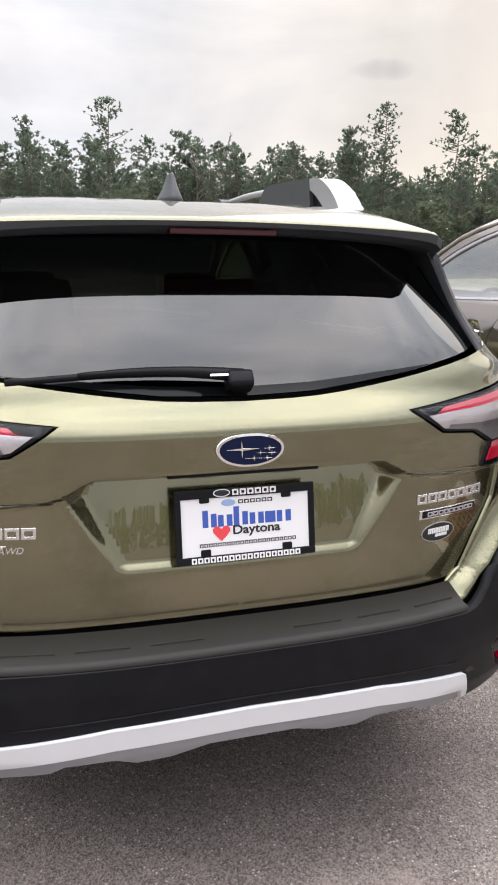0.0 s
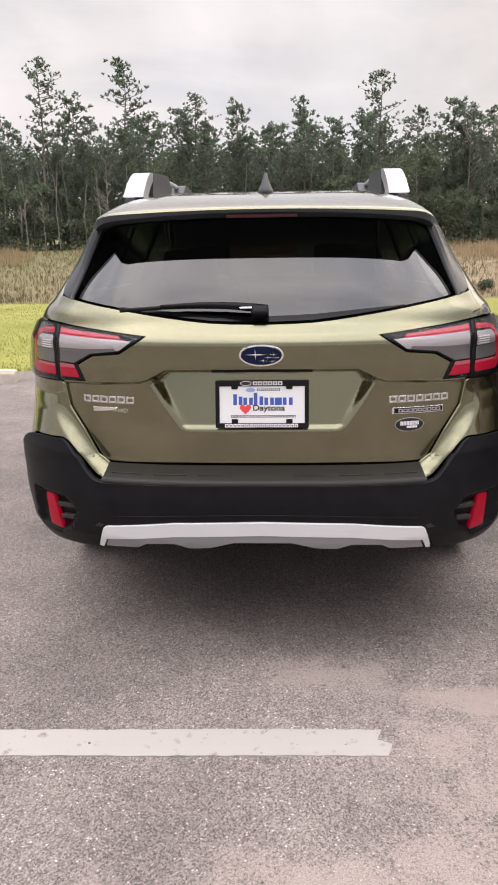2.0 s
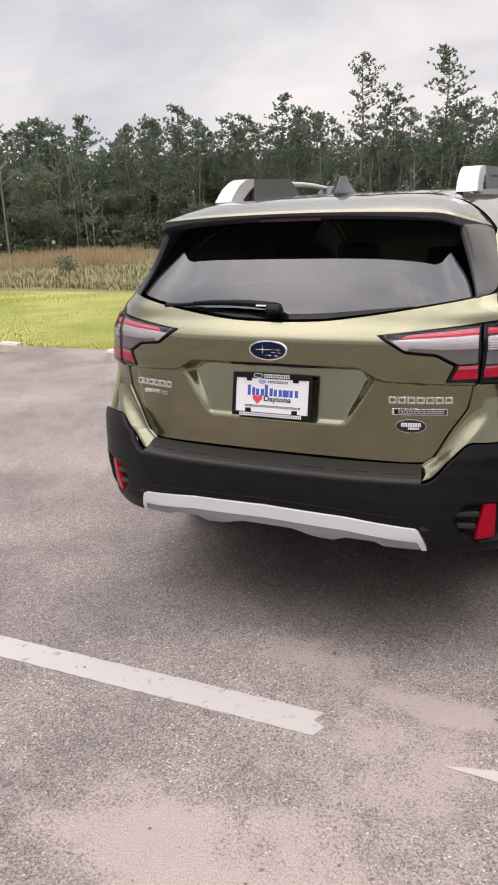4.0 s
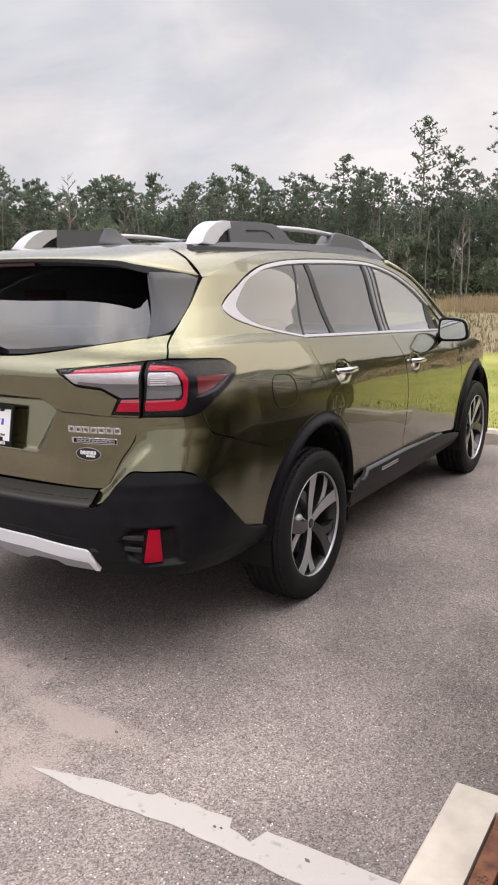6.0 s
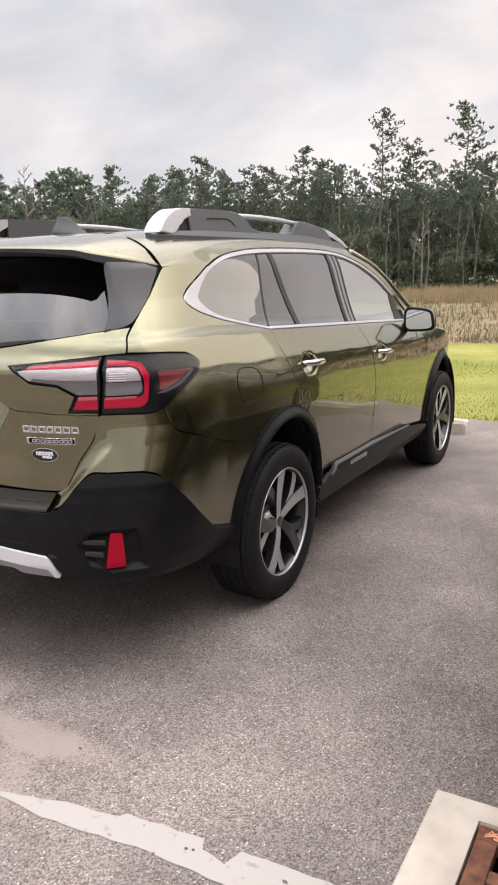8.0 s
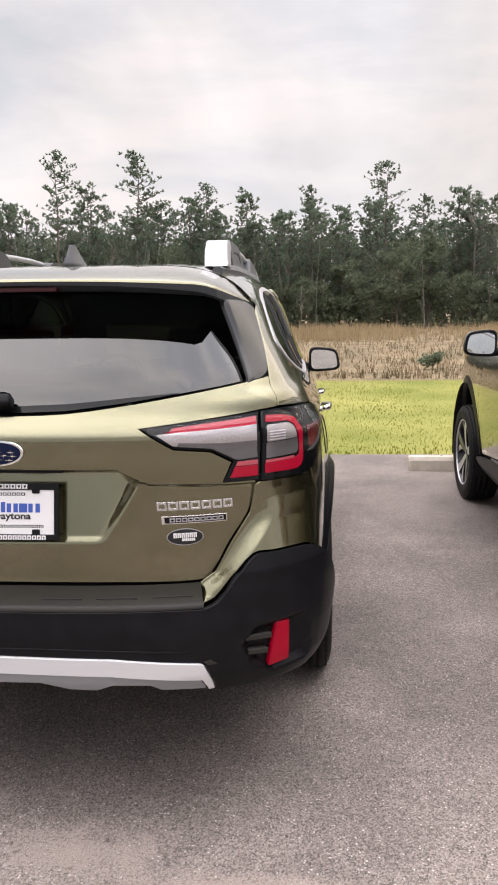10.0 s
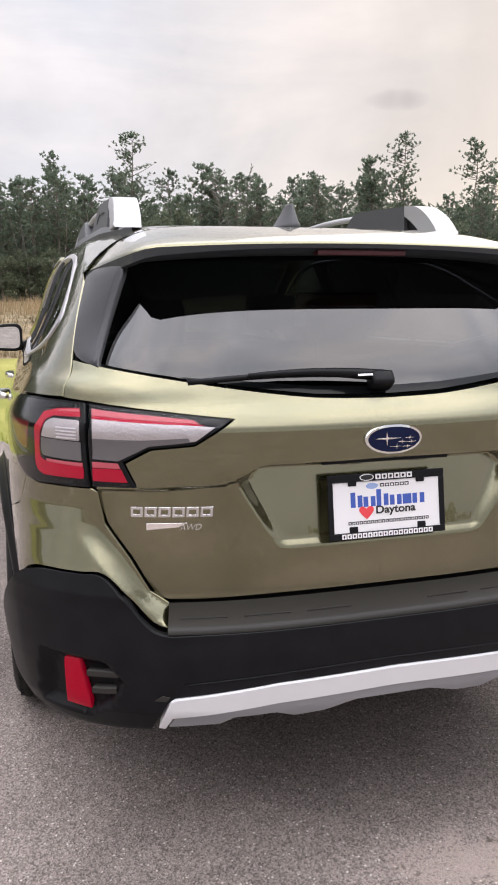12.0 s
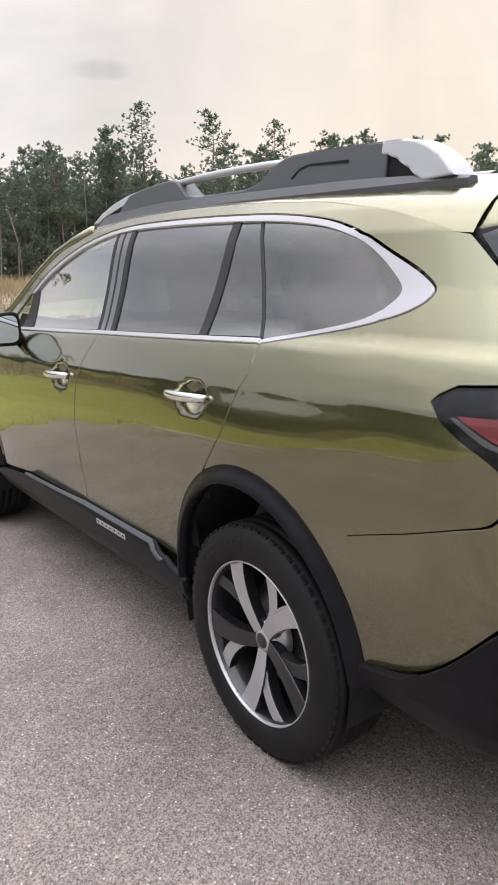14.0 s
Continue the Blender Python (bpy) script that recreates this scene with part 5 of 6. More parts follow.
    for k in range(49):
        x = -0.665 + 1.33 * k / 48
        q = abs(x) / 0.665
        edge_y = 0.190 + 0.10 * q ** 4 + 0.26 * max(0.0, (q - 0.86) / 0.14) ** 1.3
        edge_z = 1.566 - 0.022 * q ** 2 - 0.046 * max(0.0, (q - 0.80) / 0.2) ** 1.5
        root_y = 0.62
        top_z = roof_top(root_y) + 0.001 - (roof_top(root_y) - 1.494) * q ** ROOF_POWER
        ring = []
        for t in (0.0, 0.25, 0.5, 0.75, 0.94, 1.0):
            y = root_y + (edge_y - root_y) * t
            z = top_z + (edge_z - top_z) * t ** 1.6 - 0.004 * (t == 1.0)
            ring.append((x, y, z))
        ring += [(x, edge_y + 0.004, edge_z - 0.014 - 0.020 * q ** 3), (x, edge_y + 0.05, edge_z - 0.026 - 0.015 * q ** 3), (x, root_y - 0.08, min(top_z, edge_z) - 0.035)]
        rows.append(ring)
    bm = solid_loft(rows)
    sp = part("roof_spoiler", bm, [paint, UNDER_BLACK], gate, "body-coloured roof spoiler with a black underside", True)
    for p in sp.data.polygons:
        if p.normal.z < 0.1:
            p.material_index = 1
            p.use_smooth = False
    part("brake_light", box_mesh((-0.122, 0.205, 1.534), (0.122, 0.24, 1.547), 0.003), RED_HIGH, gate, "long dim red brake light under the spoiler")
    # wiper
    wiper = empty("rear_wiper", pose(0, 0, 0))
    wiper.parent = gate
    on_glass = lambda x, z, o: skin(*at_x(x, z), o - 0.012)
    pts = [on_glass(-0.482 + 0.47 * k / 8, 1.236 + 0.004 * k / 8 - 0.0 + 0.010 * math.sin(math.pi * k / 8), 0.012) for k in range(9)]
    part("wiper_blade", tube(pts, 0.0075, 6), PLASTIC, wiper, "thin black wiper blade", True)
    pts = [on_glass(-0.34 + 0.345 * k / 8, 1.250 + 0.006 * math.sin(math.pi * k / 8) - 0.008 * (k / 8) ** 2, 0.028) for k in range(9)]
    part("wiper_arm", tube(pts, [0.006 + 0.009 * k / 8 for k in range(9)], 8), PLASTIC, wiper, "black wiper arm", True)
    m = Matrix.Translation(on_glass(0.006, 1.232, 0.022)) @ Matrix.Rotation(radians(-38), 4, "X")
    part("wiper_pivot", box_mesh((-0.040, -0.024, -0.022), (0.018, 0.024, 0.016), 0.010, m), PLASTIC, wiper, "black wiper pivot cover", True)
    m = Matrix.Translation(on_glass(-0.05, 1.245, 0.042)) @ Matrix.Rotation(radians(-38), 4, "X")
    part("washer_nozzle", box_mesh((-0.022, -0.004, -0.003), (0.022, 0.004, 0.003), 0.002, m), CHROME, wiper, "small bright clip")

    # ---- badges
    if main:
        emblem = empty("emblem", pose(0, 0, 0))
        emblem.parent = gate
        panel("emblem_ring", ellipse(0, 1.097, 0.0735, 0.0355, 40), CHROME, emblem, "chrome oval ring", off=0.010, thick=0.012, cell=0.05)
        panel("emblem_field", ellipse(0, 1.097, 0.0675, 0.0305, 40), NAVY, emblem, "navy blue enamel oval", off=0.0112, thick=0.0, cell=0.05)

        def star(s, z, r, stretch):
            pts = []
            for k in range(8):
                a = radians(45 * k)
                q = r if k % 2 == 0 else r * 0.18
                pts.append((s + q * math.cos(a) * (stretch if k in (0, 4) else 1), z + q * math.sin(a)))
            panel("emblem_mark", pts, CHROME, emblem, off=0.0125, thick=0.001, cell=0.1)

        star(-0.018, 1.100, 0.018, 1.9)
        for s, z in ((0.040, 1.100), (0.020, 1.091), (0.046, 1.090), (0.004, 1.080), (0.036, 1.079)):
            star(s, z, 0.0065, 2.2)
        su, so = at_x(-0.630, 0.93)[0], at_x(-0.438, 0.93)[0]
        letters(gate, "badge_bar", su, so, 0.925, 0.024, 6, BADGE, label="chrome badge bar", stroke=0.0055)
        panel("badge_flash", [(su + 0.04, 0.892), (su + 0.115, 0.900), (su + 0.135, 0.910), (su + 0.04, 0.908)], CHROME, gate, "chrome badge flash", surface=hatch_skin, off=0.003, thick=0.003, cell=0.1)
        font = bpy.data.curves.new("badge_word", "FONT")
        font.body, font.size, font.extrude, font.shear = "AWD", 0.021, 0.0015, 0.3
        ob = new("badge_word", font)
        font.materials.append(CHROME)
        ob.parent = gate
        px, py, pz = hatch_skin(su + 0.118, 0.893, 0.004)
        ob.matrix_basis = pose(px, py, pz, 90, 0, -9)
        ob["label"] = "chrome letters on the tailgate"
        so, sk = at_x(0.428, 0.93)[0], at_x(0.640, 0.93)[0]
        letters(gate, "badge_bar", so, sk, 0.925, 0.024, 7, BADGE, label="chrome badge bar", stroke=0.0055)
        panel("badge_plate", [(so + 0.012, 0.885), (sk - 0.020, 0.885), (sk - 0.020, 0.907), (so + 0.012, 0.907)], CHROME, gate, "chrome-edged badge plate", surface=hatch_skin, off=0.002, thick=0.003, cell=0.06)
        panel("badge_plate_field", [(so + 0.020, 0.8875), (sk - 0.023, 0.8875), (sk - 0.023, 0.9045), (so + 0.020, 0.9045)], GLOSS_BLACK, gate, surface=hatch_skin, off=0.003, thick=0.0, cell=0.06)
        letters(gate, "badge_bar", so + 0.033, sk - 0.030, 0.8905, 0.011, 9, SATIN, off=0.0042, stroke=0.0026)
        sd = at_x(0.505, 0.845)[0]
        panel("dealer_sticker", ellipse(sd, 0.845, 0.050, 0.0225, 32), INK, gate, "black oval sticker", surface=hatch_skin, off=0.0015, thick=0.001, cell=0.06)
        panel("dealer_sticker_rim", ellipse(sd, 0.845, 0.0525, 0.0250, 32), SATIN, gate, surface=hatch_skin, off=0.0008, thick=0.001, cell=0.06)
        letters(gate, "sticker_bar", sd - 0.034, sd + 0.034, 0.843, 0.014, 6, WHITE, off=0.0022, stroke=0.004)
        letters(gate, "sticker_bar", sd - 0.010, sd + 0.028, 0.833, 0.008, 7, WHITE, off=0.0022)

        # ---- licence plate in its frame, tilted with the recess
        pm = Matrix.Translation((0, 0.0125, 0.928)) @ Matrix.Rotation(radians(90 - 10), 4, "X")
        hold = empty("licence_plate", pm)
        hold.parent = gate
        part("plate", prism(rounded([(-0.1525, -0.076), (0.1525, -0.076), (0.1525, 0.076), (-0.1525, 0.076)], 0.01, 3), 0.002), WHITE, hold, "white dealer plate")
        bm = bmesh.new()
        for lo, hi in (((-0.1575, 0.060, 0), (0.1575, 0.080, 0.006)), ((-0.1575, -0.080, 0), (0.1575, -0.064, 0.006)), ((-0.1575, -0.064, 0), (-0.1435, 0.060, 0.006)), ((0.1435, -0.064, 0), (0.1575, 0.060, 0.006))):
            add_box(bm, lo, hi, 0.0025)
        for sx in (-0.092, 0.092):
            for sz in (0.060, -0.060):
                add_box(bm, (sx - 0.011, sz - 0.010, 0.001), (sx + 0.011, sz + 0.010, 0.005), 0.003)
        part("plate_frame", bm, PLASTIC, hold, "black plastic plate frame")

        def bars(x0, x1, y0, y1, n, mat, name="print_bar", z=0.0025):
            w = (x1 - x0) / n
            for k in range(n):
                part(name, prism(hollow(x0 + w * (k + 0.09), x0 + w * (k + 0.91), y0, y1, (y1 - y0) * 0.27), z), mat, hold)

        bars(-0.032, 0.070, 0.0635, 0.0765, 6, WHITE, "frame_bar", 0.0068)
        part("frame_oval", prism(ellipse(-0.054, 0.070, 0.019, 0.0085, 24), 0.0068), WHITE, hold)
        part("frame_oval_field", prism(ellipse(-0.054, 0.070, 0.0165, 0.0065, 24), 0.0072), INK, hold)
        part("print_oval", prism(ellipse(-0.039, 0.0475, 0.016, 0.0075, 24), 0.0025), PALE_BLUE, hold)
        bars(-0.018, 0.062, 0.044, 0.0525, 6, INK)
        # the big blue word, six letters as bars
        for k, (w0, w1, h1) in enumerate(((-0.097, -0.066, 0.034), (-0.063, -0.031, 0.022), (-0.028, 0.004, 0.038), (0.008, 0.040, 0.022), (0.043, 0.067, 0.022), (0.070, 0.103, 0.022))):
            part("print_bar", box_mesh((w0, -0.003, 0.0005), (w0 + 0.0125, h1, 0.0026)), BLUE, hold)
            part("print_bar", box_mesh((w1 - 0.0125, -0.003, 0.0005), (w1, min(h1, 0.026), 0.0026)), BLUE, hold)
        heart = [(0, -0.016), (0.011, -0.006), (0.019, 0.004), (0.019, 0.011), (0.014, 0.016), (0.007, 0.016), (0, 0.010), (-0.007, 0.016), (-0.014, 0.016), (-0.019, 0.011), (-0.019, 0.004), (-0.011, -0.006)]
        part("print_heart", prism([(x - 0.056, y - 0.018) for x, y in heart], 0.0034), HEART, hold, "red heart")
        for body_, size_, px, py in (("Daytona", 0.030, -0.032, -0.0215),):
            cu = bpy.data.curves.new("print_word", "FONT")
            cu.body, cu.size, cu.extrude, cu.offset = body_, size_, 0.0004, 0.0006
            ob = new("print_word", cu)
            cu.materials.append(INK)
            ob.parent = hold
            ob.matrix_basis = pose(px, py, 0.0030) @ Matrix.Diagonal((1.06, 0.9, 1, 1))
            ob["label"] = "black printed word"
        bars(-0.106, 0.114, -0.0455, -0.0375, 22, INK)
        bars(-0.126, 0.122, -0.0785, -0.0665, 18, WHITE, "frame_bar", 0.0068)

    # ---- tail lamps: the tailgate's half and the wing's half
    for g in BOTH:
        lamp = empty("tail_lamp", pose(0, 0, 0))
        lamp.parent = root

        def lens(name, poly, mat, off, label="", thick=0.004, cell=0.025):
            panel(name, poly, mat, lamp, label, (g,), off=off, thick=thick, cell=cell)

        inner = X((0.395, 1.158), (0.55, 1.174), (0.703, 1.188), (0.712, 1.10), (0.706, 0.998), (0.613, 0.999), (0.642, 1.058), (0.583, 1.092), (0.482, 1.103))
        lens("housing", inner, GLOSS_BLACK, 0.004, "gloss black lamp housing", 0.02)
        lens("reflector_bowl", X((0.435, 1.142), (0.56, 1.152), (0.700, 1.160), (0.703, 1.066), (0.645, 1.064), (0.580, 1.100), (0.478, 1.110)), LAMP_BACK, 0.0055, "bright lamp reflector")
        lens("smoked_band", X((0.495, 1.118), (0.60, 1.112), (0.702, 1.112), (0.703, 1.064), (0.648, 1.062), (0.582, 1.098), (0.490, 1.108)), LAMP_GREY, 0.0068)
        lens("red_strip", X((0.480, 1.158), (0.56, 1.166), (0.698, 1.178), (0.699, 1.164), (0.56, 1.156), (0.470, 1.150)), PINK_LENS, 0.0068, "pale red lens strip")
        lens("pale_strip", X((0.470, 1.149), (0.56, 1.155), (0.699, 1.163), (0.700, 1.157), (0.56, 1.150), (0.458, 1.146)), RED_LENS, 0.0066, "red lens line")
        lens("pale_block", X((0.650, 1.056), (0.704, 1.057), (0.704, 1.044), (0.645, 1.044)), PINK_LENS, 0.0064, "pale red lens line")
        lens("red_block", X((0.643, 1.042), (0.704, 1.042), (0.704, 1.012), (0.630, 1.012)), RED_LENS, 0.0065, "red lens block")
        lens("clear_cover", rounded(X((0.402, 1.158), (0.55, 1.172), (0.702, 1.186), (0.710, 1.10), (0.704, 1.001), (0.618, 1.002), (0.646, 1.062), (0.585, 1.096), (0.484, 1.107)), 0.006, 2), LENS, 0.011, "clear outer lens", 0.0)
        outer = X((0.714, 1.190), (0.754, 1.192)) + Y((0.281, 1.190), (0.358, 1.186), (0.445, 1.178), (0.481, 1.157), (0.495, 1.145), (0.461, 1.112), (0.412, 1.080), (0.361, 1.054), (0.321, 1.027), (0.287, 1.005), (0.258, 0.994), (0.232, 0.991)) + X((0.788, 0.994), (0.714, 0.996), (0.720, 1.10))
        lens("wing_housing", outer, GLOSS_BLACK, 0.008, "gloss black lamp housing", 0.026)
        c_shape = X((0.722, 1.178), (0.766, 1.174)) + Y((0.237, 1.162), (0.246, 1.127), (0.241, 1.077), (0.233, 1.038), (0.223, 1.021), (0.206, 1.014)) + X((0.722, 1.016), (0.722, 1.044)) + Y((0.202, 1.046), (0.219, 1.052), (0.227, 1.070), (0.229, 1.110), (0.222, 1.144), (0.205, 1.157)) + X((0.764, 1.158), (0.722, 1.160))
        lens("red_bracket", rounded(c_shape, 0.004, 2), RED_LENS, 0.011, "bright red C-shaped lens")
        lens("pale_strip", X((0.722, 1.176), (0.764, 1.172), (0.768, 1.168), (0.722, 1.171)), PINK_LENS, 0.0122, "pale pink lens strip")
        lens("pale_bracket", X((0.724, 1.053), (0.770, 1.053)) + Y((0.202, 1.053), (0.200, 1.047)) + X((0.724, 1.045)), PINK_LENS, 0.0108, "pale red lens")
        lens("clear_bowl", rounded(X((0.726, 1.152)) + Y((0.203, 1.151), (0.216, 1.140), (0.223, 1.104)) + X((0.727, 1.104)), 0.006, 2), LAMP_BACK, 0.0105, "bright lamp reflector")
        for zr in (1.108, 1.116, 1.124, 1.132):
            lens("lamp_rib", X((0.734, zr), (0.776, zr - 0.001), (0.776, zr + 0.002), (0.734, zr + 0.003)), SILVER, 0.0125)
        lens("smoked_bowl", X((0.726, 1.101)) + Y((0.223, 1.101), (0.221, 1.072), (0.210, 1.060)) + X((0.726, 1.058)), LAMP_GREY, 0.0105)
        lens("side_marker", Y((0.422, 1.127), (0.278, 1.132), (0.276, 1.068), (0.293, 1.068), (0.345, 1.087)), RED_DARK, 0.0105, "dark red side marker")
        lens("marker_edge", Y((0.436, 1.122), (0.424, 1.124), (0.343, 1.081), (0.263, 1.056), (0.291, 1.055), (0.357, 1.075)), RAIL_GREY, 0.0105, "grey edge under the side marker")
        cover = X((0.717, 1.187), (0.754, 1.189)) + Y((0.281, 1.187), (0.358, 1.183), (0.443, 1.175), (0.478, 1.155), (0.490, 1.145), (0.458, 1.113), (0.410, 1.082), (0.360, 1.057), (0.321, 1.030), (0.289, 1.008), (0.258, 0.997), (0.232, 0.994)) + X((0.788, 0.997), (0.717, 0.999), (0.723, 1.10))
        lens("clear_cover", cover, LENS, 0.015, "clear outer lens", 0.0)

    # ---- body side
    for g in BOTH:
        side = (g,)
        top = [(0.63 + 0.0554 * k, roof_edge(0.63 + 0.0554 * k) + 0.002) for k in range(51)]
        chrome_out = [(3.30, 1.165), (3.10, 1.315), (2.90, 1.420), (2.60, 1.522), (2.30, 1.573), (1.90, 1.584), (1.40, 1.575), (1.10, 1.550), (0.92, 1.510), (0.78, 1.455), (0.66, 1.405), (0.605, 1.362), (0.655, 1.318), (0.78, 1.280), (0.92, 1.252), (1.14, 1.214)]
        rear_arch = arch(REAR_AXLE, 0.428, 0.502, 58, 163)
        quarter = Y(*top) + Y(*flow(chrome_out, 4)) + Y((1.155, 1.107), (1.215, 0.965), (1.315, 0.84)) + Y(*rear_arch[1:]) \
            + Y(*flow([(0.72, 0.7915), (0.56, 0.8400), (0.536, 0.8475), (0.412, 0.8885), (0.350, 0.9085), (0.325, 0.9270), (0.304, 0.962), (0.291, 1.001)])) + Y((0.321, 1.022), (0.361, 1.049), (0.412, 1.075), (0.465, 1.108), (0.502, 1.145), (0.486, 1.162), (0.448, 1.183), (0.358, 1.191), (0.281, 1.195)) \
            + X((0.764, 1.199), (0.748, 1.24), (0.736, 1.278), (0.728, 1.312), (0.708, 1.385), (0.676, 1.484))
        panel("rear_wing", quarter, paint, root, "", side, cell=0.016)
        # doors: the metal below the windows
        rear_door = Y((1.147, 1.212), (2.185, 1.170), (2.262, 1.0), (2.300, 0.82), (2.278, 0.478), (1.70, 0.482), (1.56, 0.47)) + Y(*[p for p in arch(REAR_AXLE, 0.430, 0.505, 0, 56) if p[1] > 0.47]) + Y((1.320, 0.842), (1.221, 0.965), (1.161, 1.107))

        def door_skin(s, z, off=0.0):
            y = outline(abs(s), z)[1]
            d = 0.0
            for y0, zh in ((1.30, 1.050), (2.335, 1.005)):
                r = math.hypot((y - y0 - 0.10) / 0.095, (z - zh + 0.012) / 0.060)
                d -= 0.036 * max(0.0, 1 - r * r) ** 1.5
            return skin(s, z, off + d)

        panel("rear_door", rear_door, paint, root, "", side, surface=door_skin, cell=0.016)
        front_door = Y((2.193, 1.170), (3.20, 1.125), (3.33, 1.08), (3.41, 0.885), (3.46, 0.72), (3.37, 0.42), (2.95, 0.465), (2.286, 0.478), (2.308, 0.82), (2.270, 1.0))
        panel("front_door", front_door, paint, root, "", side, surface=door_skin, cell=0.02)
        front_arch = arch(FRONT_AXLE, 0.445, 0.520, 170, 5)
        wing = Y((3.34, 1.08), (3.55, 1.065), (3.95, 1.02), (4.35, 0.95), (4.52, 0.88), (4.55, 0.60), (4.45, 0.45)) + Y(*reversed(front_arch)) + Y((3.42, 0.46), (3.468, 0.72), (3.418, 0.885))
        panel("front_wing", wing, paint, root, "", side, cell=0.04)
        # bright window surround and the panes
        surround = empty("window_surround", pose(0, 0, 0))
        surround.parent = root
        inner_line = [(1.145, 1.226), (0.92, 1.266), (0.79, 1.297), (0.722, 1.335), (0.706, 1.366), (0.745, 1.400), (0.83, 1.452), (0.93, 1.493), (1.10, 1.530), (1.40, 1.553), (1.90, 1.562), (2.29, 1.552), (2.58, 1.502), (2.87, 1.402), (3.05, 1.310)]
        panel("bright_frame", Y(*flow([(3.10, 1.300), (2.90, 1.408), (2.60, 1.510), (2.30, 1.565), (1.90, 1.577), (1.40, 1.569), (1.10, 1.545), (0.925, 1.505), (0.785, 1.450), (0.665, 1.400), (0.612, 1.362), (0.66, 1.322), (0.78, 1.285), (0.92, 1.256), (1.145, 1.217)], 4)) + Y(*flow(inner_line, 4)), SATIN, surround, "bright satin metal window trim", side, off=0.004, thick=0.012, cell=0.04)
        panel("belt_strip", Y((1.155, 1.218), (2.19, 1.176), (3.10, 1.137), (3.10, 1.147), (2.19, 1.187), (1.155, 1.229)), SATIN, surround, "bright belt line strip", side, off=0.005, thick=0.012, cell=0.05)
        for nm, poly in (("quarter_gap", [(1.368, 1.551), (1.356, 1.550), (1.155, 1.230), (1.167, 1.229)]), ("pillar_trim", [(2.32, 1.548), (2.185, 1.558), (2.095, 1.190), (2.225, 1.185)]), ("glass_divider", [(1.515, 1.554), (1.475, 1.553), (1.445, 1.217), (1.487, 1.216)]),
                         ("corner_trim", [(3.08, 1.292), (3.02, 1.316), (2.965, 1.150), (3.10, 1.146)])):
            panel(nm, Y(*poly), PILLAR_BLACK if nm == "pillar_trim" else SEAL, root, "gloss black pillar trim" if nm == "pillar_trim" else "", side, off=-0.003, thick=0.008, cell=0.05)
        for poly in ([(2.205, 1.557), (2.178, 1.557), (2.088, 1.190), (2.116, 1.190)], [(2.325, 1.548), (2.306, 1.549), (2.212, 1.186), (2.232, 1.185)], [(2.262, 1.553), (2.254, 1.554), (2.162, 1.188), (2.170, 1.188)]):
            panel("window_seal", Y(*poly), SEAL, root, "", side, off=-0.001, thick=0.008, cell=0.05)
        panel("quarter_window", Y(*flow([(1.352, 1.552), (1.10, 1.532), (0.93, 1.495), (0.83, 1.454), (0.743, 1.402), (0.704, 1.366), (0.720, 1.333), (0.79, 1.295), (0.92, 1.264), (1.15, 1.226)])), SIDE_GLASS, root, "dark tinted side glass", side, off=-0.006, thick=0.0, cell=0.06)
        panel("rear_door_window", Y((2.19, 1.557), (1.512, 1.554), (1.484, 1.216), (2.10, 1.190)), SIDE_GLASS, root, "dark tinted side glass", side, off=-0.008, thick=0.0, cell=0.06)
        panel("fixed_window", Y((1.478, 1.553), (1.370, 1.551), (1.170, 1.230), (1.448, 1.217)), SIDE_GLASS, root, "dark tinted side glass", side, off=-0.008, thick=0.0, cell=0.06)
        panel("front_door_window", Y((2.31, 1.550), (2.58, 1.504), (2.87, 1.404), (3.025, 1.318), (2.97, 1.150), (2.22, 1.186)), CLEAR_GLASS, root, "clear greenish side glass", side, off=-0.008, thick=0.0, cell=0.06)
        # cladding round the arches
        for nm, ax in (("rear", REAR_AXLE), ("front", FRONT_AXLE)):
            a0, a1 = (-4, 178) if nm == "rear" else (0, 176)
            o, i = arch(ax, 0.447, 0.522, a0, a1, 26), arch(ax, 0.400, 0.470, a1, a0, 26)

            def flare(s, z, off=0.0, ax=ax):
                x, y = outline(abs(s), z)
                r = math.hypot((y - ax) / 0.447, (z - 0.36) / 0.522)
                q = max(0.0, min(1.0, (1.0 - r) / 0.10))
                return skin(s, z, off + (0.024 if main else 0.006) * q * q * (3 - 2 * q))

            panel("arch_cladding", Y(*o) + Y(*i), PLASTIC, root, "black plastic wheel arch cladding", side, surface=flare, off=0.003, thick=0.045, cell=0.010)
        # sill cladding
        def sill_skin(s, z, off=0.0):
            return skin(s, z, off + 0.030 * max(0.0, min(1.0, (0.490 - z) / 0.035)) ** 0.6 - 0.05 * max(0.0, 0.36 - z) / 0.1)
        panel("sill_cladding", Y((1.50, 0.405), (1.585, 0.425), (1.70, 0.488), (2.30, 0.487), (2.95, 0.470), (3.06, 0.43), (3.43, 0.385), (3.44, 0.30), (1.50, 0.30)), PLASTIC, root, "black plastic sill cladding", side, surface=sill_skin, off=0.002, thick=0.03, cell=0.02)
        # the ridge's highlight is put into its colour: paler than the black cladding
        panel("sill_ridge", Y((1.62, 0.447), (1.715, 0.490), (2.30, 0.490), (2.95, 0.473), (2.96, 0.461), (2.30, 0.477), (1.72, 0.477), (1.64, 0.438)), RAIL_GREY, root, "", side, surface=sill_skin, off=0.010, thick=0.01, cell=0.03)
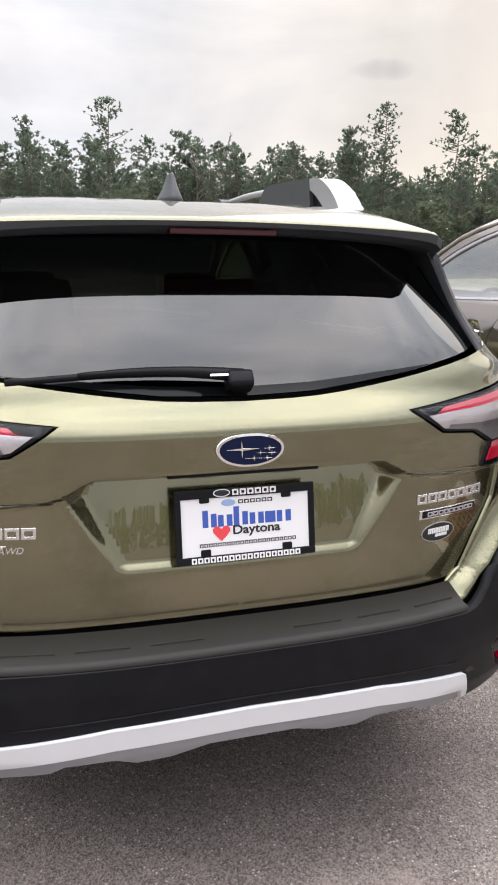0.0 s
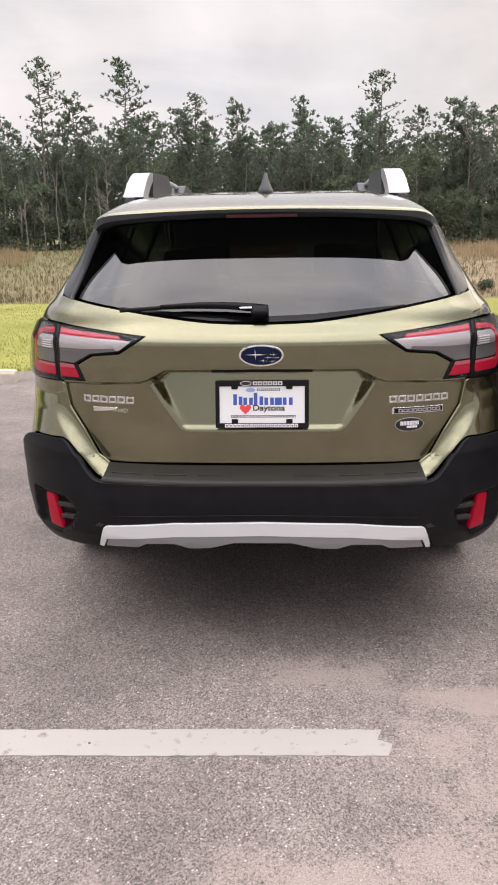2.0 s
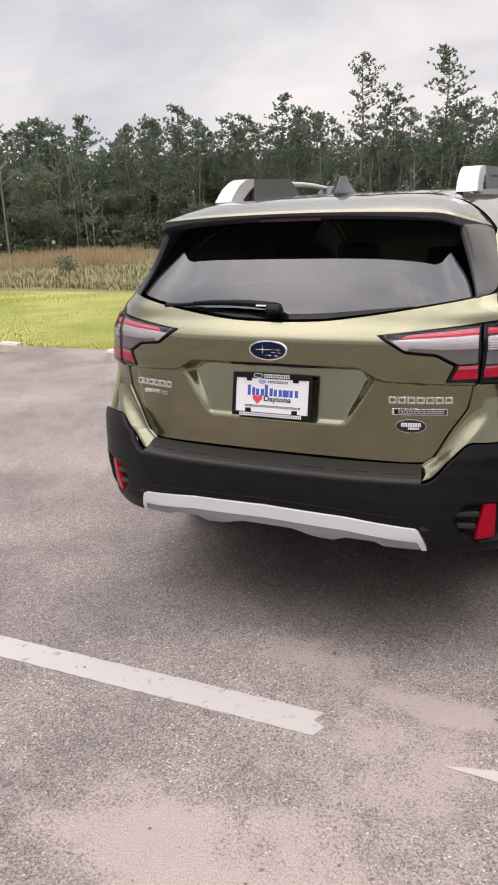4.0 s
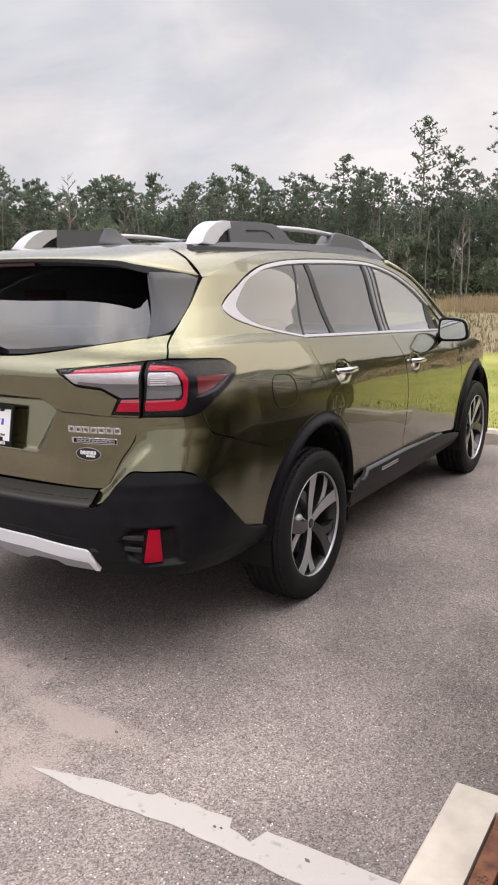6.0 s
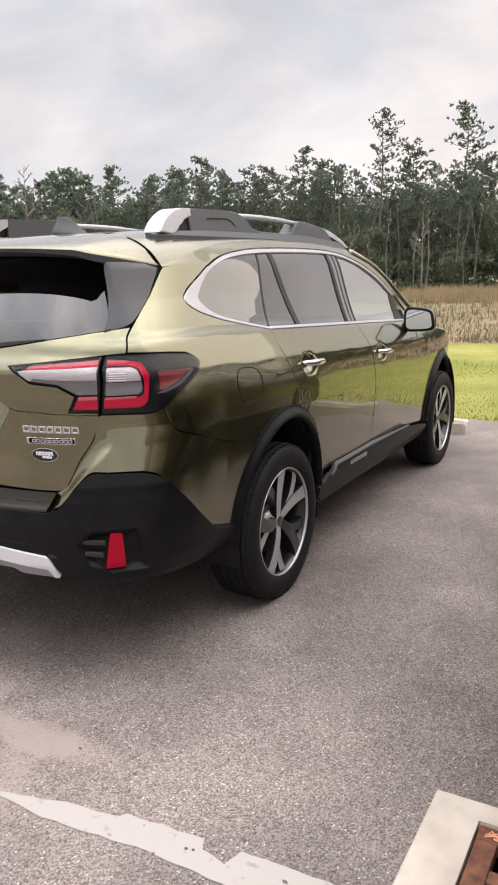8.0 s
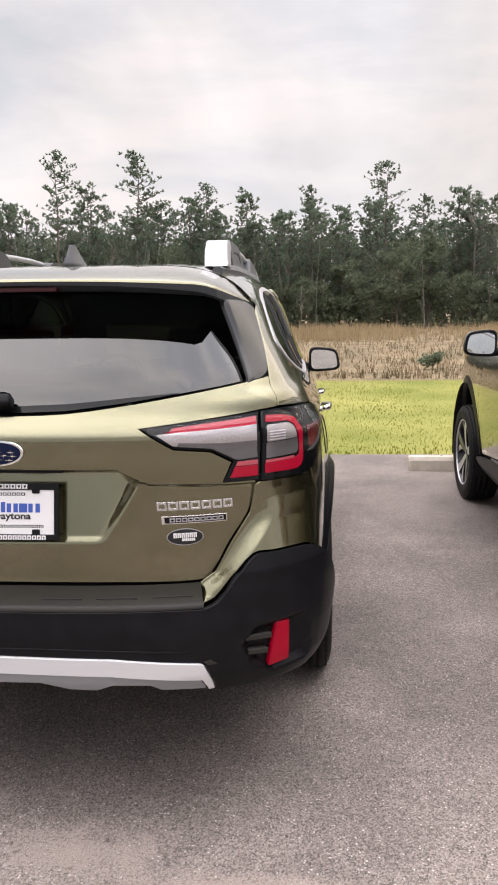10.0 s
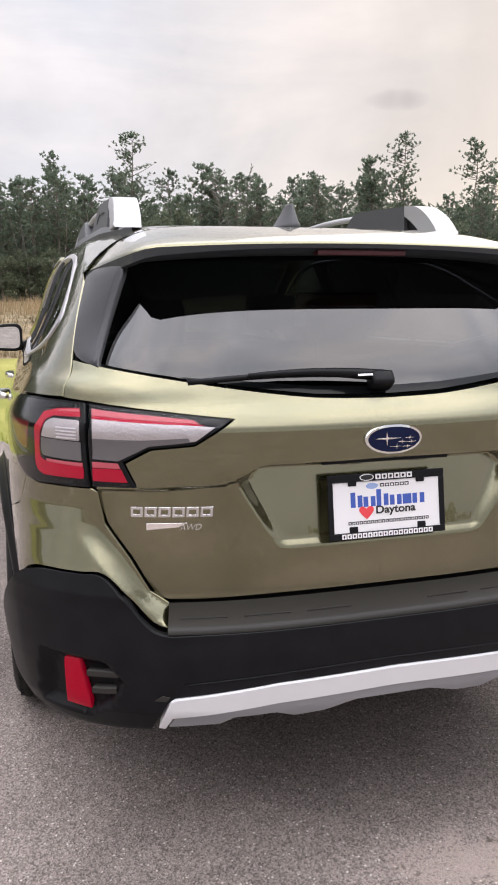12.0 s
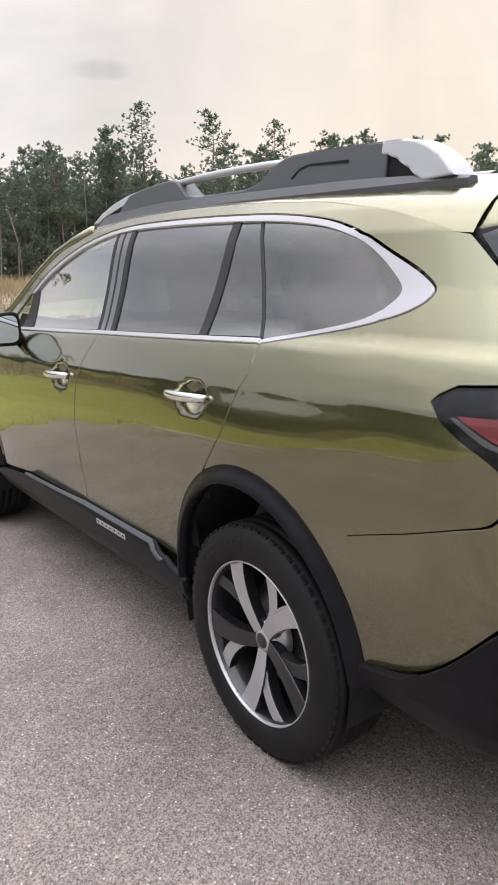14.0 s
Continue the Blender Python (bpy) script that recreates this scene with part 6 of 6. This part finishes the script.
        if main:
            letters_side = [(1.90 + 0.036 * k, 0.4475) for k in range(7)]
            for y_, zz in letters_side:
                panel("sill_bar", Y(*hollow(y_, y_ + 0.030, zz - 0.010, zz + 0.010, 0.0048)), SATIN, root, "bright badge bar on the sill", side, surface=sill_skin, off=0.0045, thick=0.003, cell=0.1)
        # handles in their cups
        for y0, zh in ((1.30, 1.050), (2.335, 1.005)):
            hd = empty("door_handle", pose(0, 0, 0))
            hd.parent = root
            rows = []
            for k in range(11):
                t = k / 10
                y = y0 + 0.005 + 0.235 * t
                h = 0.0155 * (1 - 0.35 * abs(2 * t - 1) ** 3)
                zc = zh - 0.010 * t
                bow = 0.034 * math.sin(math.pi * (0.04 + 0.92 * t)) ** 0.6
                bx = outline(at_y(y, zc)[0], zc)[0]
                rows.append([(g * (bx + bow + 0.011 * math.cos(6.2832 * j / 10)), y, zc + h * math.sin(6.2832 * j / 10)) for j in range(10)])
            part("grip", solid_loft(rows), CHROME, hd, "chrome door grip", True)
        # mirror
        mir = empty("door_mirror", pose(0, 0, 0))
        mir.parent = root
        mx, mz = (0.962, 1.150) if main else (1.01, 1.150)

        def mirror_ring(y, sx, sz, n=28, rake=0.10):
            ring = []
            for j in range(n):
                a = 6.2832 * j / n
                u, w = math.copysign(abs(math.cos(a)) ** 0.45, math.cos(a)), math.copysign(abs(math.sin(a)) ** 0.45, math.sin(a))
                ring.append((g * (mx + sx * u - 0.16 * sz * w * (u > 0)), y + rake * 0.3 * sx * u, mz + sz * w * (1 - 0.10 * u)))
            return ring

        part("mirror_housing", solid_loft([mirror_ring(*r) for r in ((2.992, 0.095, 0.074), (3.03, 0.097, 0.075), (3.09, 0.086, 0.063), (3.13, 0.06, 0.040), (3.145, 0.02, 0.012))]), paint, mir, "painted mirror cap", True)
        part("mirror_bezel", solid_loft([mirror_ring(*r) for r in ((2.984, 0.090, 0.069), (2.988, 0.0965, 0.0755), (3.004, 0.0965, 0.0755))]), PLASTIC, mir, "black bezel round the mirror glass")
        bm = bmesh.new()
        bm.faces.new([bm.verts.new((p[0], p[1], p[2])) for p in mirror_ring(2.9825, 0.082, 0.060)])
        part("mirror_glass", bm, MIRROR, mir, "mirror glass")
        part("mirror_stalk", tube([(g * 0.84, 3.06, 1.10), (g * 0.89, 3.06, 1.095), (g * 0.94, 3.05, 1.10)], [0.030, 0.026, 0.03], 10), PLASTIC, mir, "", True)
        # rear bumper's painted corner and its black cladding
        corner_poly = X((0.700, 0.984), (0.714, 0.990), (0.788, 0.988)) + Y((0.232, 0.985), (0.258, 0.988), (0.284, 0.999)) + Y(*flow([(0.299, 0.960), (0.3195, 0.924), (0.345, 0.9048), (0.411, 0.8848), (0.536, 0.8438), (0.56, 0.8363), (0.72, 0.7880)])) + Y(*[p for p in arch(REAR_AXLE, 0.450, 0.525, 147, 166, 6)]) \
            + Y(*flow([(0.690, 0.456), (0.58, 0.480), (0.50, 0.515), (0.44, 0.560), (0.39, 0.608), (0.34, 0.665), (0.295, 0.722), (0.262, 0.762), (0.235, 0.785), (0.205, 0.796)])) + X(*flow([(0.775, 0.799), (0.72, 0.800), (0.672, 0.797), (0.622, 0.742), (0.574, 0.678), (0.535, 0.662)])) + X((0.515, 0.663), (0.544, 0.709), (0.585, 0.737), (0.6325, 0.822), (0.686, 0.904))

        if not main:
            corner_poly = [(s, 0.660 + (z - 0.660) * 0.15) if 0.66 < z < 0.80 and outline(s, z)[1] < 0.33 else (s, z) for s, z in corner_poly]

        def corner_skin(s, z, off=0.0):
            x, y = outline(abs(s), z)
            seam = table([(0.660, 0.50), (0.706, 0.545), (0.737, 0.585), (0.822, 0.632), (0.904, 0.686), (0.985, 0.70)], z)
            edge = table([(0.660, 0.535), (0.678, 0.574), (0.742, 0.622), (0.797, 0.672), (0.90, 0.76)], z)
            q = max(0.0, min(1.0, (x - seam) / (edge - seam)))
            return skin(s, z, off + max(0.0, bumper_out(s, z) - 0.006) * q * q * (3 - 2 * q) * (0.52 + 0.48 * ease((x - 0.56) / 0.16)) * (1 - ease((y - 0.14) / 0.32)))

        panel("bumper_corner", corner_poly, paint, root, "", side, surface=corner_skin, cell=0.009)
        if g > 0:
            fl = rounded(Y((0.725, 1.095), (0.915, 1.075), (0.915, 0.945), (0.735, 0.945)), 0.075, 7)
            ring = [skin(a, b, 0.0002) for a, b in fl]
            part("fuel_door_gap", tube(ring + ring[:1], 0.0022, 5, False), GAP, root, "round shut line of the fuel door", True)

    # ---- rear bumper
    bumper = empty("rear_bumper", pose(0, 0, 0))
    bumper.parent = root
    top_line = X((0.0, 0.660), (0.46, 0.660)) + X(*flow([(0.536, 0.658), (0.576, 0.674), (0.624, 0.738), (0.674, 0.793), (0.72, 0.796), (0.775, 0.795)])) + Y(*flow([(0.203, 0.792), (0.233, 0.781), (0.260, 0.758), (0.293, 0.718), (0.338, 0.661), (0.388, 0.604), (0.438, 0.556), (0.498, 0.511), (0.58, 0.476), (0.690, 0.452)]))
    if not main:
        top_line = [(s, 0.656 + (z - 0.656) * 0.15) if z > 0.66 else (s, z) for s, z in top_line]
    bottom = Y((0.70, 0.40), (0.60, 0.392), (0.45, 0.388), (0.30, 0.388)) + X((0.80, 0.390), (0.70, 0.400), (0.585, 0.405), (0.545, 0.490), (0.530, 0.505), (0.30, 0.530), (0.0, 0.538))
    recess = X((0.628, 0.540), (0.668, 0.594), (0.79, 0.602), (0.800, 0.44), (0.71, 0.432), (0.655, 0.478))

    def inside_recess(s, z):
        d = 1e9
        for (ax_, ay_), (bx_, by_) in zip(recess, recess[1:] + recess[:1]):
            c = (bx_ - ax_) * (z - ay_) - (by_ - ay_) * (s - ax_)
            d = min(d, -c / math.hypot(bx_ - ax_, by_ - ay_))
        return d

    def bumper_pressed(s, z, off=0.0):
        d = inside_recess(abs(s), z)
        return skin(s, z, off + bumper_out(abs(s), z) - 0.030 * max(0.0, min(1.0, d / 0.022)))

    half_b = top_line + bottom
    whole_b = half_b + [(-s, z) for s, z in reversed(half_b[1:-1])]
    panel("bumper_cover", whole_b, PLASTIC, bumper, "black grained bumper cover", surface=bumper_pressed, cell=0.014, thick=0.03)
    rows = []
    for k in range(33):
        s = -0.53 + 1.06 * k / 32
        a, b, c = skin(s, 0.661, 0.070), skin(s, 0.676, 0.056), skin(s, 0.711, 0.004)
        rows.append([a, (a[0], a[1], a[2] + 0.012), b, c, (c[0], c[1] + 0.01, c[2] - 0.01)])
    loft_strip("scuff_pad", rows, PAD_BLACK, bumper, "dark grey textured step pad")
    for k in range(-3, 4):
        if k:
            a, b = skin(0.15 * k - 0.055, 0.688, 0.040), skin(0.15 * k + 0.055, 0.688, 0.040)
            part("pad_rib", tube([a, b], 0.0022, 6), PAD_BLACK, bumper)
    sk_o = X((0.0, 0.534), (0.30, 0.527), (0.525, 0.502), (0.538, 0.497), (0.566, 0.418), (0.552, 0.416), (0.535, 0.452), (0.30, 0.478), (0.0, 0.486))
    panel("skid_trim", sk_o + [(-s, z) for s, z in reversed(sk_o[1:-1])], SILVER, bumper, "bright silver skid trim", surface=bumper_skin, off=0.008, thick=0.03, cell=0.03)
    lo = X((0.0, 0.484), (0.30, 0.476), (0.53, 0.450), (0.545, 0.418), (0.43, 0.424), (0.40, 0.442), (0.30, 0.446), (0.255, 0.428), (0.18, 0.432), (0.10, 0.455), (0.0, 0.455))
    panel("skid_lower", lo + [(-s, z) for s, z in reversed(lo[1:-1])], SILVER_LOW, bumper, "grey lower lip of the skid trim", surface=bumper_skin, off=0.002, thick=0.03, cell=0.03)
    part("bumper_crease", tube([bumper_skin(s_, 0.560 - 0.02 * (s_ / 0.5) ** 2, 0.0005) for s_ in [-0.5 + 0.05 * k for k in range(21)]], 0.0022, 6), PLASTIC, bumper, "", True)
    rf = X((0.722, 0.587), (0.750, 0.583), (0.752, 0.458), (0.704, 0.453))
    panel("reflector", rf if main else X((0.735, 0.50), (0.80, 0.50), (0.80, 0.47), (0.735, 0.47)), REFLECTOR, bumper, "red reflector", BOTH, surface=bumper_skin, off=-0.010, thick=0.02, cell=0.03)
    for zc, a, b in ((0.556, 0.635, 0.708), (0.510, 0.652, 0.700)):
        sl = X((a, zc - 0.005), (b, zc - 0.012), (b, zc + 0.002), (a, zc + 0.008))
        panel("vent_slat", sl, PAD_BLACK, bumper, "", BOTH, surface=bumper_skin, off=-0.010, thick=0.02, cell=0.05)
    panel("bumper_notch", X((0.572, 0.498), (0.555, 0.512), (0.540, 0.507), (0.548, 0.496)), PAD_BLACK, bumper, "", BOTH, surface=bumper_skin, off=0.002, thick=0.01, cell=0.05)

    # ---- roof, rails, aerial
    rows = []
    for k in range(41):
        y = 0.56 + (2.72 - 0.56) * k / 40
        ze, zc = roof_edge(max(0.60, y)), roof_top(y)
        xe = half_width(y, ze) + 0.001
        rows.append([(xe * t, y, ze + (zc - ze) * (1 - abs(t) ** ROOF_POWER)) for t in (math.sin(math.pi / 2 * (j / 16 - 1)) for j in range(33))])
    loft_strip("roof", rows, paint, root, "smooth painted roof")
    rows = []
    for k in range(13):
        y = 2.72 + (3.50 - 2.72) * k / 12
        ze, zc = roof_edge(y), roof_top(y)
        xe = half_width(y, ze) - 0.03
        rows.append([(xe * t, y + 0.10 * (1 - t * t), ze + (zc - ze) * (1 - abs(t) ** 2.4)) for t in (j / 10 - 1 for j in range(21))])
    loft_strip("windscreen", rows, CLEAR_GLASS, root, "clear windscreen")
    for g in BOTH:
        pts = [(g * (half_width(y, roof_edge(y)) - 0.012), y, roof_edge(y) + 0.004) for y in (2.6, 2.75, 2.9, 3.05, 3.2, 3.35, 3.5)]
        part("pillar", tube(pts, 0.022, 10), paint, root, "", True)
    rows = []
    for k in range(15):
        y = 3.40 + 1.20 * k / 14
        ze = table([(3.4, 1.075), (3.95, 1.02), (4.35, 0.95), (4.6, 0.84)], y)
        xe = half_width(y, ze) + 0.001
        rows.append([(xe * t, y + 0.10 * (1 - t * t), ze + 0.06 * (1 - abs(t) ** 2.5)) for t in (j / 10 - 1 for j in range(21))])
    loft_strip("bonnet", rows, paint, root)
    rows = [[(x, 4.62 + 0.14 * (1 - (x / 0.8) ** 2) - 0.03 * (z < 0.4), z) for x in [-0.66 + 0.066 * j for j in range(21)]] for z in (0.28, 0.45, 0.65, 0.80, 0.90)]
    loft_strip("front_bumper", rows, PLASTIC, root, "black front bumper")
    for g in BOTH:
        rail = empty("roof_rail", pose(0, 0, 0))
        rail.parent = root
        roof_z = lambda y, x: roof_edge(y) + (roof_top(y) - roof_edge(y)) * (1 - (x / half_width(y, roof_edge(y))) ** ROOF_POWER)
        rx = lambda y: 0.555 + 0.022 * math.sin(math.pi * min(1.0, max(0.0, (y - 0.7) / 2.0)))

        def shaped(name, line, mat, label="", inset=0.0, wide=0.085):
            """A rail piece by its side outline, leaning inwards as it rises."""
            def place(u, w, d):
                lean = 0.16 * (w - 1.60)
                return g * (0.578 - inset - lean - (wide - d) * (1 - 1.0 * (w - 1.60))), u * 1.028 + 0.03, w + 0.007
            bm = prism(line, wide, 0.006, place)
            return part(name, bm, mat, rail, label)

        rows = []
        for k in range(31):
            y = 0.675 + 2.065 * k / 30
            zb = roof_z(y, 0.60)
            top_b = table([(0.575, 1.606), (0.66, 1.620), (0.75, 1.626), (1.0, 1.636), (2.0, 1.646), (2.45, 1.625), (2.645, 1.590)], (y - 0.03) / 1.028) + 0.007
            low_b = table([(0.618, 1.604), (0.75, 1.606), (0.95, 1.606), (1.6, 1.612), (2.2, 1.604), (2.74, 1.572)], y)
            w = 0.050 * min(1.0, 0.25 + k / 5, 0.4 + (30 - k) / 4)
            rows.append([(g * (0.536 - w), y, zb - 0.03), (g * (0.546 + w), y, max(zb - 0.03, low_b - 0.012)), (g * (0.548 + w), y, low_b + 0.010), (g * (0.536 + w * 0.9), y, top_b), (g * (0.536 - w * 0.8), y, top_b)])
        bm = solid_loft(rows)
        part("rail_base", bm, RAIL_GREY, rail, "dark grey rail base")
        bright = RAIL_SILVER if main else RAIL_GREY
        shaped("rail_end", flow([(0.660, 1.618), (0.684, 1.648), (0.715, 1.674), (0.748, 1.695), (0.796, 1.715), (0.845, 1.722), (0.905, 1.724)], 3) + [(0.905, 1.690)] + flow([(0.878, 1.687), (0.845, 1.672), (0.805, 1.648), (0.770, 1.622)], 3) + [(0.755, 1.612)], bright, "rear end of the rail")
        shaped("rail_pocket", [(0.750, 1.610), (0.812, 1.652), (0.850, 1.676), (0.895, 1.694), (0.895, 1.610)], PLASTIC, "dark pocket in the rail end", 0.012, 0.060)
        shaped("rail_foot", [(0.885, 1.600), (0.885, 1.724), (0.99, 1.727), (1.15, 1.732), (1.27, 1.733), (1.305, 1.729), (1.345, 1.716), (1.388, 1.690), (1.432, 1.665), (1.50, 1.652), (1.80, 1.650), (1.865, 1.662), (1.905, 1.690), (1.94, 1.716), (1.975, 1.724), (2.05, 1.722), (2.22, 1.707), (2.30, 1.694), (2.36, 1.655), (2.40, 1.610), (1.7, 1.615)], RAIL_GREY, "dark grey rail feet joined by a low bridge", 0.0015)
        shaped("rail_crease", [(1.02, 1.690), (1.19, 1.699), (1.235, 1.690), (1.27, 1.662), (1.262, 1.660), (1.228, 1.684), (1.185, 1.692), (1.02, 1.686)], PLASTIC, "", -0.001, 0.02)
        pts = [(g * 0.532, y, z) for y, z in ((1.33, 1.721), (1.48, 1.726), (1.65, 1.7285), (1.84, 1.727), (2.05, 1.718))]
        part("rail_bar", tube(pts, 0.0125, 8), bright, rail, "bright bar of the rail", True)
        shaped("rail_end", [(2.25, 1.704), (2.34, 1.692), (2.45, 1.668), (2.55, 1.636), (2.635, 1.594), (2.58, 1.594), (2.50, 1.622), (2.42, 1.642), (2.34, 1.660), (2.28, 1.672)], bright, "front end of the rail", 0.003, 0.07)
    rows = []
    for t in (0.0, 0.2, 0.4, 0.6, 0.8, 0.93, 1.0):
        y0 = 0.715 + 0.045 * t ** 1.3
        y1 = 1.00 - 0.165 * t ** 0.8
        w = 0.040 * (1 - t) ** 1.6 + 0.009
        zb = roof_top(0.85) - 0.012 + 0.080 * t
        rows.append([(w * math.sin(a) * (0.55 + 0.45 * math.cos(a / 2) ** 2), (y0 + y1) / 2 - (y1 - y0) / 2 * math.cos(a), zb) for a in (6.2832 * j / 16 for j in range(16))])
    part("aerial_fin", solid_loft(rows), RAIL_GREY if main else PLASTIC, root, "dark grey shark fin aerial", True)

    # ---- wheels
    for g in BOTH:
        build_wheel(root, 0.934, REAR_AXLE - 0.035, g, (14 if g > 0 else 33) if main else 0, fit)
        build_wheel(root, 0.906, FRONT_AXLE, g, 50 if main else 0, fit)

    # ---- cabin, seen dimly through the glass
    for x in (-0.38, 0.38):
        for y, front in ((2.35, True), (1.45, False)):
            seat = empty("seat", pose(x, y, 0))
            seat.parent = root
            part("seat_cushion", box_mesh((-0.25, -0.02, 0.50), (0.25, 0.50, 0.68), 0.05), SEAT, seat, "", True)
            part("seat_back", box_mesh((-0.24, -0.14, 0.62), (0.24, 0.0, 1.18), 0.06, Matrix.Translation((0, 0, 0)) @ Matrix.Rotation(radians(12), 4, "X") @ Matrix.Translation((0, 0.12, 0))), SEAT, seat, "", True)
            part("headrest", box_mesh((-0.13, -0.20, 1.22), (0.13, -0.11, 1.40), 0.04), SEAT, seat, "", True)
    part("floor_pan", box_mesh((-0.74, 0.30, 0.40), (0.74, 3.4, 0.48)), SEAT, root)
    part("luggage_cover", box_mesh((-0.62, 0.42, 1.00), (0.62, 1.22, 1.02), 0.008), SEAT, root, "dark luggage area")
    part("dashboard", box_mesh((-0.72, 2.95, 0.75), (0.72, 3.45, 1.09), 0.08), PLASTIC, root, "", True)
    sw = [(-0.38 + 0.185 * math.cos(6.2832 * k / 28), 2.90 + 0.07 * math.sin(6.2832 * k / 28), 1.02 + 0.172 * math.sin(6.2832 * k / 28)) for k in range(29)]
    part("steering_wheel", tube(sw, 0.014, 8), PLASTIC, root, "black steering wheel", True)
    part("headlining", box_mesh((-0.56, 0.75, 1.575), (0.56, 2.6, 1.585)), LINING, root, "pale grey headlining")


olive_car = empty("estate_car", pose(0, 0, 0, 0, 0, 0.3))
build_car(olive_car, OLIVE)
tagged(olive_car, "olive green metallic estate car with black cladding and roof rails", "car")

# a larger car: the same lines, longer and taller, on wheels that stay round
COARSE[0] = 1.7
BULGE[0] = 0.45
brown_car = empty("large_car", pose(2.985, -0.34, 0, 0, 0, 0.3))
build_car(brown_car, BROWN, main=False, fit=(1.0, 0.914, 0.945))
brown_car.scale = (1.02, 1.115, 1.08)
tagged(brown_car, "brown-grey metallic car parked beside the green one", "car")
